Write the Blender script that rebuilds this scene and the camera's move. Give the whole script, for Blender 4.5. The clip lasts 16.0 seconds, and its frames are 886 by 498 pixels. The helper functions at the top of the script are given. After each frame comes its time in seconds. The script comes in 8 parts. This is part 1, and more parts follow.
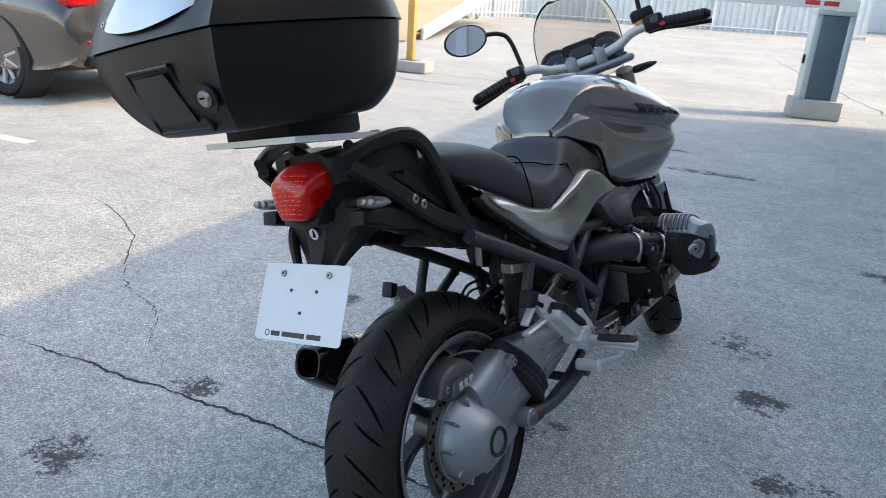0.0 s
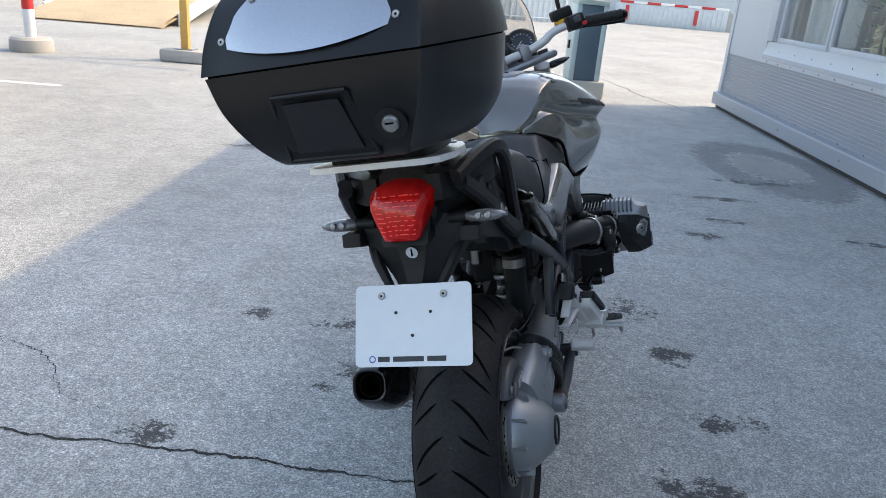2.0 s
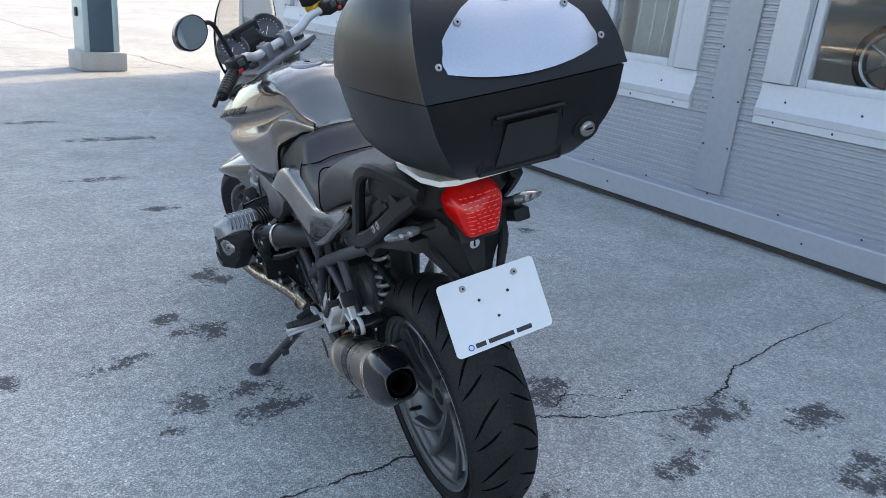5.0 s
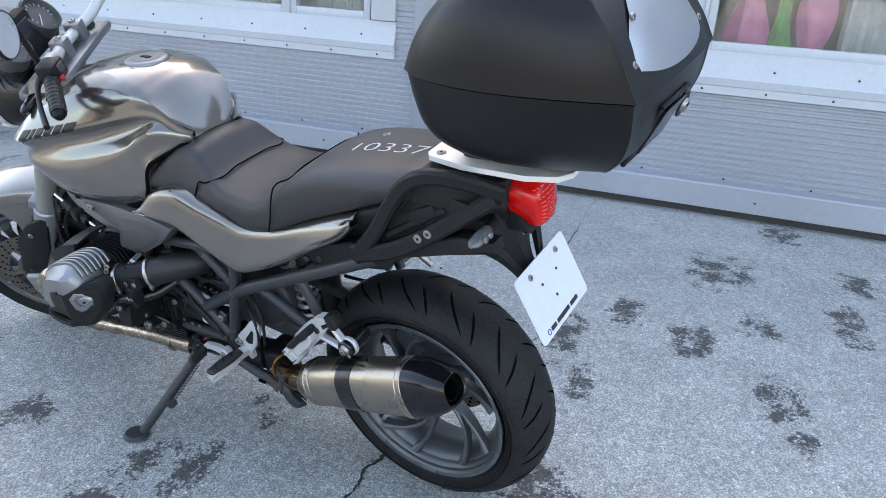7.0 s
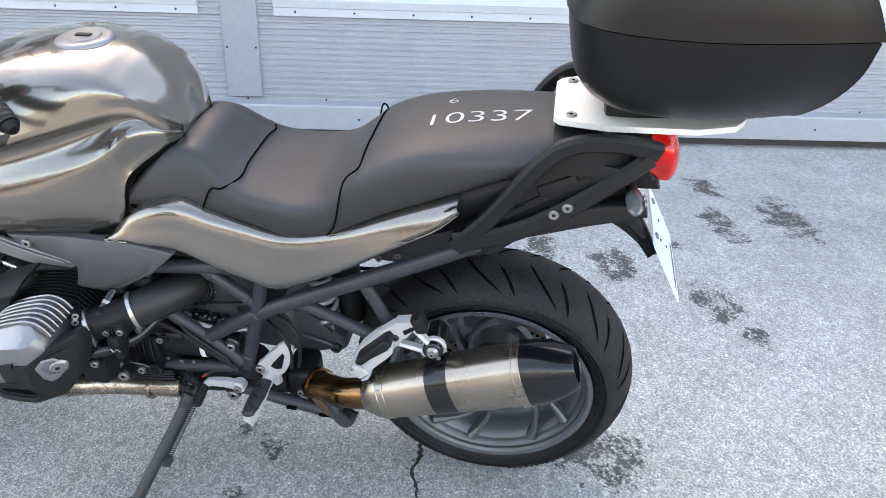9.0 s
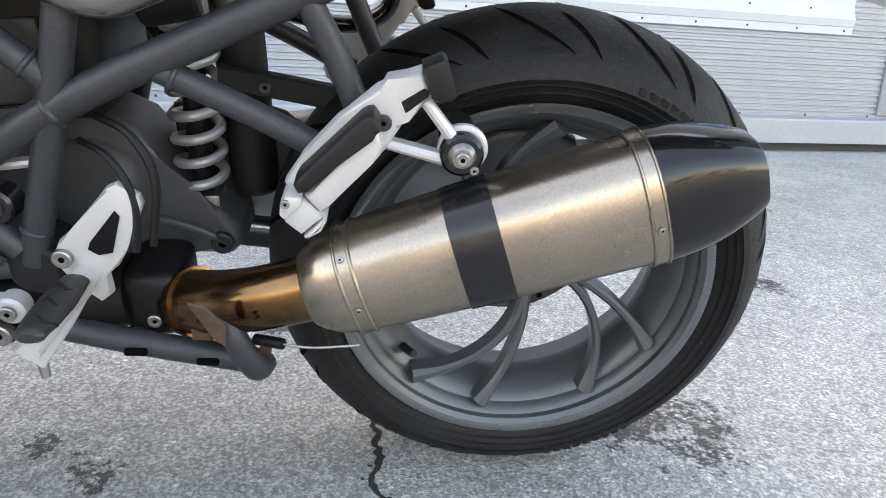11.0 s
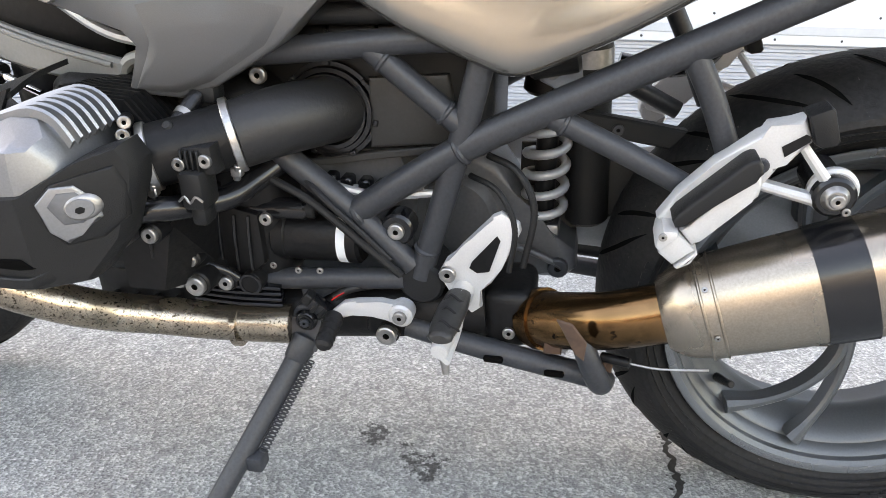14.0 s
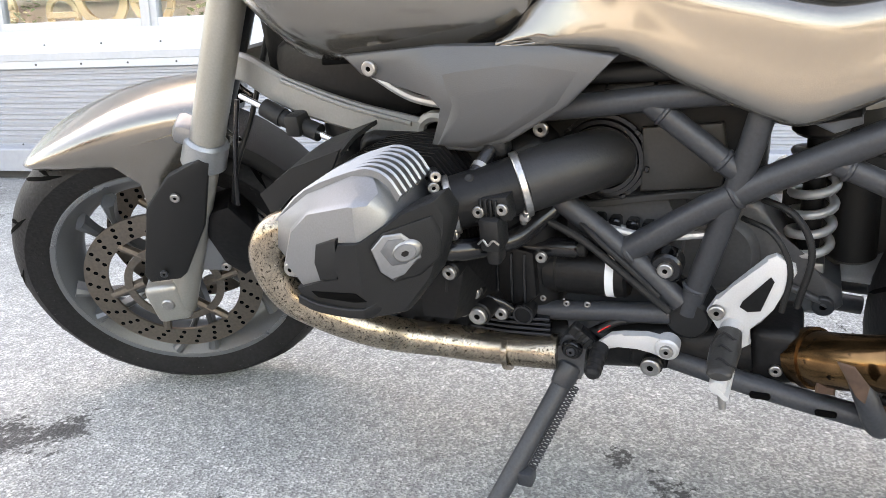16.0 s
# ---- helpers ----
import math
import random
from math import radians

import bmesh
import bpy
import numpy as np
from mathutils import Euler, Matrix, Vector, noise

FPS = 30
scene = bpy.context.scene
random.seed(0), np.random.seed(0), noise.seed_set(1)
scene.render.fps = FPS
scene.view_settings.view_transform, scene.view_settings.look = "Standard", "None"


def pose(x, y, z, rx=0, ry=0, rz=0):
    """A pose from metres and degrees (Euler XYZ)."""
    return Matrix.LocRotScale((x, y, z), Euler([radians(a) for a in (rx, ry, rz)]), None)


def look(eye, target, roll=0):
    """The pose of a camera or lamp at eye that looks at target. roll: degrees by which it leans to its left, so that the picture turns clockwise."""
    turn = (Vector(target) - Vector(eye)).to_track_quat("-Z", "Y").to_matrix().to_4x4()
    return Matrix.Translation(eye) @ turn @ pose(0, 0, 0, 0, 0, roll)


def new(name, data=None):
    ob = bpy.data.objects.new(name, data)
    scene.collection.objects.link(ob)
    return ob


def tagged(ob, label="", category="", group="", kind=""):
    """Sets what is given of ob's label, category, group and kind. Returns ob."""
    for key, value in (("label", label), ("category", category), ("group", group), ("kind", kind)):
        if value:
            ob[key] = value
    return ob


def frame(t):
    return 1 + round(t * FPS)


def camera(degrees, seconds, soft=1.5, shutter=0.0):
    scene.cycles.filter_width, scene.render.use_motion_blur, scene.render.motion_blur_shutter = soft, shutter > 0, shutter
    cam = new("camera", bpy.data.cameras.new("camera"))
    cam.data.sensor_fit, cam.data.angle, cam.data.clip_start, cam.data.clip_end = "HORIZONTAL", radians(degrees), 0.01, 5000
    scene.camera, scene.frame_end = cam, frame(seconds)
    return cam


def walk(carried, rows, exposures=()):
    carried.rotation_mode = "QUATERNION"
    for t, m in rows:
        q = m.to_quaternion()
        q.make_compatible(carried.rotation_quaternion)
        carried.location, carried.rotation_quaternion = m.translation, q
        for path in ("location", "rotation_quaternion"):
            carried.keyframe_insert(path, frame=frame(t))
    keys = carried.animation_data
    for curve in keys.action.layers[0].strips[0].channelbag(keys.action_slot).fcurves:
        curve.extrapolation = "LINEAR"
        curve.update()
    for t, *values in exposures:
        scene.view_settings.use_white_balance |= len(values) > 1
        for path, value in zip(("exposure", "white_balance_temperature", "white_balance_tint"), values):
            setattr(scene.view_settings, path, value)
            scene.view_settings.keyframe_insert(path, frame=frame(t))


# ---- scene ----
cam = camera(62.7, 16.0, 0.65)

PATH = [
    (0, (0.37, -1.337, 1.246), (-0.334, 0.402, 0.552), 3.8),
    (0.5, (0.252, -1.381, 1.253), (-0.341, 0.407, 0.581), 3.7),
    (1, (0.103, -1.471, 1.26), (-0.346, 0.36, 0.591), 4.0),
    (1.5, (-0.049, -1.48, 1.247), (-0.32, 0.384, 0.573), 4.4),
    (2, (-0.217, -1.47, 1.247), (-0.285, 0.408, 0.562), 4.9),
    (2.5, (-0.383, -1.519, 1.24), (-0.235, 0.351, 0.546), 5.3),
    (3, (-0.571, -1.542, 1.256), (-0.198, 0.297, 0.565), 5.7),
    (3.5, (-0.74, -1.487, 1.242), (-0.136, 0.294, 0.561), 5.9),
    (4, (-0.887, -1.427, 1.247), (-0.065, 0.27, 0.58), 6.2),
    (4.2, (-0.954, -1.408, 1.24), (-0.054, 0.252, 0.58), 6.2),
    (6.3, (-1.548, -0.833, 1.246), (0.072, 0.11, 0.549), 4.5),
    (6.5, (-1.592, -0.759, 1.244), (0.083, 0.083, 0.546), 4.3),
    (7, (-1.603, -0.561, 1.245), (0.164, 0.056, 0.538), 3.7),
    (7.5, (-1.601, -0.407, 1.252), (0.223, -0.002, 0.54), 3.1),
    (8, (-1.642, -0.209, 1.25), (0.2, 0.029, 0.509), 2.4),
    (8.2, (-1.646, -0.14, 1.248), (0.196, 0.04, 0.491), 2.2),
    (10.3, (-1.101, 0.335, 0.853), (0.71, -0.094, 0.12), 3.1),
    (10.5, (-1.031, 0.322, 0.741), (0.797, -0.137, 0.071), 3.3),
    (11, (-0.97, 0.276, 0.568), (0.881, -0.238, 0.008), 3.1),
    (11.5, (-0.976, 0.257, 0.547), (0.886, -0.272, 0.044), 3.0),
    (12, (-0.987, 0.283, 0.55), (0.89, -0.209, 0.065), 2.9),
    (12.5, (-0.989, 0.332, 0.552), (0.909, -0.07, 0.065), 2.9),
    (13, (-1.001, 0.376, 0.556), (0.916, 0.095, 0.06), 2.8),
    (13.5, (-1.012, 0.419, 0.571), (0.917, 0.278, 0.061), 2.4),
    (14, (-1.026, 0.453, 0.582), (0.909, 0.465, 0.075), 1.8),
    (14.5, (-1.043, 0.486, 0.596), (0.888, 0.643, 0.099), 1.3),
    (15, (-1.068, 0.514, 0.604), (0.851, 0.808, 0.123), 0.7),
    (15.5, (-1.091, 0.541, 0.617), (0.809, 0.957, 0.151), -0.3),
    (16, (-1.108, 0.554, 0.628), (0.77, 1.054, 0.156), -1.2),
]
EXPOSURES = [(0, 1.50, 7800, 10), (1.5, 1.44, 7800, 10), (3.5, 1.45, 7600, 10), (7, 2.15, 8000, 12), (10.3, 2.75, 10000, 15), (11.0, 2.70, 10300, 16), (12.5, 2.84, 10700, 17), (14.0, 2.96, 10900, 17), (16, 2.96, 11000, 17)]
walk(cam, [(t, look(eye, target, roll)) for t, eye, target, roll in PATH], EXPOSURES)

# ---- light ----
SUN = Vector((5.0, 2.35, 4.9)).normalized()
world = bpy.data.worlds.new("world")
scene.world = world
world.use_nodes = True
wn = world.node_tree.nodes
sky = wn.new("ShaderNodeTexSky")
sky.sky_type, sky.sun_disc = "NISHITA", False
sky.sun_elevation = math.asin(SUN.z)
sky.sun_rotation = math.atan2(SUN.x, SUN.y)
sky.air_density, sky.dust_density = 1.0, 1.5
wn["Background"].inputs["Strength"].default_value = 0.2
world.node_tree.links.new(sky.outputs["Color"], wn["Background"].inputs["Color"])
sun = new("sun", bpy.data.lights.new("sun", "SUN"))
sun.data.energy, sun.data.angle, sun.data.color = 1.28, radians(0.6), (1.0, 0.86, 0.65)
sun.matrix_world = look(SUN * 40, (0, 0, 0))


# ---- materials ----
def material(name, colour, rough=0.5, metal=0.0, vary=0.12, grain=60.0, bump=0.1, coat=0.0, patch=4.0, specular=0.5, speck=None):
    """A surface with fine grain and larger patches."""
    m = bpy.data.materials.new(name)
    m.use_nodes = True
    nt = m.node_tree
    b = nt.nodes["Principled BSDF"]
    tc = nt.nodes.new("ShaderNodeTexCoord")
    n1, n2 = nt.nodes.new("ShaderNodeTexNoise"), nt.nodes.new("ShaderNodeTexNoise")
    n1.inputs["Scale"].default_value, n1.inputs["Detail"].default_value = grain, 6
    n2.inputs["Scale"].default_value, n2.inputs["Detail"].default_value = patch, 5
    for n in (n1, n2):
        nt.links.new(tc.outputs["Object"], n.inputs["Vector"])
    add = nt.nodes.new("ShaderNodeMath")
    add.operation = "ADD"
    nt.links.new(n1.outputs["Fac"], add.inputs[0])
    nt.links.new(n2.outputs["Fac"], add.inputs[1])
    ramp = nt.nodes.new("ShaderNodeMapRange")
    ramp.inputs["From Min"].default_value, ramp.inputs["From Max"].default_value = 0.6, 1.4
    ramp.inputs["To Min"].default_value, ramp.inputs["To Max"].default_value = 1 - vary, 1 + vary
    nt.links.new(add.outputs[0], ramp.inputs["Value"])
    mul = nt.nodes.new("ShaderNodeVectorMath")
    mul.operation = "SCALE"
    mul.inputs[0].default_value = colour[:3]
    nt.links.new(ramp.outputs[0], mul.inputs["Scale"])
    tint = mul.outputs[0]
    if speck:
        scale, limit, dot = speck
        n3 = nt.nodes.new("ShaderNodeTexNoise")
        n3.inputs["Scale"].default_value, n3.inputs["Detail"].default_value, n3.inputs["Roughness"].default_value = scale, 5, 0.6
        nt.links.new(tc.outputs["Object"], n3.inputs["Vector"])
        cut = nt.nodes.new("ShaderNodeMapRange")
        cut.inputs["From Min"].default_value, cut.inputs["From Max"].default_value = limit, limit + 0.04
        nt.links.new(n3.outputs["Fac"], cut.inputs["Value"])
        mx = nt.nodes.new("ShaderNodeMix")
        mx.data_type = "RGBA"
        nt.links.new(cut.outputs[0], mx.inputs[0])
        nt.links.new(tint, mx.inputs[6])
        mx.inputs[7].default_value = (*dot, 1)
        tint = mx.outputs[2]
    nt.links.new(tint, b.inputs["Base Color"])
    rr = nt.nodes.new("ShaderNodeMapRange")
    rr.inputs["From Min"].default_value, rr.inputs["From Max"].default_value = 0.3, 0.7
    rr.inputs["To Min"].default_value, rr.inputs["To Max"].default_value = max(0.02, rough * 0.85), min(1, rough * 1.18)
    nt.links.new(n2.outputs["Fac"], rr.inputs["Value"])
    nt.links.new(rr.outputs[0], b.inputs["Roughness"])
    b.inputs["Metallic"].default_value = metal
    b.inputs["Coat Weight"].default_value = coat
    b.inputs["Coat Roughness"].default_value = 0.06
    b.inputs["Specular IOR Level"].default_value = specular
    if bump:
        bp = nt.nodes.new("ShaderNodeBump")
        bp.inputs["Strength"].default_value, bp.inputs["Distance"].default_value = bump, 0.002
        nt.links.new(n1.outputs["Fac"], bp.inputs["Height"])
        nt.links.new(bp.outputs[0], b.inputs["Normal"])
    return m


def glass_material(name, colour=(0.9, 0.95, 0.95), rough=0.0, ior=1.45):
    m = bpy.data.materials.new(name)
    m.use_nodes = True
    b = m.node_tree.nodes["Principled BSDF"]
    b.inputs["Base Color"].default_value = (*colour, 1)
    b.inputs["Roughness"].default_value = rough
    b.inputs["Transmission Weight"].default_value = 1
    b.inputs["IOR"].default_value = ior
    return m


rubber = material("tyre_rubber", (0.0125, 0.0125, 0.0135), 0.58, vary=0.6, grain=160, bump=0.5, patch=14, specular=0.20, speck=(170, 0.68, (0.08, 0.078, 0.075)))
groove_black = material("groove_black", (0.003, 0.003, 0.003), 0.95, bump=0, specular=0.03)
rim_grey = material("rim_grey", (0.084, 0.091, 0.098), 0.36, 0.4, vary=0.14, grain=400, bump=0.04)
lip_grey = material("rim_lip", (0.20, 0.21, 0.22), 0.28, 0.8, vary=0.1, grain=400, bump=0.03)
alloy = material("cast_alloy", (0.235, 0.24, 0.25), 0.38, 0.85, vary=0.12, grain=500, bump=0.10)
alloy_light = material("silver_alloy", (0.475, 0.475, 0.48), 0.38, 0.25, vary=0.1, grain=500, bump=0.06)
knuckle_grey = material("knuckle_grey", (0.076, 0.078, 0.084), 0.42, 0.2, vary=0.2, grain=200, bump=0.15)
drive_grey = material("drive_grey", (0.25, 0.265, 0.28), 0.42, 0.7, vary=0.14, grain=350, bump=0.1)
frame_black = material("frame_black", (0.0265, 0.0288, 0.0335), 0.40, vary=0.35, grain=260, bump=0.12, specular=0.36)
plastic_black = material("black_plastic", (0.0095, 0.0099, 0.0106), 0.46, vary=0.25, grain=900, bump=0.3, specular=0.24)
cap_gloss = material("gloss_black_cap", (0.006, 0.006, 0.007), 0.13, vary=0.2, grain=300, bump=0.02, specular=0.36, coat=0.15)
plastic_gloss = material("satin_black", (0.008, 0.008, 0.009), 0.20, vary=0.1, grain=300, bump=0.03, specular=0.45)
engine_black = material("engine_black", (0.0060, 0.0060, 0.0065), 0.40, 0.1, vary=0.6, grain=120, bump=0.35, specular=0.22)
trim_grey = material("trim_grey", (0.050, 0.051, 0.054), 0.40, vary=0.1, grain=700, bump=0.12, specular=0.55)
paint_bronze = material("bronze_paint", (0.180, 0.168, 0.151), 0.20, 0.85, vary=0.06, grain=1200, bump=0.0, coat=0.9)
seat_black = material("seat_vinyl", (0.021, 0.021, 0.023), 0.48, vary=0.2, grain=420, bump=0.35, specular=0.5)
case_black = material("case_plastic", (0.0050, 0.0051, 0.0056), 0.36, vary=0.2, grain=1400, bump=0.12, specular=0.31)
brushed = material("brushed_silver", (0.44, 0.455, 0.485), 0.34, 0.9, vary=0.08, grain=300, bump=0.03)
plate_white = material("plate_white", (0.62, 0.65, 0.68), 0.35, vary=0.04, grain=40, bump=0.02)
rack_alloy = material("rack_alloy", (0.70, 0.70, 0.68), 0.45, 0.35, vary=0.08, grain=300, bump=0.05)
steel = material("muffler_steel", (0.350, 0.298, 0.245), 0.28, 0.95, vary=0.22, grain=420, bump=0.05, patch=9, speck=(120, 0.70, (0.17, 0.14, 0.115)))
steel_gold = material("heated_steel", (0.165, 0.090, 0.042), 0.17, 0.95, vary=0.8, grain=30, bump=0.03, patch=22, speck=(60, 0.62, (0.028, 0.015, 0.009)))
header_steel = material("rusty_header", (0.35, 0.295, 0.235), 0.25, 0.92, vary=0.5, grain=60, bump=0.2, patch=16, speck=(330, 0.565, (0.040, 0.031, 0.021)))
clamp_steel = material("clamp_steel", (0.42, 0.41, 0.40), 0.30, 0.95, vary=0.35, grain=260, bump=0.1)
bolt_metal = material("bolt_metal", (0.31, 0.30, 0.29), 0.36, 0.9, vary=0.2, grain=200, bump=0.05)
fork_grey = material("fork_grey", (0.30, 0.295, 0.275), 0.36, 0.6, vary=0.1, grain=300, bump=0.04)
arm_grey = material("forged_grey", (0.20, 0.20, 0.195), 0.46, 0.35, vary=0.12, grain=300, bump=0.06)
chrome = material("chrome", (0.8, 0.8, 0.82), 0.08, 1.0, vary=0.03, grain=100, bump=0.0)
disc_steel = material("disc_steel", (0.165, 0.142, 0.122), 0.40, 0.85, vary=0.25, grain=200, bump=0.05)
red_lens = material("red_lens", (0.48, 0.003, 0.003), 0.13, vary=0.5, grain=40, bump=0.0, coat=0.2, specular=0.35)
clear_lens = material("clear_lens", (0.10, 0.103, 0.107), 0.10, vary=0.5, grain=90, bump=0.15, coat=0.8)
spring_grey = material("spring_grey", (0.36, 0.37, 0.385), 0.36, 0.5, vary=0.12, grain=200, bump=0.03)
rust = material("rusty_steel", (0.075, 0.043, 0.030), 0.7, 0.3, vary=0.5, grain=90, bump=0.3)
brown_glass = glass_material("smoked_screen", (0.72, 0.69, 0.66), 0.0, 1.06)
mirror_glass = material("mirror_glass", (0.85, 0.87, 0.9), 0.02, 1.0, vary=0.0, bump=0)
ink_black = material("black_ink", (0.015, 0.015, 0.02), 0.5, bump=0)
ink_blue = material("blue_ink", (0.02, 0.08, 0.35), 0.4, bump=0)
letter_grey = material("letter_grey", (0.018, 0.017, 0.017), 0.35, 0.4, bump=0)
chalk = material("chalk_white", (0.75, 0.75, 0.75), 0.8, vary=0.2, grain=300, bump=0.1)
amber = material("amber_fluid", (0.45, 0.24, 0.01), 0.2, bump=0)
red_plastic = material("red_plastic", (0.45, 0.015, 0.02), 0.4, bump=0.05)
dial_face = material("dial_face", (0.02, 0.025, 0.035), 0.3, bump=0)

wall_grey = material("painted_cladding", (0.295, 0.311, 0.343), 0.42, 0.1, vary=0.08, grain=30, bump=0.06, patch=1.2)
wall_white = material("painted_white", (0.43, 0.450, 0.482), 0.42, vary=0.07, grain=40, bump=0.06, patch=1.5)
# near-black for gaps: their shade is put into the colour
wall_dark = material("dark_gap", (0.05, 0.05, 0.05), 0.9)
pane = glass_material("window_glass", (0.93, 0.97, 0.97))
concrete = material("concrete_block", (0.40, 0.38, 0.35), 0.85, vary=0.2, grain=60, bump=0.5)
yellow_paint = material("yellow_paint", (0.62, 0.36, 0.10), 0.5, vary=0.15, grain=40, bump=0.1)
red_paint = material("red_paint", (0.55, 0.03, 0.03), 0.45, vary=0.12, grain=40, bump=0.1)
white_paint = material("white_paint", (0.75, 0.75, 0.74), 0.5, vary=0.1, grain=40, bump=0.1)
line_paint = material("road_paint", (0.68, 0.68, 0.66), 0.8, vary=0.2, grain=50, bump=0.2)
gate_blue = material("gate_blue", (0.08, 0.12, 0.15), 0.4, 0.2, vary=0.1, grain=60, bump=0.05)
gate_grey = material("gate_grey", (0.42, 0.50, 0.50), 0.4, 0.2, vary=0.1, grain=60, bump=0.05)
ramp_tan = material("ramp_tan", (0.48, 0.37, 0.24), 0.85, vary=0.2, grain=25, bump=0.4, patch=1.5)
fence_white = material("fence_sheet", (0.55, 0.58, 0.60), 0.5, 0.2, vary=0.12, grain=20, bump=0.1)
hose_rubber = material("hose_rubber", (0.0125, 0.0125, 0.0135), 0.46, vary=0.3, grain=240, bump=0.2, specular=0.40)
wrap_black = material("taped_hose", (0.008, 0.008, 0.0085), 0.45, vary=0.3, grain=90, bump=0.5, specular=0.3)
car_paint = material("car_paint", (0.085, 0.075, 0.070), 0.25, 0.7, vary=0.05, grain=500, bump=0.0, coat=1.0)
car_glass = material("car_glass", (0.01, 0.012, 0.014), 0.05, bump=0)
facade_white = material("facade_white", (0.62, 0.62, 0.62), 0.8, vary=0.08, grain=6, bump=0.1, patch=0.6)
door_brown = material("door_brown", (0.12, 0.07, 0.05), 0.6, vary=0.1)
weed_green = material("weed_green", (0.10, 0.14, 0.03), 0.7, vary=0.4)


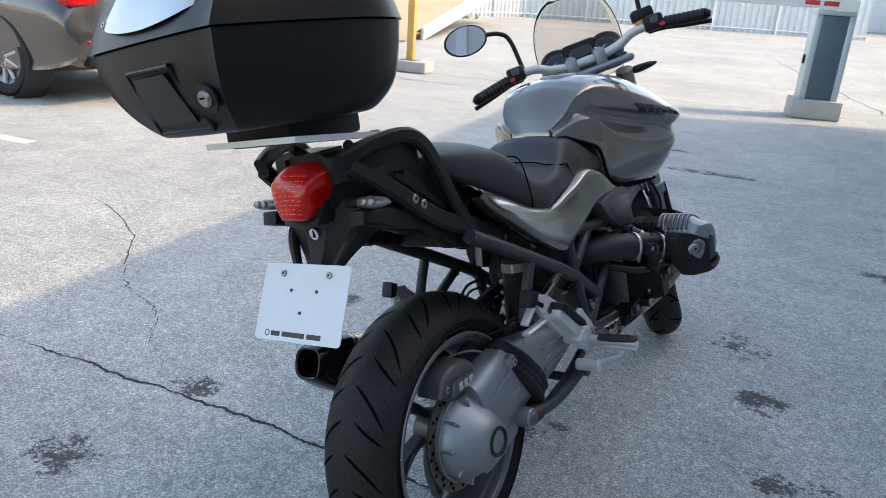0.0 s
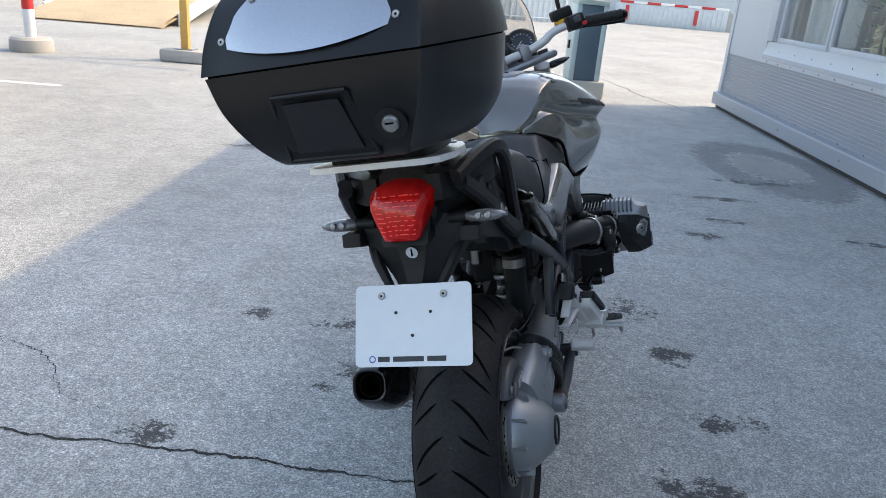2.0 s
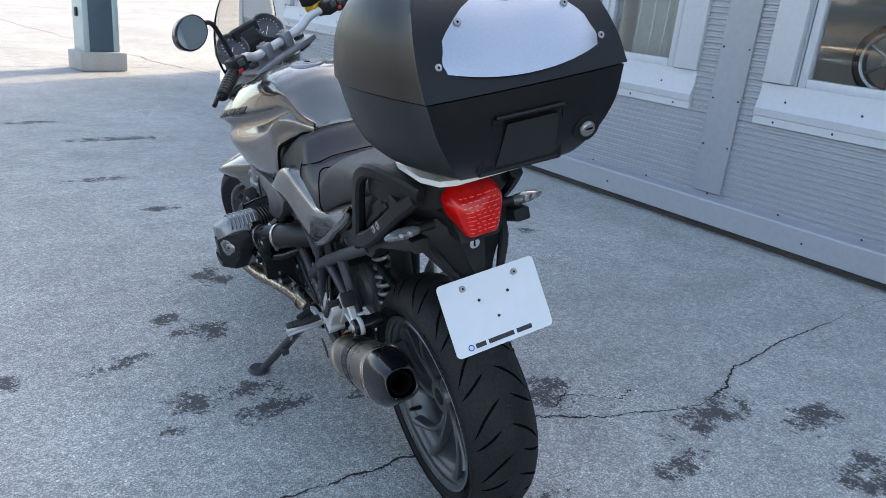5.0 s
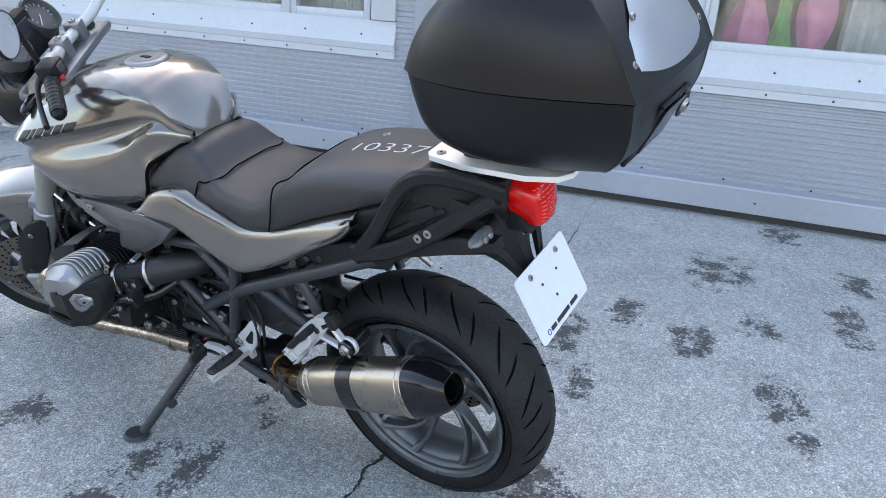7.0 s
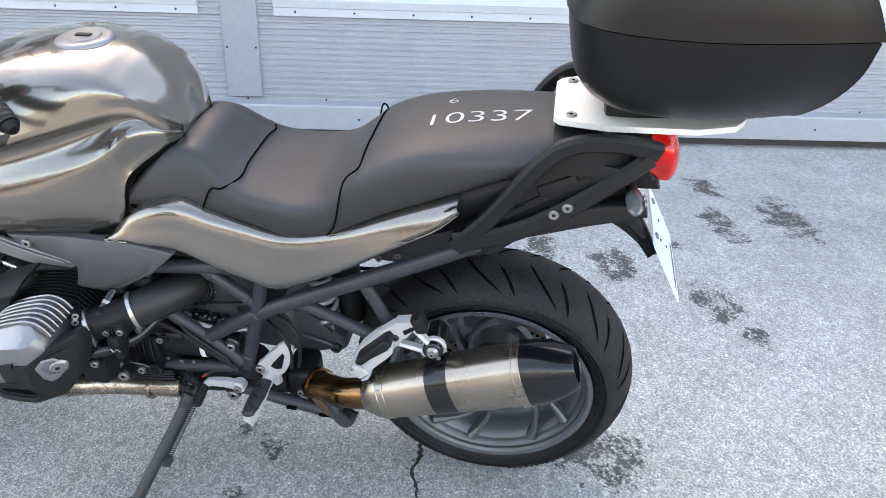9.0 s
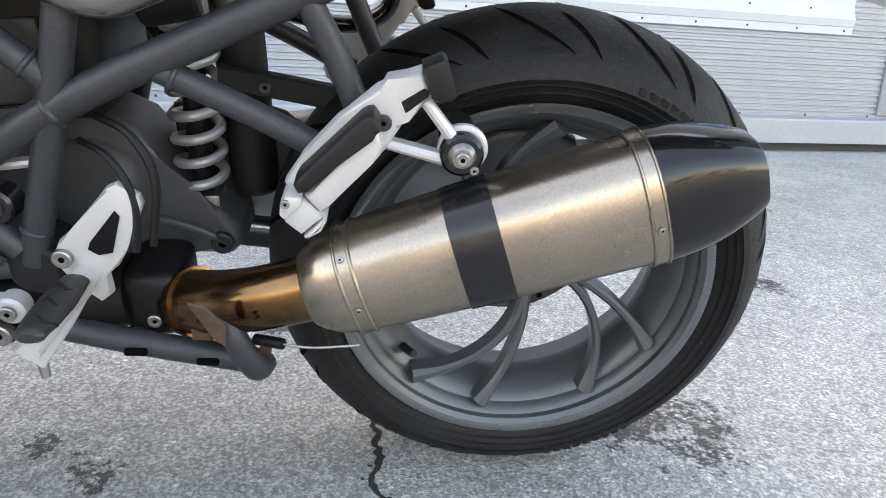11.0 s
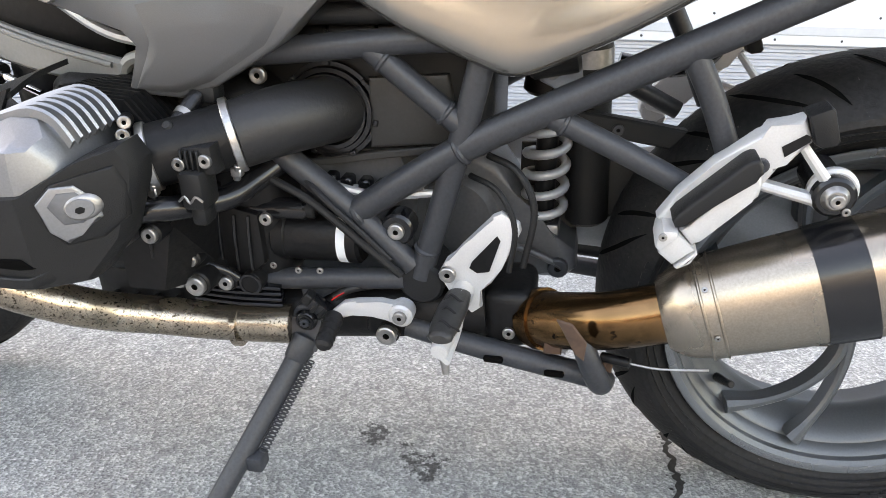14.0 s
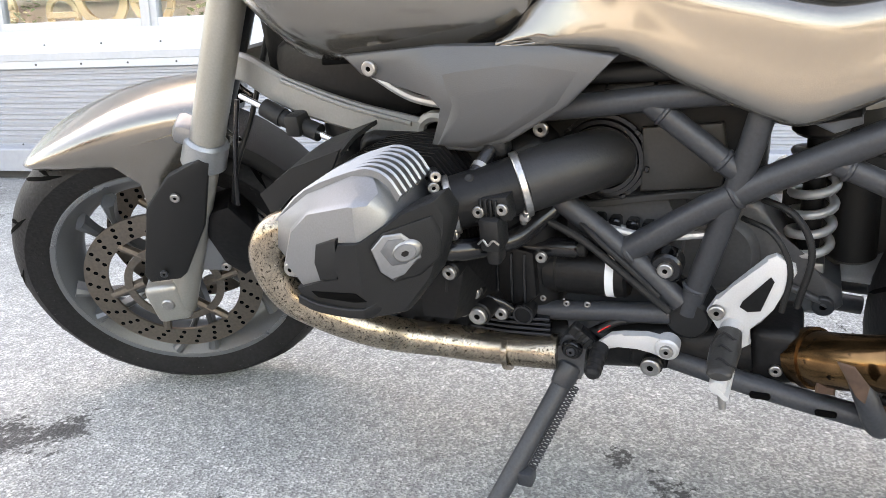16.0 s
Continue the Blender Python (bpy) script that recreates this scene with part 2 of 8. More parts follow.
def ground_material():
    """Worn pale asphalt: aggregate, mottling, damp and oil stains."""
    m = bpy.data.materials.new("worn_asphalt")
    m.use_nodes = True
    nt = m.node_tree
    N, K = nt.nodes.new, nt.links.new
    b = nt.nodes["Principled BSDF"]
    tc = N("ShaderNodeTexCoord")
    co = tc.outputs["Object"]

    def noise_tex(scale, detail=5, rough=0.55, vec=co):
        n = N("ShaderNodeTexNoise")
        n.inputs["Scale"].default_value, n.inputs["Detail"].default_value, n.inputs["Roughness"].default_value = scale, detail, rough
        K(vec, n.inputs["Vector"])
        return n.outputs["Fac"]

    def rng(v, a, c, lo, hi):
        n = N("ShaderNodeMapRange")
        n.interpolation_type = "SMOOTHSTEP"
        for key, value in (("From Min", a), ("From Max", c), ("To Min", lo), ("To Max", hi)):
            n.inputs[key].default_value = value
        K(v, n.inputs["Value"])
        return n.outputs[0]

    def math_node(op, a, c):
        n = N("ShaderNodeMath")
        n.operation = op
        for k, v in enumerate((a, c)):
            if isinstance(v, (int, float)):
                n.inputs[k].default_value = v
            else:
                K(v, n.inputs[k])
        return n.outputs[0]

    def mix(fac, a, c):
        n = N("ShaderNodeMix")
        n.data_type = "RGBA"
        K(fac, n.inputs[0])
        for k, v in ((6, a), (7, c)):
            if isinstance(v, tuple):
                n.inputs[k].default_value = (*v, 1)
            else:
                K(v, n.inputs[k])
        return n.outputs[2]

    def cells(scale):
        v = N("ShaderNodeTexVoronoi")
        v.inputs["Scale"].default_value = scale
        K(co, v.inputs["Vector"])
        c = N("ShaderNodeSeparateColor")
        K(v.outputs["Color"], c.inputs[0])
        return v, c

    vor, speck = cells(210)
    big, bigc = cells(96)
    wobble = noise_tex(16, 4)
    pale = mix(rng(speck.outputs[0], 0.05, 0.95, 0, 1), (0.258, 0.262, 0.254), (0.515, 0.520, 0.495))
    dirt = rng(noise_tex(150, 4, 0.7), 0.36, 0.56, 0.0, 1.0)
    col = mix(dirt, (0.205, 0.204, 0.202), pale)
    chips = math_node("MULTIPLY", rng(bigc.outputs[1], 0.82, 0.90, 0, 1), rng(big.outputs["Distance"], 0.42, 0.25, 0, 1))
    tint = mix(bigc.outputs[2], (0.38, 0.375, 0.35), (0.64, 0.63, 0.61))
    col = mix(chips, col, tint)
    pits = math_node("MULTIPLY", rng(noise_tex(75, 6, 0.7), 0.595, 0.66, 0, 1), rng(noise_tex(2.2, 5, 0.65), 0.44, 0.66, 0.12, 1))
    col = mix(pits, col, (0.075, 0.075, 0.078))
    patchy = rng(noise_tex(0.55, 6, 0.6), 0.3, 0.7, 0.88, 1.12)
    fine = rng(noise_tex(5, 6, 0.65), 0.3, 0.7, 0.90, 1.10)
    tone = N("ShaderNodeVectorMath")
    tone.operation = "SCALE"
    K(col, tone.inputs[0])
    medium = rng(noise_tex(34, 5, 0.6), 0.32, 0.66, 0.84, 1.14)
    K(math_node("MULTIPLY", math_node("MULTIPLY", patchy, fine), medium), tone.inputs["Scale"])
    col = tone.outputs[0]
    # stains: centre, half-lengths
    spots = [
        (1.88, -0.74, 0.30, 0.20), (1.22, -0.39, 0.22, 0.09), (1.07, -0.65, 0.20, 0.13), (1.31, -0.90, 0.14, 0.12), (2.65, -1.05, 0.25, 0.15),
        (0.0, -0.27, 0.20, 0.12), (-0.48, 0.68, 0.11, 0.10), (-0.33, 0.53, 0.15, 0.09), (-0.34, 0.65, 0.12, 0.07), (-0.33, 1.12, 0.10, 0.11),
        (-0.99, 1.04, 0.11, 0.07), (-0.67, 1.01, 0.14, 0.07), (-0.50, 0.68, 0.17, 0.09), (-0.35, 1.15, 0.15, 0.08), (0.48, 0.20, 0.18, 0.15),
        (0.58, 1.02, 0.12, 0.11), (0.65, 0.58, 0.17, 0.07), (-1.14, -0.22, 0.13, 0.11), (1.9, 4.1, 0.5, 0.10), (1.5, 3.5, 0.35, 0.07), (1.15, 2.6, 0.14, 0.10), (1.35, 2.95, 0.25, 0.06), (0.50, 1.42, 0.13, 0.13),
        (-0.13, 1.60, 0.16, 0.13), (-1.05, 0.22, 0.10, 0.07), (0.9, -0.2, 0.3, 0.1), (0.2, 4.4, 0.5, 0.10), (-0.9, 3.4, 0.3, 0.08), (-0.42, 1.265, 0.10, 0.07), (-0.635, 0.55, 0.05, 0.04), (0.57, -0.32, 0.14, 0.08), (0.50, -1.0, 0.10, 0.06), (2.02, -1.34, 0.2, 0.12), (1.7, 1.55, 0.14, 0.06), (2.2, 2.74, 0.25, 0.06), (-0.23, 5.1, 0.25, 0.08), (-0.16, 3.3, 0.25, 0.07), (-0.02, 2.62, 0.14, 0.06), (-1.84, 3.76, 0.3, 0.1), (-0.08, -0.36, 0.16, 0.13), (-0.05, 0.48, 0.07, 0.05), (0.02, 0.56, 0.05, 0.03), (1.6, -1.6, 0.35, 0.18), (0.75, -0.95, 0.25, 0.10), (1.5, -1.25, 0.3, 0.10),
    ]
    total = None
    for x, y, rx, ry in spots:
        mp = N("ShaderNodeMapping")
        mp.vector_type = "TEXTURE"
        mp.inputs["Location"].default_value, mp.inputs["Scale"].default_value = (x, y, 0), (rx, ry, 1)
        K(co, mp.inputs["Vector"])
        ln = N("ShaderNodeVectorMath")
        ln.operation = "LENGTH"
        K(mp.outputs[0], ln.inputs[0])
        v = rng(ln.outputs["Value"], 1.25, 0.3, 0, 1)
        total = v if total is None else math_node("MAXIMUM", total, v)
    blot = math_node("ADD", math_node("MULTIPLY", noise_tex(12, 3, 0.5), 0.45), math_node("MULTIPLY", noise_tex(62, 6, 0.78), 0.65))
    shape = rng(math_node("ADD", math_node("MULTIPLY", total, 0.15), blot), 0.645, 0.715, 0, 0.88)
    shape = math_node("MULTIPLY", shape, rng(total, 0.02, 0.25, 0, 1))
    shape = math_node("MULTIPLY", shape, math_node("SUBTRACT", 1, math_node("MULTIPLY", chips, 0.7)))
    col = mix(shape, col, (0.028, 0.027, 0.026))
    # a drying puddle near the wall
    pud = N("ShaderNodeMapping")
    pud.vector_type = "TEXTURE"
    pud.inputs["Location"].default_value, pud.inputs["Scale"].default_value = (2.25, 4.75, 0), (0.6, 1.1, 1)
    K(co, pud.inputs["Vector"])
    pl = N("ShaderNodeVectorMath")
    pl.operation = "LENGTH"
    K(pud.outputs[0], pl.inputs[0])
    damp = rng(math_node("ADD", pl.outputs["Value"], math_node("MULTIPLY", wobble, 0.6)), 1.35, 1.2, 0, 0.55)
    col = mix(damp, col, (0.10, 0.10, 0.105))
    K(col, b.inputs["Base Color"])
    wet = rng(math_node("ADD", pl.outputs["Value"], math_node("MULTIPLY", wobble, 0.7)), 0.95, 0.80, 0, 1)
    K(math_node("MULTIPLY", rng(noise_tex(4), 0.3, 0.7, 0.78, 0.93), rng(wet, 0, 1, 1, 0.06)), b.inputs["Roughness"])
    bp = N("ShaderNodeBump")
    bp.inputs["Strength"].default_value, bp.inputs["Distance"].default_value = 0.8, 0.004
    K(rng(wet, 0, 1, 0.8, 0.02), bp.inputs["Strength"])
    K(math_node("ADD", math_node("MULTIPLY", vor.outputs["Distance"], 0.7), noise_tex(90, 6)), bp.inputs["Height"])
    K(bp.outputs[0], b.inputs["Normal"])
    return m


asphalt = ground_material()


# ---- mesh helpers ----
def finish(bm, name, mat, sharp=38):
    bmesh.ops.recalc_face_normals(bm, faces=bm.faces)
    me = bpy.data.meshes.new(name)
    bm.to_mesh(me)
    bm.free()
    me.materials.append(mat)
    me.polygons.foreach_set("use_smooth", [True] * len(me.polygons))
    me.set_sharp_from_angle(angle=radians(sharp))
    return me


def part(name, bm, mat, parent, label="", m=None, sharp=38):
    if m is not None:
        bm.transform(m)
    ob = new(name, finish(bm, name, mat, sharp))
    ob.parent = parent
    if label:
        tagged(ob, label)
    return ob


def thing(name, bm, mat, label, category, group="", kind="", sharp=38):
    return tagged(new(name, finish(bm, name, mat, sharp)), label, category, group, kind)


def empty(name, label, category, group="", kind="", m=None):
    ob = tagged(new(name), label, category, group, kind)
    if m is not None:
        ob.matrix_world = m
    return ob


def box(bm, lo, hi, bevel=0.0, seg=2, m=None):
    lo, hi = Vector(lo), Vector(hi)
    mm = Matrix.Translation((lo + hi) / 2) @ Matrix.Diagonal((*(hi - lo), 1))
    vs = bmesh.ops.create_cube(bm, size=1, matrix=mm)["verts"]
    if bevel:
        es = list({e for v in vs for e in v.link_edges})
        r = bmesh.ops.bevel(bm, geom=es, offset=bevel, segments=seg, affect="EDGES", profile=0.5)
        vs = list({v for f in r["faces"] for v in f.verts} | {v for v in vs if v.is_valid})
    if m is not None:
        bmesh.ops.transform(bm, matrix=m, verts=[v for v in vs if v.is_valid])
    return bm


def frame_of(d):
    d = Vector(d).normalized()
    a = d.orthogonal().normalized()
    return a, d.cross(a), d


def cyl(bm, p0, p1, r0, r1=None, seg=20, cap=True, bevel=0.0):
    """A cylinder or cone from p0 to p1, with softened rims if bevel is given."""
    r1 = r0 if r1 is None else r1
    p0, p1 = Vector(p0), Vector(p1)
    a, b, d = frame_of(p1 - p0)
    L = (p1 - p0).length
    prof = [(0, r0), (L, r1)] if not bevel else [(0, r0 - bevel), (bevel, r0), (L - bevel, r1), (L, r1 - bevel)]
    rings = []
    for t, r in prof:
        rings.append([bm.verts.new(p0 + d * t + (a * math.cos(q) + b * math.sin(q)) * r) for q in (2 * math.pi * k / seg for k in range(seg))])
    skin(bm, rings, True, cap)
    return bm


def skin(bm, rings, closed=True, cap=True):
    n = len(rings[0])
    for r0, r1 in zip(rings, rings[1:]):
        for k in range(n if closed else n - 1):
            q = (r0[k], r0[(k + 1) % n], r1[(k + 1) % n], r1[k])
            if len(set(q)) == 4:
                bm.faces.new(q)
    if cap and closed:
        bm.faces.new(rings[0][::-1])
        bm.faces.new(rings[-1])


def catmull(pts, n, closed=False):
    """Points along a smooth curve through pts, n to each span."""
    P = [Vector(p) for p in pts]
    out, m = [], len(P)
    for i in range(m if closed else m - 1):
        p1, p2 = P[i], P[(i + 1) % m]
        p0 = P[i - 1] if closed or i > 0 else p1 * 2 - p2
        p3 = P[(i + 2) % m] if closed or i + 2 < m else p2 * 2 - p1
        for k in range(n):
            t = k / n
            out.append(0.5 * (2 * p1 + (p2 - p0) * t + (2 * p0 - 5 * p1 + 4 * p2 - p3) * t * t + (3 * p1 - p0 - 3 * p2 + p3) * t ** 3))
    if not closed:
        out.append(P[-1])
    return out


def tube(bm, pts, r, seg=14, n=6, cap=True, flat=1.0):
    """A pipe along a smooth curve; r is one radius or one for each point."""
    rs = r if isinstance(r, (list, tuple)) else [r] * len(pts)
    path = catmull(pts, n) if len(pts) > 2 else [Vector(p) for p in pts]
    rr = [v.x for v in catmull([(q, 0, 0) for q in rs], n)] if len(pts) > 2 else rs
    rings, a = [], None
    for i, p in enumerate(path):
        d = (path[min(i + 1, len(path) - 1)] - path[max(i - 1, 0)]).normalized()
        a = d.orthogonal().normalized() if a is None else (a - d * a.dot(d)).normalized()
        b = d.cross(a)
        rings.append([bm.verts.new(p + (a * math.cos(q) + b * math.sin(q) * flat) * rr[i]) for q in (2 * math.pi * k / seg for k in range(seg))])
    skin(bm, rings, True, cap)
    return bm


def beam(bm, pts, wx, wt, n=3, soft=0.3):
    """A flat-sided bar along pts: half-width across the bike wx, half-thickness wt, one or one for each point."""
    m = len(pts)
    wxs = wx if isinstance(wx, (list, tuple)) else [wx] * m
    wts = wt if isinstance(wt, (list, tuple)) else [wt] * m
    path = catmull(pts, n) if m > 2 else [Vector(p) for p in pts]
    ws = catmull([(a, c, 0) for a, c in zip(wxs, wts)], n) if m > 2 else [Vector((a, c, 0)) for a, c in zip(wxs, wts)]
    rings = []
    for i, p in enumerate(path):
        d = (path[min(i + 1, len(path) - 1)] - path[max(i - 1, 0)]).normalized()
        side = (Vector((1, 0, 0)) - d * d.x).normalized()
        up = d.cross(side)
        a, c = ws[i].x, ws[i].y
        k = soft * min(a, c)
        ring = [(a - k, c), (a, c - k), (a, -c + k), (a - k, -c), (-a + k, -c), (-a, -c + k), (-a, c - k), (-a + k, c)]
        rings.append([bm.verts.new(p + side * u + up * v) for u, v in ring])
    skin(bm, rings, True, True)
    return bm


def lathe(bm, profile, centre, axis=(1, 0, 0), seg=48, closed=False):
    """Turns (radius, offset along axis) about an axis."""
    a, b, d = frame_of(axis)
    c = Vector(centre)
    rings = [[bm.verts.new(c + d * o + (a * math.cos(q) + b * math.sin(q)) * r) for r, o in profile] for q in (2 * math.pi * k / seg for k in range(seg))]
    rings.append(rings[0])
    for r0, r1 in zip(rings, rings[1:]):
        m = len(profile)
        for k in range(m if closed else m - 1):
            bm.faces.new((r0[k], r0[(k + 1) % m], r1[(k + 1) % m], r1[k]))
    return bm


def prism(bm, outline, x0, x1, bevel=0.0, seg=2, smooth=0):
    """A plate whose outline in (y, z) runs from x0 to x1."""
    pts = [Vector((0, y, z)) for y, z in outline]
    if smooth:
        pts = catmull(pts, smooth, True)
    rings = [[bm.verts.new((x, p.y, p.z)) for p in pts] for x in (x0, x1)]
    skin(bm, rings, True, True)
    if bevel:
        vs = set(rings[0]) | set(rings[1])
        es = [e for e in bm.edges if e.verts[0] in vs and e.verts[1] in vs and abs(e.verts[0].co.x - e.verts[1].co.x) < 1e-6]
        bmesh.ops.bevel(bm, geom=es, offset=bevel, segments=seg, affect="EDGES", profile=0.5)
    return bm


def loft(bm, rings, n=4, closed=True, cap=True, around=1):
    """A smooth skin over rings of equally many points."""
    m = len(rings[0])
    cols = [catmull([r[k] for r in rings], n) for k in range(m)]
    dense = [[cols[k][i] for k in range(m)] for i in range(len(cols[0]))]
    if around > 1:
        dense = [catmull(r, around, closed) for r in dense]
    skin(bm, [[bm.verts.new(p) for p in r] for r in dense], closed, cap)
    return bm


def ring_of(half, y):
    """A ring across the bike at y from half-points (x, z), top first, mirrored."""
    right = [Vector((x, y, z)) for x, z in half]
    left = [Vector((-x, y, z)) for x, z in reversed(half) if x > 1e-6]
    if half[0][0] > 1e-6:
        return right + left
    return right + left


def merge(bm, d=0.0004):
    bmesh.ops.remove_doubles(bm, verts=bm.verts, dist=d)
    return bm


BM = bmesh.new

# ---- ground and building ----
bm = BM()
for x0, x1, y0, y1 in [(-200, 200, -200, 200)]:
    vs = [bm.verts.new(p) for p in ((x0, y0, 0), (x1, y0, 0), (x1, y1, 0), (x0, y1, 0))]
    bm.faces.new(vs)
thing("ground", bm, asphalt, "worn pale grey asphalt yard with cracks and dark stains", "ground", kind="structure")

WX, Y0, Y1, TOP = 2.87, -16.0, 8.45, 4.72
WIN = [(1.60, 6.90), (-3.00, 0.80)]
SILL, HEAD = 0.93, 2.25


def ribbon(points, width, name, mat, label, z=0.0012, jag=0.012, seed=1):
    """A crack that wanders along points, pinching out and crumbling at its edges."""
    rnd = random.Random(seed)
    path = catmull([(x, y, 0) for x, y in points], 44)
    b, prev, drift, swell = BM(), None, 0.0, 0.6
    for i, p in enumerate(path):
        d = (path[min(i + 1, len(path) - 1)] - path[max(i - 1, 0)]).normalized()
        nrm = Vector((-d.y, d.x, 0))
        drift = drift * 0.90 + rnd.uniform(-0.45, 0.45) * jag
        swell = min(1.25, max(0.15, swell + rnd.uniform(-0.25, 0.25)))
        c = p + nrm * (drift + rnd.uniform(-0.1, 0.1) * jag)
        w = width * swell * (0.3 + 0.7 * min(1, 4 * min(i, len(path) - 1 - i) / len(path)))
        pair = [b.verts.new(c + nrm * w * rnd.uniform(0.5, 1.2) + Vector((0, 0, z))), b.verts.new(c - nrm * w * rnd.uniform(0.5, 1.2) + Vector((0, 0, z)))]
        if prev:
            b.faces.new((prev[0], prev[1], pair[1], pair[0]))
        if rnd.random() < 0.16:
            q = c + nrm * rnd.choice((-1, 1)) * w * rnd.uniform(1.2, 3.2)
            r = width * rnd.uniform(0.25, 0.7)
            ring = [b.verts.new(q + Vector((r * math.cos(k * 1.257) * rnd.uniform(0.6, 1.3), r * math.sin(k * 1.257) * rnd.uniform(0.6, 1.3), z))) for k in range(5)]
            b.faces.new(ring)
        prev = pair
    return thing(name, b, mat, label, "crack", "cracks in the asphalt", "structure")


crack_mat = material("crack_dirt", (0.045, 0.043, 0.040), 0.95, vary=0.5, grain=140, bump=0.3, specular=0.1)
ribbon([(-4.2, 0.35), (-3.0, 0.22), (-1.88, 0.17), (-1.35, 0.155), (-0.9, 0.16), (-0.54, 0.13), (-0.17, 0.12), (0.12, 0.08), (0.33, 0.10), (0.55, -0.015), (0.92, -0.13), (1.1, -0.10), (1.3, -0.045), (1.9, -0.01), (2.78, 0.0)],
       0.0055, "ground_crack", crack_mat, "long jagged dark crack across the asphalt", jag=0.010, seed=4)
ribbon([(-1.09, 0.265), (-1.39, 0.37), (-1.58, 0.58), (-1.75, 0.64), (-1.95, 0.79), (-2.32, 1.2), (-2.95, 1.49), (-3.6, 1.49)],
       0.003, "ground_crack", crack_mat, "thin branching dark crack in the asphalt", jag=0.012, seed=7)
ribbon([(0.40, 0.10), (0.55, 0.13), (0.70, 0.04), (0.85, 0.06)], 0.004, "ground_crack", crack_mat, "short side crack in the asphalt", seed=9)
ribbon([(2.4, 7.4), (2.0, 9.0), (1.6, 11), (1.1, 14), (0.4, 19)], 0.012, "ground_crack", crack_mat, "far crack in the sunlit concrete", jag=0.05, seed=11)
ribbon([(-9.0, 8.15), (-4.0, 8.2), (-0.5, 8.35), (3.5, 8.6)], 0.010, "ground_joint", crack_mat, "straight dark joint between slabs", jag=0.01, seed=12)

# the wall, in pieces round its window openings
strip_screws = []
wall = empty("wall_east", "pale grey clad workshop wall with white window band", "wall", kind="structure")


def wall_piece(name, lo, hi, mat, label="", bevel=0.0):
    b = BM()
    box(b, lo, hi, bevel)
    return part(name, b, mat, wall, label)


def corrugated(name, y0, y1, z0, z1, pitch=0.034, depth=0.009):
    """Horizontal ribs pressed into sheet metal."""
    b, rows = BM(), []
    n = int((z1 - z0) / pitch)
    zs = []
    for k in range(n):
        a = z0 + k * (z1 - z0) / n
        h = (z1 - z0) / n
        zs += [(a, 0), (a + 0.35 * h, 0), (a + 0.5 * h, 1), (a + 0.85 * h, 1)]
    zs.append((z1, 0))
    for z, d in zs:
        rows.append([b.verts.new((WX + d * depth, y, z)) for y in (y0, y1)])
    skin(b, rows, False, False)
    back = [b.verts.new(p) for p in ((WX + 0.02, y0, z0), (WX + 0.02, y1, z0), (WX + 0.02, y1, z1), (WX + 0.02, y0, z1))]
    b.faces.new(back)
    return part(name, b, wall_grey, wall, "grey ribbed metal cladding", sharp=15)


corrugated("cladding", Y0, Y1, 0.21, 0.70)
corrugated("cladding", 0.984, 1.42, 0.702, HEAD + 0.1)
corrugated("cladding", Y0, -3.28, 0.702, HEAD + 0.1)
corrugated("cladding", Y0, Y1, HEAD + 0.22, TOP)
wall_piece("wall_core", (WX + 0.03, Y0, 0.05), (WX + 0.16, Y1, 0.90), wall_white)
wall_piece("wall_core", (WX + 0.03, Y0, HEAD), (WX + 0.16, Y1, TOP), wall_white)
for a, c in ((Y0, -3.0), (0.80, 1.6), (6.9, Y1)):
    wall_piece("wall_core", (WX + 0.03, a, 0.9), (WX + 0.16, c, HEAD), wall_white)
wall_piece("corner_panel", (WX - 0.005, 7.12, 0.70), (WX + 0.03, Y1, HEAD + 0.22), wall_white, "white corner panel")
wall_piece("corner_trim", (WX - 0.02, Y1 - 0.10, 0.2), (WX + 0.02, Y1 + 0.01, TOP), wall_white)
# flat cover strips over the cladding joints
for ya, yb in ((1.083, 1.287), (-3.80, -3.60)):
    wall_piece("joint_strip", (WX - 0.014, ya, 0.233), (WX + 0.004, yb, TOP), wall_grey, "flat grey joint strip", bevel=0.003)
    for z in (0.52, 0.80, 1.10):
        for y in (ya + 0.018, yb - 0.018):
            strip_screws.append((WX - 0.014, y, z))
# base flashing: sloped ledge over an upright skirt
b = BM()
prof = [(2.795, 0.055), (2.795, 0.190), (2.800, 0.200), (2.868, 0.215), (2.90, 0.215), (2.90, 0.06)]
rows = [[b.verts.new((x, y, z)) for x, z in prof] for y in (Y0, Y1)]
skin(b, rows, True, True)
part("base_flashing", b, wall_grey, wall, "grey folded metal skirt with bright ledge", sharp=20)
# added dark strip that closes the shaded gap below the skirt
wall_piece("gap_strip", (2.86, Y0, 0.0), (2.99, Y1, 0.06), wall_dark)
for y0, y1 in ((1.42, 7.12), (-3.28, 0.984)):
    b = BM()
    prof = [(2.862, 0.700), (2.852, 0.704), (2.852, 0.748), (2.846, 0.752), (2.838, 0.792), (2.845, 0.800), (2.868, 0.862), (2.872, 0.935), (2.92, 0.935), (2.92, 0.70)]
    rows = [[b.verts.new((x, y, z)) for x, z in prof] for y in (y0, y1)]
    skin(b, rows, True, True)
    part("sill_band", b, wall_white, wall, "white stepped sill band with screws", sharp=20)
    for ya, yb in ((y0, y0 + 0.17), (y1 - 0.17, y1)):
        wall_piece("window_casing", (2.850, ya, 0.94), (2.92, yb, HEAD + 0.22), wall_white, bevel=0.006)
    wall_piece("window_casing", (2.850, y0 + 0.17, HEAD), (2.92, y1 - 0.17, HEAD + 0.22), wall_white, bevel=0.006)
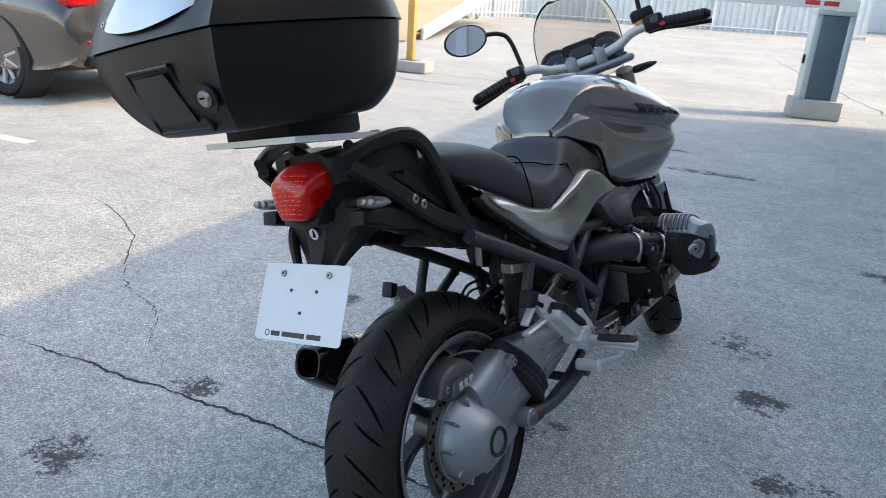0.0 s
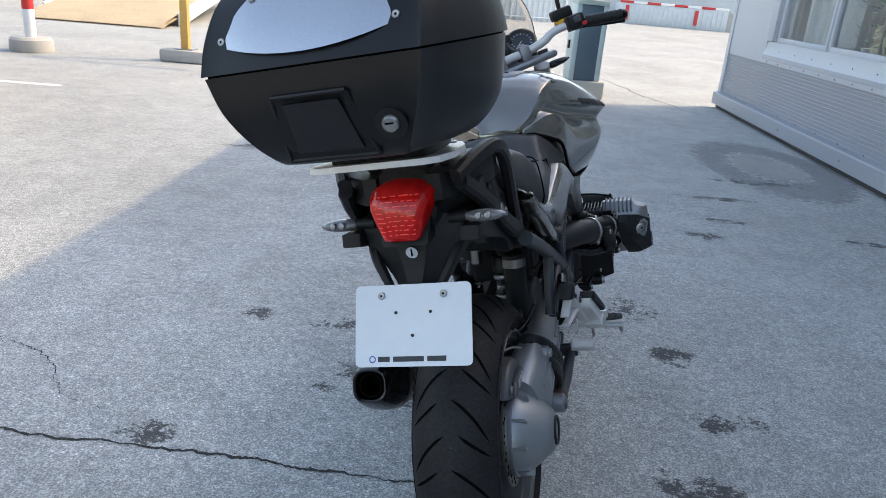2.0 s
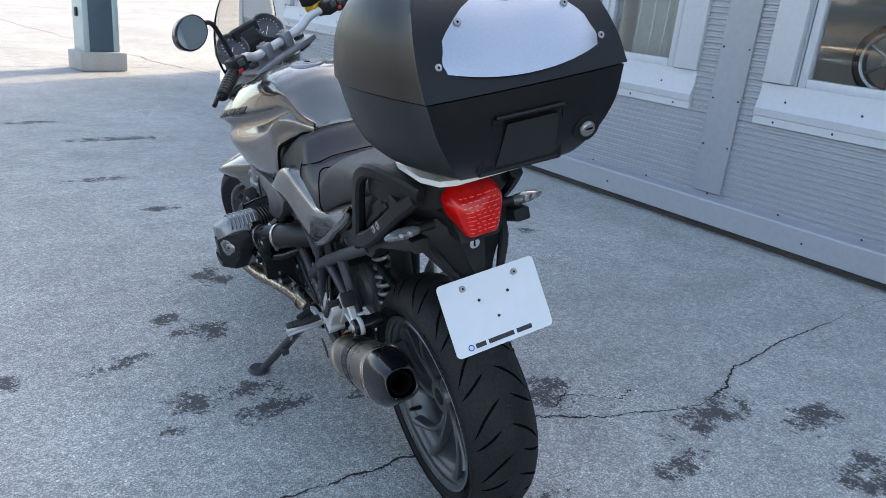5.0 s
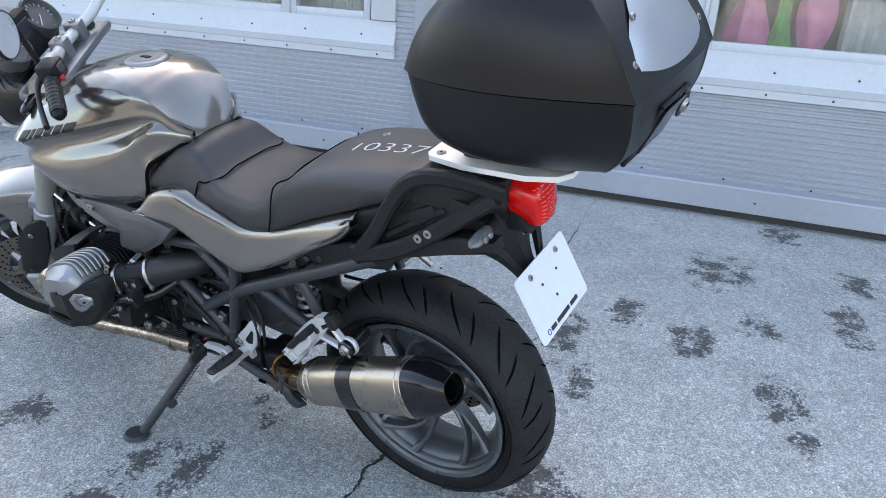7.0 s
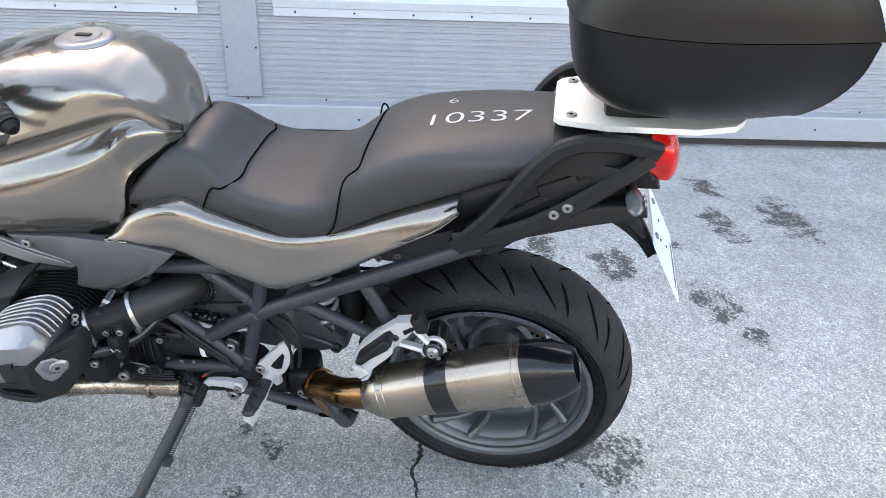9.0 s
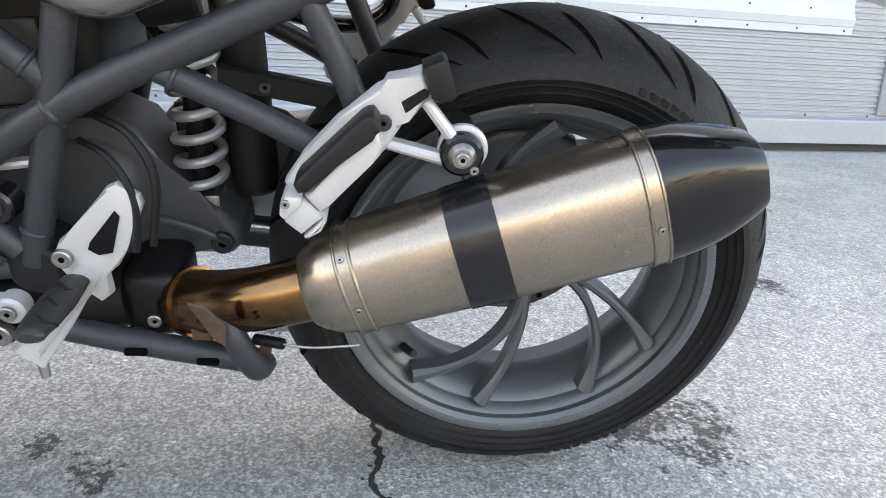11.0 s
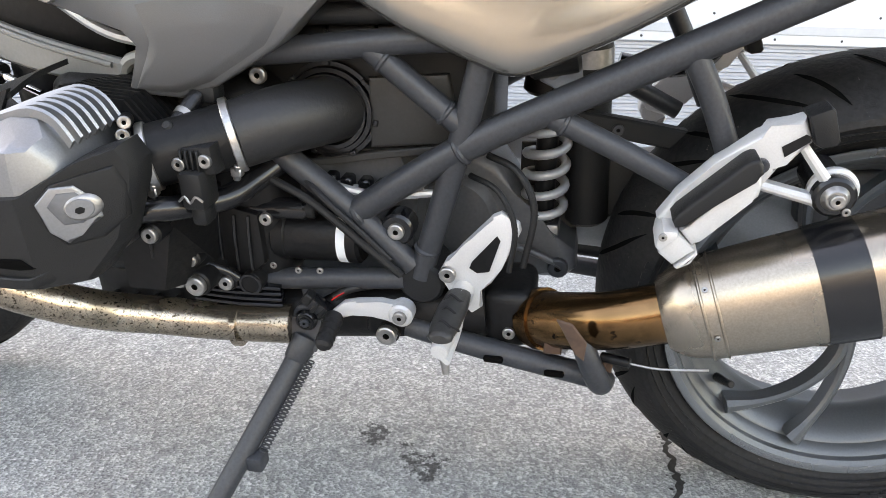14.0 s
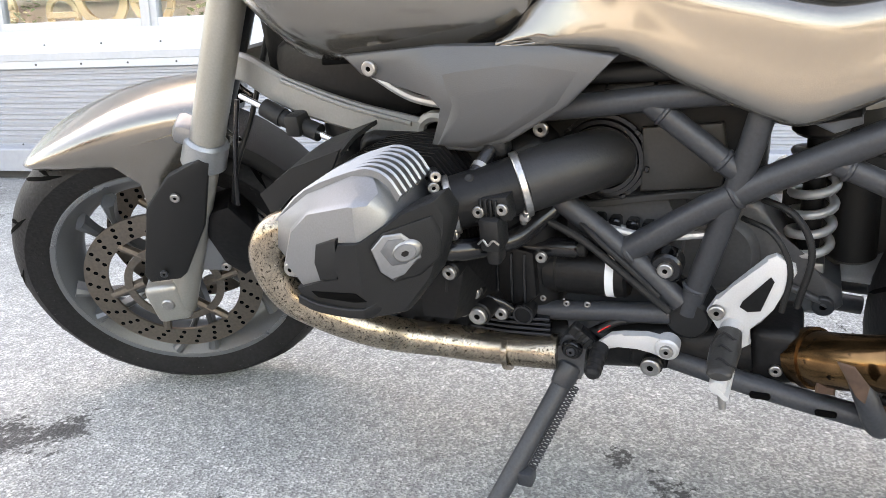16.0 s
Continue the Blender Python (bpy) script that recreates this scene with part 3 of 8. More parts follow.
screw = BM()
cyl(screw, (0, 0, 0), (-0.004, 0, 0), 0.007, 0.005, 8)
screw_me = finish(screw, "screw", frame_black)
k = 0
for z, x, step, off in ((0.222, 2.86, 0.47, 0.0), (0.726, 2.852, 0.34, 0.1), (0.845, 2.86, 0.42, 0.2), (0.12, 2.795, 1.4, 0.3)):
    y = -4.0 + off
    while y < 8.0:
        if z < 0.5 or 1.45 < y < 7.1 or -3.25 < y < 0.95:
            ob = new("screw", screw_me)
            ob.location, ob.parent = (x, y, z), wall
        y += step
for p in strip_screws:
    ob = new("screw", screw_me)
    ob.location, ob.parent = p, wall
# windows
MULL = {0: [2.22, 3.42, 4.55, 5.65], 1: [-1.70, -0.45]}
for i, (a, c) in enumerate(WIN):
    win = empty("window_%d" % (i + 1), "white framed shop window with tall panes", "window", kind="structure")
    edges = [a, *MULL[i], c]
    for y0, y1 in zip(edges, edges[1:]):
        b = BM()
        for lo, hi in (((0, y0 + 0.012, SILL), (0, y0 + 0.058, HEAD)), ((0, y1 - 0.058, SILL), (0, y1 - 0.012, HEAD)), ((0, y0 + 0.058, SILL), (0, y1 - 0.058, SILL + 0.055)), ((0, y0 + 0.058, HEAD - 0.055), (0, y1 - 0.058, HEAD))):
            box(b, (2.884, lo[1], lo[2]), (2.945, hi[1], hi[2]), 0.004)
        fr = part("window_frame", b, wall_white, win)
        b = BM()
        box(b, (2.912, y0 + 0.05, SILL + 0.05), (2.918, y1 - 0.05, HEAD - 0.05))
        g = part("pane", b, pane, win)
        g.visible_shadow = False
    for y in MULL[i]:
        b = BM()
        box(b, (2.872, y - 0.012, SILL), (2.95, y + 0.012, HEAD), 0.003)
        part("mullion", b, wall_white, win)
# room behind the windows
room = empty("shop_room", "dim shop room seen through the windows", "room", kind="structure")
for lo, hi, mt, nm in (((6.4, Y0, 0), (6.5, Y1, TOP), facade_white, "room_wall"), ((2.99, Y0, 0.01), (6.4, Y1, 0.03), concrete, "room_floor"), ((2.90, Y0, TOP), (6.5, Y1, TOP + 0.12), facade_white, "roof_slab"),
                       ((3.03, Y1 - 0.1, 0), (6.5, Y1, TOP), facade_white, "end_wall"), ((3.03, Y0, 0), (6.5, Y0 + 0.1, TOP), facade_white, "end_wall")):
    b = BM()
    box(b, lo, hi)
    part(nm, b, mt, room)


def curtain(y0, y1, x, mat, label, wave=0.055, amp=0.022):
    b, rows = BM(), []
    n = max(6, int((y1 - y0) / 0.012))
    for k in range(n + 1):
        y = y0 + (y1 - y0) * k / n
        dx = amp * math.sin(2 * math.pi * y / wave) + 0.01 * math.sin(y * 23)
        rows.append([b.verts.new((x + dx * (1 + 0.25 * math.sin(z * 5 + y)), y + 0.008 * math.sin(z * 3.1), z)) for z in (0.6, 0.9, 1.2, 1.5, 1.9, HEAD)])
    skin(b, rows, False, False)
    return thing("curtain", b, mat, label, "curtain", "curtains behind the shop windows")


cloth_white = material("sheer_cloth", (0.42, 0.43, 0.42), 0.9, vary=0.2, grain=20, bump=0.2)
cloth_pink = material("pink_cloth", (0.45, 0.16, 0.26), 0.9, vary=0.3, grain=14, bump=0.3)
cloth_green = material("green_leaves", (0.08, 0.20, 0.08), 0.8, vary=0.6, grain=12, bump=0.3)
blue_panel = material("blue_panel", (0.03, 0.20, 0.50), 0.5, vary=0.15, grain=6, bump=0.0, patch=2)
wood_pale = material("pale_wood", (0.50, 0.36, 0.20), 0.6, vary=0.2, grain=12, bump=0.1)
curtain(1.66, 2.15, 3.15, cloth_white, "pleated grey-white sheer curtain behind glass")
curtain(2.30, 3.05, 3.18, cloth_white, "pleated grey-white sheer curtain behind glass", 0.075)
curtain(5.70, 6.85, 3.15, cloth_white, "pleated grey-white sheer curtain behind glass", 0.09)
curtain(-0.38, 0.02, 3.22, cloth_white, "pleated grey-white sheer curtain behind glass", 0.08)
curtain(-1.65, -1.18, 3.25, cloth_white, "pleated grey-white sheer curtain behind glass", 0.07)


def bundle(y, z0, h, w, mat, name, label, seed):
    """A rolled, gathered cloth standing on the sill."""
    rnd = random.Random(seed)
    b, rings = BM(), []
    for k in range(9):
        u = k / 8
        r = w * (0.75 + 0.3 * math.sin(u * 5 + seed)) * (0.5 if k in (0, 8) else 1)
        rings.append([Vector((3.12 + r * 0.7 * math.cos(q) * (1 + 0.12 * math.sin(5 * q + 3 * u)), y + r * math.sin(q) * (1 + 0.15 * math.sin(4 * q + 5 * u)), z0 + h * u)) for q in [2 * math.pi * j / 16 for j in range(16)]])
    loft(b, rings, 3, True, True, 2)
    return thing(name, b, mat, label, "cloth bundle")


bundle(-0.68, 0.90, 0.55, 0.11, cloth_pink, "cloth_bundle", "pink gathered cloth bundle on the window shelf", 1)
bundle(-0.86, 0.90, 0.50, 0.07, cloth_green, "cloth_bundle", "green patterned cloth bundle on the window shelf", 2)
bundle(-1.03, 0.90, 0.46, 0.09, cloth_pink, "cloth_bundle", "pink gathered cloth bundle on the window shelf", 5)
b = BM()
box(b, (2.98, -3.0, 0.885), (3.30, 0.8, 0.905), 0.003)
thing("window_shelf", b, wall_white, "white shelf behind the window", "shelf")
wheel_in = empty("stored_wheel", "dark spoked wheel stored behind the window", "wheel", m=Matrix.Translation((3.30, 0.50, 0.905 + 0.21)))
part("tyre", lathe(BM(), [(0.165, -0.04), (0.19, -0.045), (0.205, -0.03), (0.21, 0.0), (0.205, 0.03), (0.19, 0.045), (0.165, 0.04)], (0, 0, 0), (1, 0, 0), 40, True), rubber, wheel_in)
part("rim", lathe(BM(), [(0.15, -0.03), (0.168, -0.036), (0.168, 0.036), (0.15, 0.03)], (0, 0, 0), (1, 0, 0), 40, True), alloy, wheel_in)
for k in range(6):
    part("spoke", tube(BM(), [(0, 0.03 * math.sin(k * 1.047), 0.03 * math.cos(k * 1.047)), (0, 0.155 * math.sin(k * 1.047), 0.155 * math.cos(k * 1.047))], 0.010, 8, 1), alloy, wheel_in)
part("hub", cyl(BM(), (-0.04, 0, 0), (0.04, 0, 0), 0.04, seg=20), alloy, wheel_in)
# blue board with white line drawing
board = empty("blue_board", "blue display board with white pipe drawing", "display board")
b = BM()
box(b, (3.10, -2.95, 0.906), (3.13, -1.78, 2.10), 0.003)
part("panel", b, blue_panel, board)
for pts in ([(-2.9, 1.02), (-2.7, 1.06), (-2.5, 0.98), (-2.3, 1.05), (-2.1, 1.0), (-1.85, 1.10)], [(-2.85, 1.12), (-2.6, 1.22), (-2.35, 1.15), (-2.0, 1.25)], [(-2.55, 0.92), (-2.45, 1.10), (-2.50, 1.3)], [(-2.15, 0.93), (-2.05, 1.12), (-2.12, 1.35)], [(-2.8, 0.94), (-2.2, 1.4), (-1.9, 1.7)]):
    part("white_line", tube(BM(), [(3.097, y, z) for y, z in pts], 0.008, 8, 5), plate_white, board)
# pale cut-out boards and pot plants behind the long window
for k, (y, r, z) in enumerate(((3.55, 0.16, 1.12), (3.95, 0.20, 1.15), (4.28, 0.13, 1.05), (4.85, 0.17, 1.12), (5.25, 0.13, 1.05))):
    b = BM()
    lathe(b, [(r * 0.72, -0.012), (r, -0.012), (r, 0.012), (r * 0.72, 0.012)], (3.12 + 0.03 * k, y, z), (1, 0, 0.15), 32, True)
    box(b, (3.10 + 0.03 * k, y - r * 0.9, z - 0.02), (3.14 + 0.03 * k, y + r * 0.9, z + 0.02), 0.006)
    thing("wooden_ring", b, wood_pale, "pale wooden ring leaning behind the window", "ornament", "wooden rings in the window")
b = BM()
box(b, (2.98, 1.62, 0.885), (3.30, 6.9, 0.905), 0.003)
thing("window_shelf", b, wall_white, "white shelf behind the window", "shelf")


def pot_plant(y, h, seed):
    e = empty("pot_plant", "leafy green pot plant on the window shelf", "plant", "pot plants in the window", m=Matrix.Translation((3.16, y, 0.905)))
    part("pot", lathe(BM(), [(0.0, 0.0), (0.05, 0.0), (0.065, 0.10), (0.058, 0.10), (0.0, 0.09)], (0, 0, 0), (0, 0, 1), 24), concrete, e)
    rnd = random.Random(seed)
    b = BM()
    for k in range(70):
        a, u = rnd.uniform(0, 6.28), rnd.random()
        p = Vector((0.12 * u * math.cos(a), 0.16 * u * math.sin(a), 0.10 + h * rnd.random()))
        d = Vector((math.cos(a), math.sin(a), rnd.uniform(-0.3, 0.8))).normalized()
        sd = d.cross(Vector((0, 0, 1))).normalized()
        L = rnd.uniform(0.05, 0.10)
        v = [b.verts.new(q) for q in (p, p + d * L * 0.5 + sd * 0.018, p + d * L, p + d * L * 0.5 - sd * 0.018)]
        b.faces.new(v)
    part("foliage", b, cloth_green, e)
    return e


for k, (y, h) in enumerate(((3.25, 0.35), (4.55, 0.25), (5.45, 0.40), (2.5, 0.22))):
    pot_plant(y, h, 20 + k)

# ---- yard things ----
def bollard(x, y):
    e = empty("bollard", "red and white striped steel bollard on a concrete foot", "bollard", m=pose(x, y, 0))
    b = BM()
    lathe(b, [(0.0, 0.0), (0.25, 0.0), (0.26, 0.03), (0.25, 0.15), (0.22, 0.18), (0.0, 0.18)], (0, 0, 0), (0, 0, 1), 28)
    part("concrete_foot", b, concrete, e)
    for z0, z1, mt in ((0.17, 0.52, white_paint), (0.52, 0.86, red_paint), (0.86, 1.25, white_paint), (1.25, 1.6, red_paint)):
        b = BM()
        cyl(b, (0, 0, z0), (0, 0, z1), 0.07, seg=20)
        part("painted_band", b, mt, e)
    return e


bollard(-6.05, 7.85)

e = empty("boom_rest", "yellow steel rest post on a concrete block", "post", m=pose(-4.15, 8.15, 0))
b = BM()
box(b, (-0.30, -0.16, 0), (0.30, 0.16, 0.16), 0.03)
part("concrete_foot", b, concrete, e)
b = BM()
box(b, (-0.05, -0.05, 0.16), (0.05, 0.05, 1.55), 0.008)
part("post", b, yellow_paint, e)
b = BM()
box(b, (0.05, -0.04, 1.0), (0.09, 0.04, 1.2), 0.006)
part("lock_box", b, plastic_black, e)
b = BM()
box(b, (-0.12, -0.10, 0.158), (0.12, 0.10, 0.172), 0.003)
part("foot_plate", b, bolt_metal, e)

e = empty("boom_gate", "blue-grey parking barrier with a white boom", "barrier", m=pose(1.02, 8.25, 0, 0, 0, 8))
b = BM()
box(b, (-0.27, -0.20, 0), (0.27, 0.20, 0.22), 0.025)
part("concrete_foot", b, concrete, e)
b = BM()
box(b, (-0.17, -0.14, 0.22), (0.17, 0.14, 1.14), 0.012)
part("cabinet", b, gate_blue, e)
for sx in (-1, 1):
    b = BM()
    box(b, (sx * 0.17 - 0.035, -0.15, 0.215), (sx * 0.17 + 0.035, 0.15, 1.145), 0.012)
    part("side_panel", b, gate_grey, e)
b = BM()
box(b, (-0.20, -0.17, 1.14), (0.20, 0.17, 1.20), 0.012)
part("cabinet_lid", b, gate_grey, e)
b = BM()
box(b, (-0.225, -0.03, 0.60), (-0.205, 0.03, 0.70), 0.004)
part("key_switch", b, plastic_black, e)
b = BM()
box(b, (-5.6, -0.23, 1.20), (0.20, -0.17, 1.32), 0.015, m=pose(0, 0, 0, 0, 0.6, -7))
boom = part("boom", b, white_paint, e, "white painted boom")
for x in (-0.35, -0.16, -2.4, -4.4):
    b = BM()
    box(b, (x, -0.236, 1.235), (x + 0.15, -0.23, 1.285), 0.002, m=pose(0, 0, 0, 0, 0.6, -7))
    part("reflector", b, red_paint, boom)

for pts in (((-5.95, 5.42), (-4.35, 5.54)), ((-5.2, 2.16), (-4.2, 2.155))):
    b = BM()
    (xa, ya), (xb, yb) = pts
    vs = [b.verts.new(p) for p in ((xa, ya - 0.05, 0.002), (xb, yb - 0.05, 0.002), (xb, yb + 0.05, 0.002), (xa, ya + 0.05, 0.002))]
    b.faces.new(vs)
    thing("parking_line", b, line_paint, "worn white painted parking line", "road marking", "parking lines", "structure")

# ---- things round the yard ----
def car(x, y, heading):
    """A dark estate-style car, seen from behind and its side. Front along local +x."""
    e = empty("parked_car", "dark grey-brown parked estate car", "car", m=pose(x, y, 0, 0, 0, heading))
    b = BM()
    L, W = 4.7, 1.86
    rows = []
    for sx, zl, zb, zr, wr in ((0.0, 0.42, 0.62, 0.72, 0.80), (0.05, 0.36, 0.70, 0.98, 0.86), (0.14, 0.32, 0.80, 1.12, 0.90), (0.5, 0.26, 0.86, 1.60, 0.92), (1.3, 0.22, 0.90, 1.66, 0.93), (2.3, 0.22, 0.90, 1.65, 0.93), (3.1, 0.22, 0.90, 1.45, 0.93), (3.6, 0.22, 0.90, 1.02, 0.92), (4.3, 0.26, 0.80, 0.90, 0.86), (4.7, 0.40, 0.62, 0.70, 0.70)):
        rows.append([Vector((sx, s * w, z)) for s, w, z in ((-1, wr * 0.80, zl), (-1, wr * 0.97, zl + 0.10), (-1, wr, zb - 0.1), (-1, wr * 0.97, zb + 0.02), (-1, wr * 0.80, zr - 0.08), (-1, wr * 0.55, zr), (1, wr * 0.55, zr), (1, wr * 0.80, zr - 0.08), (1, wr * 0.97, zb + 0.02), (1, wr, zb - 0.1), (1, wr * 0.97, zl + 0.10), (1, wr * 0.80, zl))])
    loft(b, rows, 4, True, True, 2)
    body = part("body", b, car_paint, e, "", sharp=50)
    b = BM()
    box(b, (-0.012, -0.62, 1.02), (0.40, 0.62, 1.50), 0.05, 2, pose(0.02, 0, 0, 0, 14, 0))
    part("rear_window", b, car_glass, e)
    for s in (-1, 1):
        b = BM()
        box(b, (0.02, s * 0.70 - 0.13, 0.84), (0.20, s * 0.70 + 0.16, 1.00), 0.04, 3)
        part("tail_light", b, red_lens, e)
        b = BM()
        box(b, (-0.015, s * 0.66 - 0.08, 0.53), (0.06, s * 0.66 + 0.08, 0.57), 0.015, 2)
        part("reflector", b, red_lens, e)
        b = BM()
        box(b, (0.8, s * 0.885 - 0.02, 1.02), (3.0, s * 0.885 - 0.0, 1.42), 0.03, 2)
        part("side_window", b, car_glass, e)
        for sx in (0.95, 3.75):
            b = BM()
            lathe(b, tyre_profile_car(), (sx, s * 0.80, 0.35), (0, 1, 0), 48)
            wh = part("wheel", b, rubber, e)
            b = BM()
            lathe(b, [(0.0, 0.07), (0.06, 0.075), (0.075, 0.05), (0.20, 0.075), (0.235, 0.09), (0.24, 0.05)], (sx, s * 0.80, 0.35), (0, s, 0), 36)
            part("rim", b, alloy, wh)
            b = BM()
            for k in range(10):
                a = 2 * math.pi * k / 10
                tube(b, [(sx + 0.05 * math.sin(a), s * 0.885, 0.35 + 0.05 * math.cos(a)), (sx + 0.225 * math.sin(a), s * 0.895, 0.35 + 0.225 * math.cos(a))], [0.022, 0.016], 8, 1)
            part("spoke", b, alloy_light, wh)
            b = BM()
            lathe(b, [(0.40, -0.12), (0.39, 0.0), (0.37, 0.14)], (sx, s * 0.80, 0.35), (0, s, 0), 40)
            part("wheel_arch", b, wall_dark, e)
    b = BM()
    box(b, (-0.03, -0.75, 0.34), (0.10, 0.75, 0.46), 0.03, 2)
    part("bumper_insert", b, plastic_black, e)
    b = BM()
    box(b, (-0.01, -0.30, 0.80), (0.02, 0.30, 0.84), 0.01, 2)
    part("chrome_strip", b, chrome, e)
    b = BM()
    for k in range(5):
        box(b, (-0.016, 0.16 + 0.055 * k, 0.90), (-0.004, 0.195 + 0.055 * k, 0.94), 0.003, 1)
    part("badge_bar", b, chrome, e)
    return e


def tyre_profile_car():
    return [(0.235, -0.09), (0.27, -0.11), (0.32, -0.11), (0.345, -0.09), (0.35, 0.0), (0.345, 0.09), (0.32, 0.11), (0.27, 0.11), (0.235, 0.09)]


car(-4.86, 4.10, 176)

# loading ramp of tan boards between steel beams
ramp = empty("loading_ramp", "tan loading ramp between white steel beams", "ramp", m=pose(-6.35, 12.5, 0, 0, 0, 95))
b = BM()
rows = [[b.verts.new((x, y, z)) for y in (0.0, 2.6)] for x, z in ((0.0, 0.03), (0.15, 0.12), (7.0, 1.15), (10.0, 1.35))]
skin(b, rows, False, False)
rows2 = [[b.verts.new((x, y, z)) for y in (0.0, 2.6)] for x, z in ((0.0, 0.0), (0.15, 0.05), (7.0, 1.08), (10.0, 1.28))]
skin(b, rows2, False, False)
part("deck", b, ramp_tan, ramp, "tan gritty ramp deck")
for y in (-0.06, 2.6):
    b = BM()
    rows = [[b.verts.new((x, y + dy, z)) for dy, z in ((0, z0), (0.06, z0), (0.06, z1), (0, z1))] for x, z0, z1 in ((0.9, 0.0, 0.26), (7.0, 0.90, 1.26), (10.0, 1.10, 1.46))]
    skin(b, rows)
    part("steel_beam", b, white_paint, ramp, "white steel side beam")
# sheet-metal fences, ribbed upright
def sheet_fence(name, p0, p1, h, z0=0.0, pitch=0.25):
    p0, p1 = Vector(p0), Vector(p1)
    d = (p1 - p0)
    n = int(d.length / pitch)
    nrm = Vector((-d.y, d.x, 0)).normalized()
    e = empty(name, "pale ribbed sheet-metal fence", "fence", m=Matrix.Translation(p0))
    b, rows = BM(), []
    for k in range(n + 1):
        for f, o in ((0.0, 0.0), (0.3, 0.0), (0.45, 0.05), (0.85, 0.05)):
            q = d * min(1, (k + f) / n) + nrm * o
            rows.append([b.verts.new(q + Vector((0, 0, z))) for z in (z0, z0 + h)])
    skin(b, rows, False, False)
    part("sheet", b, fence_white, e, sharp=15)
    b = BM()
    tube(b, [Vector((0, 0, z0 + 0.15)), d + Vector((0, 0, z0 + 0.15))], 0.03, 8, 1)
    part("bottom_rail", b, white_paint, e)
    for k in range(0, n + 1, 10):
        b = BM()
        q = d * (k / n) - nrm * 0.06
        tube(b, [q, q + Vector((0, 0, z0 + h))], 0.04, 8, 1)
        part("post", b, white_paint, e)
    return e


sheet_fence("sheet_fence", (-24.0, 8.0, 0), (-13.0, 17.5, 0), 2.2)
sheet_fence("sheet_fence", (-13.0, 17.5, 0), (-9.0, 29.0, 0), 2.2)
sheet_fence("sheet_fence", (-9.0, 29.0, 0), (4.0, 33.0, 0), 2.2)

# weeds along the fence foot
b = BM()
rnd = random.Random(5)
for k in range(260):
    u = rnd.random()
    p = Vector((-13.6 + 4 * u, 16.6 + 8 * u * u, 0)) + Vector((rnd.uniform(-0.4, 0.4), rnd.uniform(-0.5, 0.1), 0))
    for j in range(5):
        a, h = rnd.uniform(0, 6.28), rnd.uniform(0.1, 0.35)
        q = Vector((math.cos(a), math.sin(a), 0))
        vs = [b.verts.new(p + q * 0.02), b.verts.new(p - q * 0.02), b.verts.new(p + q * h * 0.5 + Vector((0, 0, h)))]
        b.faces.new(vs)
thing("weeds", b, weed_green, "green weeds at the foot of the fence", "weeds", kind="stuff")

# far dock with striped edge, and the pale building behind it
dock = empty("loading_dock", "low pale loading dock with a red and white striped edge", "dock", m=pose(6.6, 40.0, 0, 0, 0, -6))
b = BM()
box(b, (0, 0, 0), (5.6, 5, 1.05), 0.02)
for k in range(22):
    box(b, (0.05 + k * 0.25, -0.04, 0.05), (0.12 + k * 0.25, 0.0, 1.0), 0.01, 1)
part("dock_wall", b, fence_white, dock)
for k in range(8):
    b = BM()
    box(b, (0.7 * k, -0.05, 1.05), (0.7 * k + 0.695, 0.1, 1.17), 0.01, 1)
    part("edge_band", b, red_paint if k % 2 == 0 else white_paint, dock)
for x in (0.3, 3.9):
    b = BM()
    box(b, (x, -0.07, 0.2), (x + 0.18, -0.05, 0.95), 0.01, 1)
    part("bumper", b, red_paint, dock)
b = BM()
vs = [(5.6, 0, 0), (5.6, 0, 1.05), (7.4, -0.3, 0.0), (5.6, 3, 0), (5.6, 3, 1.05), (7.4, 2.7, 0.0)]
v = [b.verts.new(p) for p in vs]
for f in ((0, 2, 1), (3, 4, 5), (1, 2, 5, 4), (0, 3, 5, 2), (0, 1, 4, 3)):
    b.faces.new([v[i] for i in f])
part("dock_ramp", b, concrete, dock)
hall = empty("far_hall", "long pale workshop building with a brown door", "building", m=pose(3.0, 46.0, 0, 0, 0, -4))
b = BM()
box(b, (0, 0, 0), (70, 12, 7.5), 0.02)
part("wall", b, facade_white, hall)
b = BM()
box(b, (-0.3, -0.3, 7.5), (70.3, 12.3, 7.8), 0.02)
part("roof", b, gate_grey, hall)
for x in (13.0, 30.0, 48.0):
    b = BM()
    box(b, (x, -0.06, 0.1), (x + 2.6, 0.02, 3.0), 0.02)
    part("door", b, door_brown, hall)
for x in (5, 9, 19, 23, 36, 42, 56):
    b = BM()
    box(b, (x, -0.05, 2.6), (x + 2.2, 0.02, 4.2), 0.02)
    part("window", b, car_glass, hall)
west = empty("west_hall", "long pale hall across the yard", "building", m=pose(-40.0, -30.0, 0, 0, 0, 0))
b = BM()
box(b, (-12, 0, 0), (0, 80, 6.0), 0.02)
part("wall", b, facade_white, west)
b = BM()
box(b, (-12.3, -0.3, 6.0), (0.3, 80.3, 6.3), 0.02)
part("roof", b, gate_grey, west)
for k in range(9):
    b = BM()
    box(b, (-0.02, 4 + 8.4 * k, 1.2), (0.05, 8 + 8.4 * k, 3.4), 0.02)
    part("window", b, car_glass, west)

# ---- the motorcycle, in its own upright frame: rear contact at the origin, y ahead ----
bike = empty("motorcycle", "bronze-grey naked boxer motorcycle on its side stand, black top case", "motorcycle", m=pose(-0.0836, -0.0627, 0, 0, 0, -10.5) @ pose(0, 0, 0, 0, -13.3, 0))
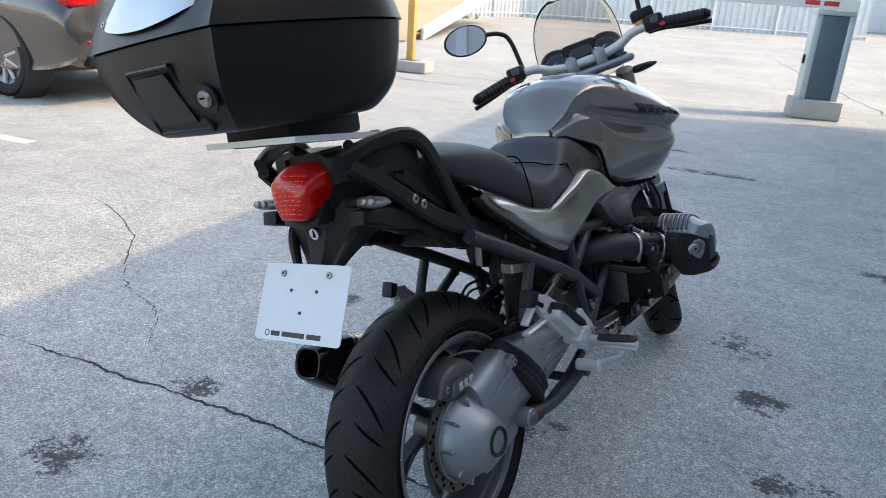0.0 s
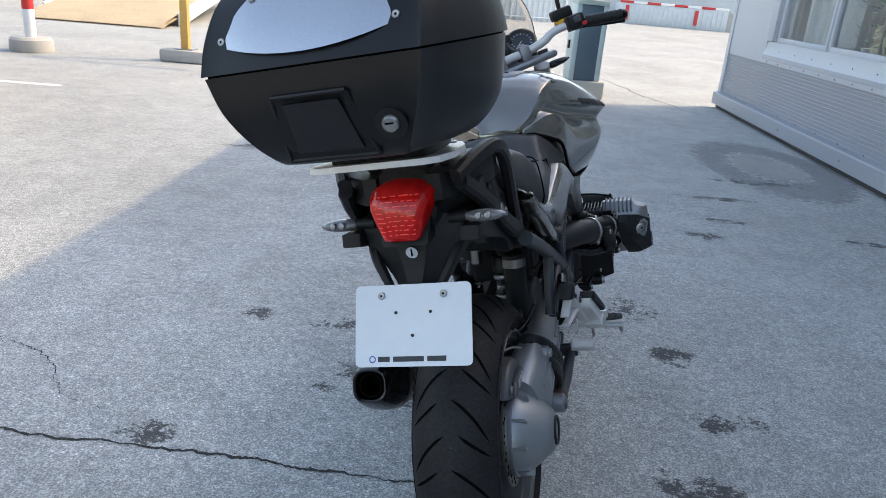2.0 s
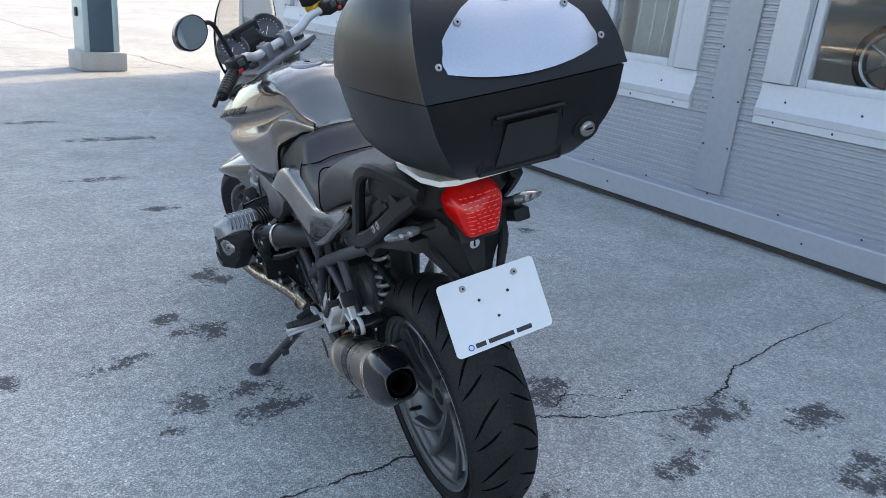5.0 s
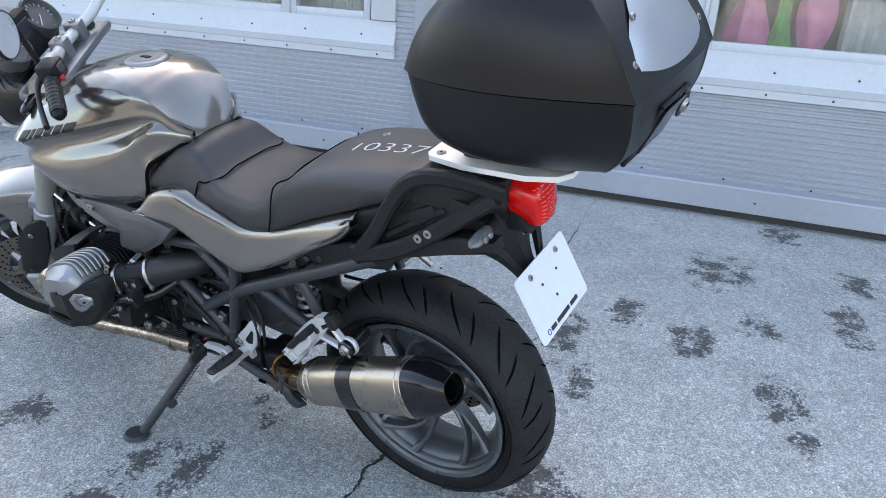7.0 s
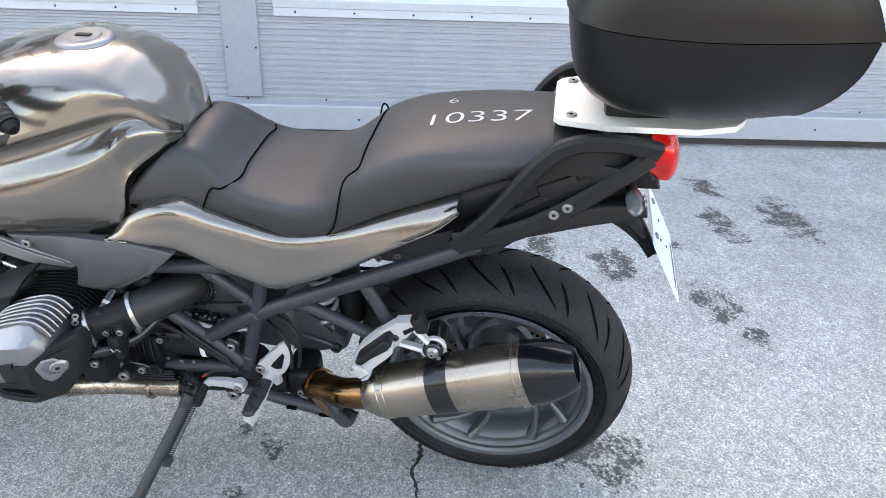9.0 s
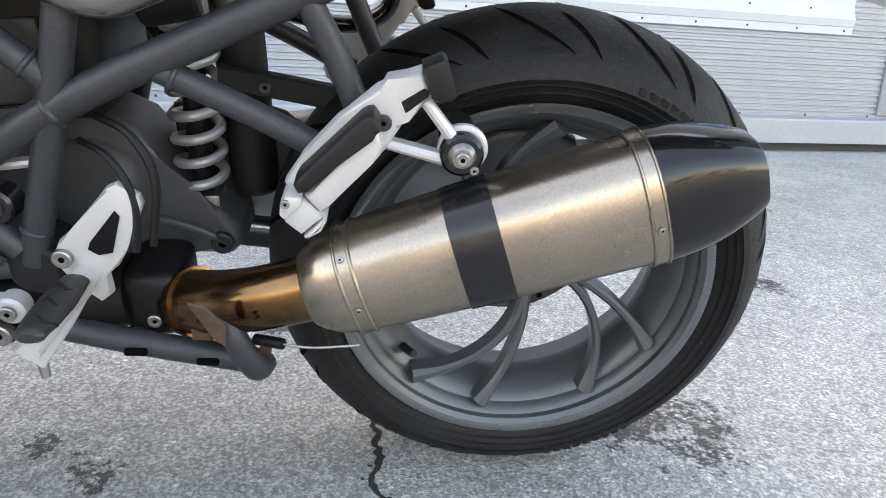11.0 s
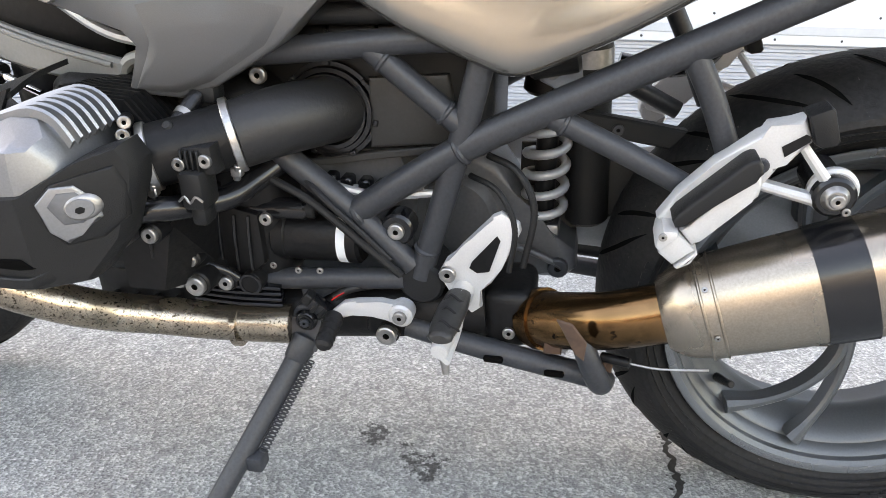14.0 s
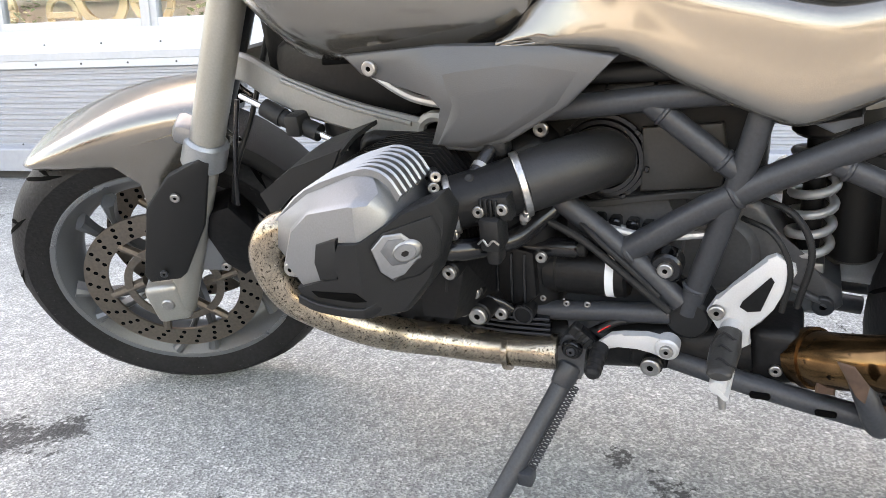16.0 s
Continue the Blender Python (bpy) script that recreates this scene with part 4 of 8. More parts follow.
# the steered front: turned to the left about the raked head axis
AX = Matrix.Translation((0, 1.575, 0))
FRONT = AX @ Matrix.Rotation(radians(30), 4, Vector((0, -0.454, 0.891))) @ AX.inverted()


def bike_part(name, bm, mat, label="", parent=None, front=False, sharp=38):
    return part(name, bm, mat, parent or bike, label, FRONT if front else None, sharp)


bolt_bm = BM()
lathe(bolt_bm, [(0.0, 0.25), (0.28, 0.25), (0.32, 0.54), (0.50, 0.60), (0.84, 0.60), (0.97, 0.50), (1.0, 0.38), (1.0, 0.0)], (0, 0, 0), (0, 0, 1), 14)
bolt_me = finish(bolt_bm, "bolt", bolt_metal)
bolt_me.materials.append(groove_black)
for p in bolt_me.polygons:
    if Vector((p.center.x, p.center.y)).length < 0.31:
        p.material_index = 1
bolt_dark_me = bolt_me.copy()
bolt_dark_me.materials[0] = frame_black


def bolt(p, axis=(-1, 0, 0), r=0.008, parent=None, dark=False, front=False):
    ob = new("bolt", bolt_dark_me if dark else bolt_me)
    ob.parent = parent or bike
    m = Matrix.Translation(p) @ Vector(axis).to_track_quat("Z", "Y").to_matrix().to_4x4() @ Matrix.Diagonal((r, r, r, 1))
    ob.matrix_basis = FRONT @ m if front else m
    return ob


# --- wheels ---
def tyre_profile(R, W, rim):
    pts = [(rim + 0.004, -0.36 * W), (rim + 0.02, -0.44 * W), (rim + 0.045, -0.49 * W)]
    for k in range(25):
        a = radians(-64 + 128 * k / 24)
        rc = 0.56 * W
        pts.append((R - rc + rc * math.cos(a), rc * math.sin(a)))
    pts += [(rim + 0.045, 0.49 * W), (rim + 0.02, 0.44 * W), (rim + 0.004, 0.36 * W)]
    return pts


def grooves(bm, c, R, W, count, strokes, width):
    """Tread cuts: each stroke is a list of (turn, across) steps, as thin ribbons just above the tread, the cuts' shade
    put into their black.
    """
    rc = 0.56 * W
    for k in range(count):
        for stroke in strokes:
            pts = catmull([(t, s, 0) for t, s in stroke], 7)
            prev = None
            for i, p in enumerate(pts):
                w = width * min(1.0, 0.15 + 4 * min(i, len(pts) - 1 - i) / len(pts))
                nxt, lst = pts[min(i + 1, len(pts) - 1)], pts[max(i - 1, 0)]
                dt, ds = (nxt.x - lst.x) * R, (nxt.y - lst.y) * rc
                L = math.hypot(dt, ds) or 1
                pair = []
                for sgn in (-1, 1):
                    th = 2 * math.pi * k / count + p.x + sgn * w * ds / L / R
                    a = p.y - sgn * w * dt / L / rc
                    r = R - rc + (rc + 0.0009) * math.cos(a)
                    pair.append(bm.verts.new((c[0] + (rc + 0.0009) * math.sin(a), c[1] - r * math.sin(th), c[2] + r * math.cos(th))))
                if prev:
                    bm.faces.new((prev[0], prev[1], pair[1], pair[0]))
                prev = pair
    return bm


def spoke(c, ang, r0, r1, spread, bend):
    """Two bent arms that part from the hub towards the rim, each with a flared foot."""
    bm = BM()
    for sgn in (-1, 1):
        pts, wx, wt = [], [], []
        for k in range(6):
            u = k / 5
            r = r0 + (r1 - r0) * u
            a = ang + bend * u ** 0.9 + sgn * spread * (0.08 + 0.92 * u)
            pts.append((c[0] - 0.014 - 0.038 * u, c[1] + r * math.sin(a), c[2] + r * math.cos(a)))
            wx.append(0.017 - 0.005 * u + (0.006 if k == 5 else 0))
            wt.append((0.0080, 0.0062, 0.0054, 0.0054, 0.0062, 0.0110)[k])
        beam(bm, pts, wx, wt, 4, 0.6)
    return bm


def disc(bm, c, x, r0, r1, th, holes, seg=96):
    """A brake disc with drilled holes, as rows of faces round the gaps."""
    lathe(bm, [(r0, x - th), (r1, x - th), (r1, x + th), (r0, x + th)], c, (1, 0, 0), seg, True)


C_R = Vector((0.016, 0, 0.311))
R_R, W_R, RIM = 0.309, 0.176, 0.216
wheel = bike_part("rear_wheel", lathe(BM(), [
    (0.221, -0.078), (0.223, -0.074), (0.221, -0.068), (0.211, -0.060), (0.207, -0.050), (0.195, -0.040), (0.190, -0.010), (0.190, 0.010), (0.195, 0.040), (0.207, 0.050), (0.211, 0.060), (0.221, 0.068), (0.223, 0.074), (0.221, 0.078),
    (0.217, 0.078), (0.213, 0.072), (0.206, 0.070), (0.203, 0.060), (0.196, 0.056), (0.188, 0.030), (0.180, 0.012), (0.175, 0.0), (0.176, -0.014), (0.186, -0.034), (0.195, -0.049), (0.199, -0.051), (0.202, -0.060), (0.209, -0.065), (0.210, -0.072), (0.217, -0.078)], C_R, (1, 0, 0), 96, True), rim_grey, "dark grey cast alloy wheel")
bike_part("tyre", lathe(BM(), tyre_profile(R_R, W_R, RIM), C_R, (1, 0, 0), 120), rubber, "worn black sport-touring tyre", wheel)
strokes = [[(0.0, 0.06), (0.05, 0.28), (0.13, 0.54), (0.26, 0.84)], [(0.22, 0.22), (0.29, 0.52), (0.36, 0.86)], [(0.22, -0.06), (0.27, -0.28), (0.35, -0.54), (0.48, -0.84)], [(0.44, -0.22), (0.51, -0.52), (0.58, -0.86)]]
tb = grooves(BM(), C_R, R_R, W_R, 15, strokes, 0.0030)
tagged(bike_part("tread_ribbon", tb, groove_black, "", wheel), "black ribbons drawn for curved tread cuts", kind="stuff")
for x in (-0.0775, 0.0775):
    bike_part("rim_lip", lathe(BM(), [(0.2205, -0.0022), (0.2245, -0.0022), (0.2258, 0.0), (0.2245, 0.0022), (0.2205, 0.0022), (0.2150, 0.0)], C_R + Vector((x, 0, 0)), (1, 0, 0), 96, True), lip_grey, "thin bright rim edge", wheel)
for k in range(5):
    bike_part("spoke", spoke(C_R, 2 * math.pi * k / 5 + radians(50), 0.046, 0.197, 0.26, radians(-40)), rim_grey, "", wheel, sharp=30)
bike_part("hub", lathe(BM(), [(0.024, -0.034), (0.040, -0.034), (0.046, -0.026), (0.048, 0.02), (0.075, 0.035), (0.078, 0.06), (0.024, 0.06)], C_R, (1, 0, 0), 32, True), rim_grey, "", wheel)
bike_part("valve_stem", cyl(BM(), (-0.020, 0.140, 0.190), (-0.055, 0.128, 0.205), 0.006, 0.005, 10, True, 0.001), plastic_black, "", wheel)
b = BM()
lathe(b, [(0.085, 0.062), (0.122, 0.062), (0.122, 0.067), (0.085, 0.067)], C_R, (1, 0, 0), 72, True)
bdisc = bike_part("brake_disc", b, disc_steel, "drilled steel brake disc", wheel)
hole = BM()
cyl(hole, (0, 0, 0), (0.0066, 0, 0), 0.0042, seg=10)
hole_me = finish(hole, "vent_hole", groove_black)


def vents(c, x, radii, n, parent, front=False):
    for j, r in enumerate(radii):
        for k in range(n):
            a = 2 * math.pi * (k + 0.5 * (j % 2)) / n + 0.07 * j
            ob = new("vent_hole", hole_me)
            ob.parent = parent
            m = Matrix.Translation((c[0] + x, c[1] + r * math.sin(a), c[2] + r * math.cos(a)))
            ob.matrix_basis = FRONT @ m if front else m


vents(C_R, 0.0612, (0.096, 0.105, 0.114), 18, bdisc)
b = BM()
prism(b, [(-0.072, 0.425), (-0.058, 0.462), (-0.020, 0.480), (0.040, 0.472), (0.074, 0.446), (0.070, 0.398), (0.020, 0.386), (-0.030, 0.400)], 0.030, 0.100, 0.012, 3)
prism(b, [(-0.045, 0.420), (-0.035, 0.450), (0.040, 0.450), (0.050, 0.412)], 0.098, 0.112, 0.006, 2)
cal = bike_part("rear_caliper", b, knuckle_grey, "dark grey brake caliper")
for k in range(3):
    bike_part("caliper_mark", box(BM(), (0.1115, -0.022 + 0.020 * k, 0.426), (0.1130, -0.008 + 0.020 * k, 0.444), 0.001, 1), alloy_light, "", cal)
bolt((0.100, -0.052, 0.440), (1, 0, 0), 0.008, cal)
bolt((0.100, 0.060, 0.430), (1, 0, 0), 0.008, cal)

for sx in (-1, 1):
    for r, x in ((0.2375, 0.0815), (0.2465, 0.0850)):
        bike_part("wall_ring", lathe(BM(), [(r - 0.0012, -0.001), (r, 0.0014), (r + 0.0012, -0.001)], C_R + Vector((sx * x, 0, 0)), (sx, 0, 0), 96), rubber, "", wheel)
    for a0 in (0.35, 2.5, 4.55):
        for k in range(9):
            a = a0 + 0.052 * k
            bike_part("wall_letter", box(BM(), (-0.0016, -0.0048, 0.2520), (0.0016, 0.0048, 0.2640), 0.0008, 1, Matrix.Translation(C_R + Vector((sx * 0.0862, 0, 0))) @ Matrix.Rotation(a, 4, "X")), rubber, "", wheel)
# shaft drive: hub housing, arm, strut
b = BM()
lathe(b, [(0.0, 0.162), (0.030, 0.162), (0.037, 0.159), (0.046, 0.155), (0.053, 0.147), (0.075, 0.122), (0.090, 0.100), (0.098, 0.084), (0.099, 0.066), (0.090, 0.060), (0.02, 0.060)], C_R, (1, 0, 0), 44)
drive = bike_part("final_drive", b, drive_grey, "ribbed grey final drive housing")
for k in range(10):
    a = 2 * math.pi * k / 10 + 0.2
    rib = BM()
    prism(rib, [(-0.003, 0.050), (0.003, 0.050), (0.003, 0.099), (-0.003, 0.099)], 0.070, 0.112, 0.002, 1)
    rib.transform(Matrix.Translation(C_R) @ Matrix.Rotation(a, 4, "X"))
    bike_part("drive_rib", rib, drive_grey, "", drive)
bike_part("drive_cap", lathe(BM(), [(0.0, 0.1600), (0.022, 0.1600), (0.027, 0.1655), (0.031, 0.1660), (0.034, 0.158)], C_R, (1, 0, 0), 32), plastic_black, "black rubber hub cap", drive)
bike_part("cover_seam", lathe(BM(), [(0.0975, 0.071), (0.1015, 0.073), (0.1015, 0.079), (0.0975, 0.081)], C_R, (1, 0, 0), 56), drive_grey, "", drive)
b = BM()
loft(b, [[Vector((cx + rx * math.copysign(abs(math.cos(q)) ** 0.8, math.cos(q)), y, cz + rz * math.copysign(abs(math.sin(q)) ** 0.8, math.sin(q)))) for q in [2 * math.pi * k / 20 for k in range(20)]]
         for y, cx, cz, rx, rz in ((0.01, 0.098, 0.340, 0.050, 0.088), (0.08, 0.112, 0.368, 0.050, 0.092), (0.16, 0.116, 0.382, 0.047, 0.090), (0.26, 0.116, 0.380, 0.042, 0.076), (0.36, 0.112, 0.376, 0.040, 0.064), (0.46, 0.09, 0.380, 0.05, 0.056))], 4)
arm = bike_part("swingarm", b, drive_grey, "grey cast single-sided swingarm")
# black bellows that runs slantwise round the joint of the arm
tilt_v, tilt_n = Vector((0, 0.665, -0.747)), Vector((0, 0.747, 0.665))
for k in range(3):
    c = Vector((0.115, 0.196, 0.372)) + tilt_n * 0.017 * (k - 1)
    ringpts = [c + Vector((0.050 * math.cos(q), 0, 0)) + tilt_v * 0.114 * math.sin(q) for q in [2 * math.pi * j / 24 for j in range(26)]]
    bike_part("rubber_gaiter", tube(BM(), ringpts, 0.0150 if k != 1 else 0.0125, 10, 2), plastic_black, "black ribbed rubber gaiter" if k == 0 else "", arm)
# cast web down to the strut's eye, and the strut
b = BM()
prism(b, [(0.000, 0.232), (0.070, 0.240), (0.118, 0.272), (0.150, 0.285), (0.150, 0.312), (0.118, 0.318), (0.080, 0.345), (0.020, 0.372)], 0.110, 0.150, 0.010, 3)
cyl(b, (0.105, 0.148, 0.294), (0.182, 0.148, 0.294), 0.024, 0.023, 26, True, 0.004)
bike_part("strut_eye", b, drive_grey, "", drive)
bike_part("eye_cap", cyl(BM(), (0.180, 0.148, 0.294), (0.187, 0.148, 0.294), 0.016, 0.015, 24, True, 0.002), rim_grey, "", drive)
b = BM()
tube(b, [(0.162, 0.175, 0.284), (0.168, 0.30, 0.272), (0.170, 0.445, 0.288)], [0.016, 0.0145, 0.0135], 14, 4)
cyl(b, (0.140, 0.445, 0.290), (0.190, 0.445, 0.290), 0.018, 0.018, 18, True, 0.003)
bike_part("torque_strut", b, frame_black, "black torque strut", drive)
bike_part("strut_bush", cyl(BM(), (0.160, 0.165, 0.285), (0.163, 0.205, 0.281), 0.0225, 0.020, 20, True, 0.003), rust, "rusty strut bush", drive)
bike_part("pivot_cap", cyl(BM(), (0.140, 0.122, 0.440), (0.162, 0.122, 0.440), 0.017, 0.016, 20, True, 0.003), drive_grey, "", arm)
bolt((0.162, 0.122, 0.440), (1, 0, 0), 0.010, arm)
bike_part("brake_hose", tube(BM(), [(0.060, 0.040, 0.468), (0.075, 0.095, 0.490), (0.100, 0.18, 0.488), (0.105, 0.32, 0.480)], 0.0048, 8, 6), plastic_gloss, "", arm)
bike_part("brake_pipe", tube(BM(), [(0.050, 0.010, 0.470), (0.062, 0.045, 0.476), (0.085, 0.085, 0.472), (0.110, 0.11, 0.455)], 0.0030, 8, 5), bolt_metal, "thin bare brake pipe", arm)
for k in range(3):
    bike_part("arm_rib", beam(BM(), [(0.155 + 0.001 * k, 0.270, 0.412 - 0.026 * k), (0.146 + 0.001 * k, 0.40, 0.398 - 0.020 * k)], 0.006, 0.0025, 1), drive_grey, "", arm)
for k in range(2):
    bike_part("arm_rib", beam(BM(), [(0.150, 0.045 + 0.03 * k, 0.395 - 0.05 * k), (0.162, 0.100 + 0.03 * k, 0.425 - 0.05 * k)], 0.006, 0.0028, 1), drive_grey, "", arm)
# gearbox casting behind the trellis, and the arm's knuckle
b = BM()
loft(b, [[Vector((x, y, z)) for y, z in [(0.54, 0.36), (0.53, 0.45), (0.55, 0.50), (0.62, 0.52), (0.70, 0.46), (0.70, 0.34), (0.60, 0.31), (0.55, 0.31)]] for x in (-0.075, -0.066, 0.066, 0.075)], 1, True, True)
gearbox = bike_part("gearbox", b, knuckle_grey, "dark cast gearbox housing")
b = BM()
prism(b, [(0.560, 0.305), (0.560, 0.468), (0.520, 0.486), (0.474, 0.482), (0.442, 0.468), (0.420, 0.430), (0.398, 0.392), (0.366, 0.370), (0.340, 0.350), (0.336, 0.325), (0.352, 0.309), (0.384, 0.316), (0.420, 0.322), (0.470, 0.296)], -0.004, 0.09, 0.014, 4)
cyl(b, (0.02, 0.500, 0.395), (-0.016, 0.500, 0.395), 0.066, 0.058, 36, True, 0.008)
beam(b, [(-0.006, 0.440, 0.360), (-0.010, 0.395, 0.352), (-0.006, 0.352, 0.330)], 0.006, 0.004, 3, 0.6)
bike_part("swingarm_knuckle", b, knuckle_grey, "dark grey rounded gearbox end", arm)
bolt((-0.005, 0.360, 0.330), (-1, 0, 0), 0.014, arm, True)

# --- engine ---
trim_dark = material("dark_trim", (0.028, 0.0275, 0.027), 0.42, vary=0.2, grain=300, bump=0.15, specular=0.3)
b = BM()
box(b, (-0.14, 0.68, 0.335), (0.14, 0.96, 0.60), 0.03, 3)
box(b, (-0.115, 0.72, 0.27), (0.115, 0.98, 0.36), 0.02, 2)
engine = bike_part("engine_block", b, engine_black, "black flat-twin crankcase")
b = BM()
box(b, (-0.11, 0.955, 0.36), (0.11, 1.03, 0.62), 0.025, 3)
bike_part("alternator_cover", b, engine_black, "", engine)
for k in range(9):
    bike_part("sump_fin", box(BM(), (-0.13, 0.70 + k * 0.03, 0.262), (0.13, 0.708 + k * 0.03, 0.30), 0.002, 1), engine_black, "", engine)
# cylinder heads: cover, ribs, guard
BASE = [(0.985, 0.505), (0.974, 0.546), (0.924, 0.580), (0.856, 0.606), (0.828, 0.606), (0.814, 0.592), (0.802, 0.565), (0.796, 0.500), (0.802, 0.450), (0.850, 0.438), (0.950, 0.452)]
FACE = [(0.950, 0.508), (0.931, 0.551), (0.900, 0.578), (0.838, 0.592), (0.818, 0.590), (0.808, 0.575), (0.800, 0.553), (0.795, 0.500), (0.802, 0.460), (0.850, 0.454), (0.925, 0.467)]
RIB = [(0.974, 0.540), (0.924, 0.580), (0.856, 0.606), (0.830, 0.609), (0.812, 0.600), (0.800, 0.580)]
FIN = [(0.945, 0.575), (0.905, 0.592), (0.854, 0.600), (0.802, 0.596), (0.775, 0.560), (0.765, 0.460), (0.800, 0.440), (0.930, 0.450), (0.965, 0.500)]
GUARD = [(0.900, 0.489), (0.868, 0.497), (0.871, 0.519), (0.860, 0.543), (0.832, 0.546), (0.787, 0.572), (0.757, 0.580), (0.749, 0.560), (0.752, 0.538), (0.770, 0.485), (0.800, 0.446), (0.863, 0.447), (0.926, 0.463), (0.932, 0.477)]
PANEL = [(0.822, 0.537), (0.809, 0.552), (0.785, 0.557), (0.764, 0.561), (0.758, 0.541), (0.761, 0.509), (0.781, 0.492), (0.807, 0.490), (0.818, 0.507)]
BEZEL = [(0.820, 0.536), (0.808, 0.550), (0.792, 0.549), (0.778, 0.530), (0.777, 0.514), (0.795, 0.502), (0.804, 0.493), (0.815, 0.507)]
RECESS = [(0.811, 0.533), (0.803, 0.544), (0.791, 0.543), (0.780, 0.528), (0.780, 0.519), (0.790, 0.512), (0.803, 0.513)]


def scaled(ring, x, k, cy=0.86, cz=0.52):
    return [Vector((x, cy + (y - cy) * k, cz + (z - cz) * k)) for y, z in ring]


def warp(bm):
    """Swings the outer face inwards towards the rear."""
    bmesh.ops.bisect_plane(bm, geom=bm.verts[:] + bm.edges[:] + bm.faces[:], plane_co=(0, 0.835, 0), plane_no=(0, 1, 0))
    for v in bm.verts:
        k = min(1.0, max(0.0, (-0.200 - v.co.x) / 0.147))
        v.co.x += 0.75 * max(0.0, 0.835 - v.co.y) * k
    return bm


def band_plate(bm, ring, x0, x1, thick, cy=0.86, cz=0.50):
    """A thin rib that follows an open outline."""
    rows = []
    for y, z in [(p.x, p.y) for p in catmull([(y, z, 0) for y, z in ring], 3)]:
        d = Vector((0, y - cy, z - cz)).normalized() * thick
        p = Vector((0, y, z))
        rows.append([bm.verts.new(Vector((x, 0, 0)) + q) for x, q in ((x0, p - d), (x1, p - d), (x1, p + d * 0.6), ((x0 + x1) / 2, p + d), (x0, p + d * 0.6))])
    skin(bm, rows, True, True)
    return bm


for s in (-1, 1):
    mir = Matrix.Diagonal((-1, 1, 1, 1)) @ Matrix.Translation((-0.05, 0, 0)) if s > 0 else Matrix.Identity(4)
    b = BM()
    loft(b, [scaled(FIN, -0.120, 0.82), scaled(FIN, -0.225, 0.82)], 1)
    cylr = part("cylinder", b, engine_black, engine, "black finned cylinder", mir)
    for k in range(9):
        b = BM()
        prism(b, FIN, -0.130 - 0.0100 * k - 0.0032, -0.130 - 0.0100 * k, 0.0)
        part("cooling_fin", b, engine_black, cylr, "", mir, sharp=20)
    b = BM()
    loft(b, [scaled(BASE, -0.215, 0.965), scaled(BASE, -0.220, 0.99), scaled(BASE, -0.300, 0.985), scaled(BASE, -0.306, 0.97), scaled(FACE, -0.326, 1.0), scaled(FACE, -0.338, 0.965), scaled(FACE, -0.345, 0.90), scaled(FACE, -0.348, 0.60)], 1, True, True, 1)
    es = [e for e in b.edges if len(e.link_faces) == 2 and e.calc_face_angle(0) > 0.30]
    bmesh.ops.bevel(b, geom=es, offset=0.0025, segments=2, affect="EDGES", profile=0.5)
    head = part("valve_cover", warp(b), alloy, engine, "silver cast valve cover", mir, sharp=32)
    for k in range(7):
        x = -0.226 - 0.0125 * k
        part("cover_rib", band_plate(BM(), RIB, x - 0.0022, x + 0.0022, 0.0052), alloy, head, "", mir, sharp=28)
    # black guard round the lower rear of the cover
    b = BM()
    loft(b, [scaled(GUARD, -0.300, 0.97, 0.83, 0.51), scaled(GUARD, -0.306, 0.995, 0.83, 0.51), scaled(GUARD, -0.338, 1.0, 0.83, 0.51), scaled(GUARD, -0.348, 0.975, 0.83, 0.51), scaled(GUARD, -0.3525, 0.935, 0.83, 0.51)], 1)
    guard = part("cylinder_guard", warp(b), plastic_black, engine, "black plastic cylinder guard", mir, sharp=25)
    b = BM()
    prism(b, PANEL, -0.345, -0.3565, 0.004, 3)
    part("guard_panel", warp(b), plastic_black, guard, "black raised panel", mir, sharp=25)
    b = BM()
    prism(b, BEZEL, -0.352, -0.3590, 0.0030, 3)
    part("guard_bezel", warp(b), alloy, guard, "silver guard inset", mir, sharp=25)
    # slightly raised plate; the hollow's shade is put into its darker grey
    b = BM()
    prism(b, RECESS, -0.3580, -0.3605, 0.0008, 1)
    part("recess_shade", warp(b), knuckle_grey, guard, "", mir)
    b = BM()
    cyl(b, (-0.355, 0.788, 0.527), (-0.3625, 0.788, 0.527), 0.0132, 0.0124, 28, True, 0.002)
    plug = part("plug_cap", warp(b), bolt_metal, guard, "", mir)
    b = BM()
    cyl(b, (-0.3625, 0.788, 0.527), (-0.3637, 0.788, 0.527), 0.0098, 0.0094, 24)
    part("plug_face", warp(b), alloy, guard, "", mir)
    b = BM()
    cyl(b, (-0.3637, 0.788, 0.526), (-0.3645, 0.788, 0.526), 0.0036, 0.0036, 6)
    part("hex_socket", warp(b), engine_black, guard, "", mir)
    # raised lower bar of the guard with its slot
    b = BM()
    beam(b, [(-0.352, 0.925, 0.466), (-0.354, 0.895, 0.458), (-0.352, 0.840, 0.457), (-0.345, 0.812, 0.470)], 0.004, 0.006, 3)
    part("guard_bar", warp(b), plastic_black, guard, "", mir)
    b = BM()
    prism(b, [(0.906, 0.478), (0.898, 0.471), (0.850, 0.470), (0.833, 0.473), (0.846, 0.482)], -0.3505, -0.3540, 0.0006, 1)
    part("guard_slot", warp(b), groove_black, guard, "", mir)
    b = BM()
    cyl(b, (-0.300, 0.942, 0.495), (-0.336, 0.942, 0.495), 0.014, 0.0125, 18, True, 0.002)
    part("cover_boss", b, alloy, head, "", mir)
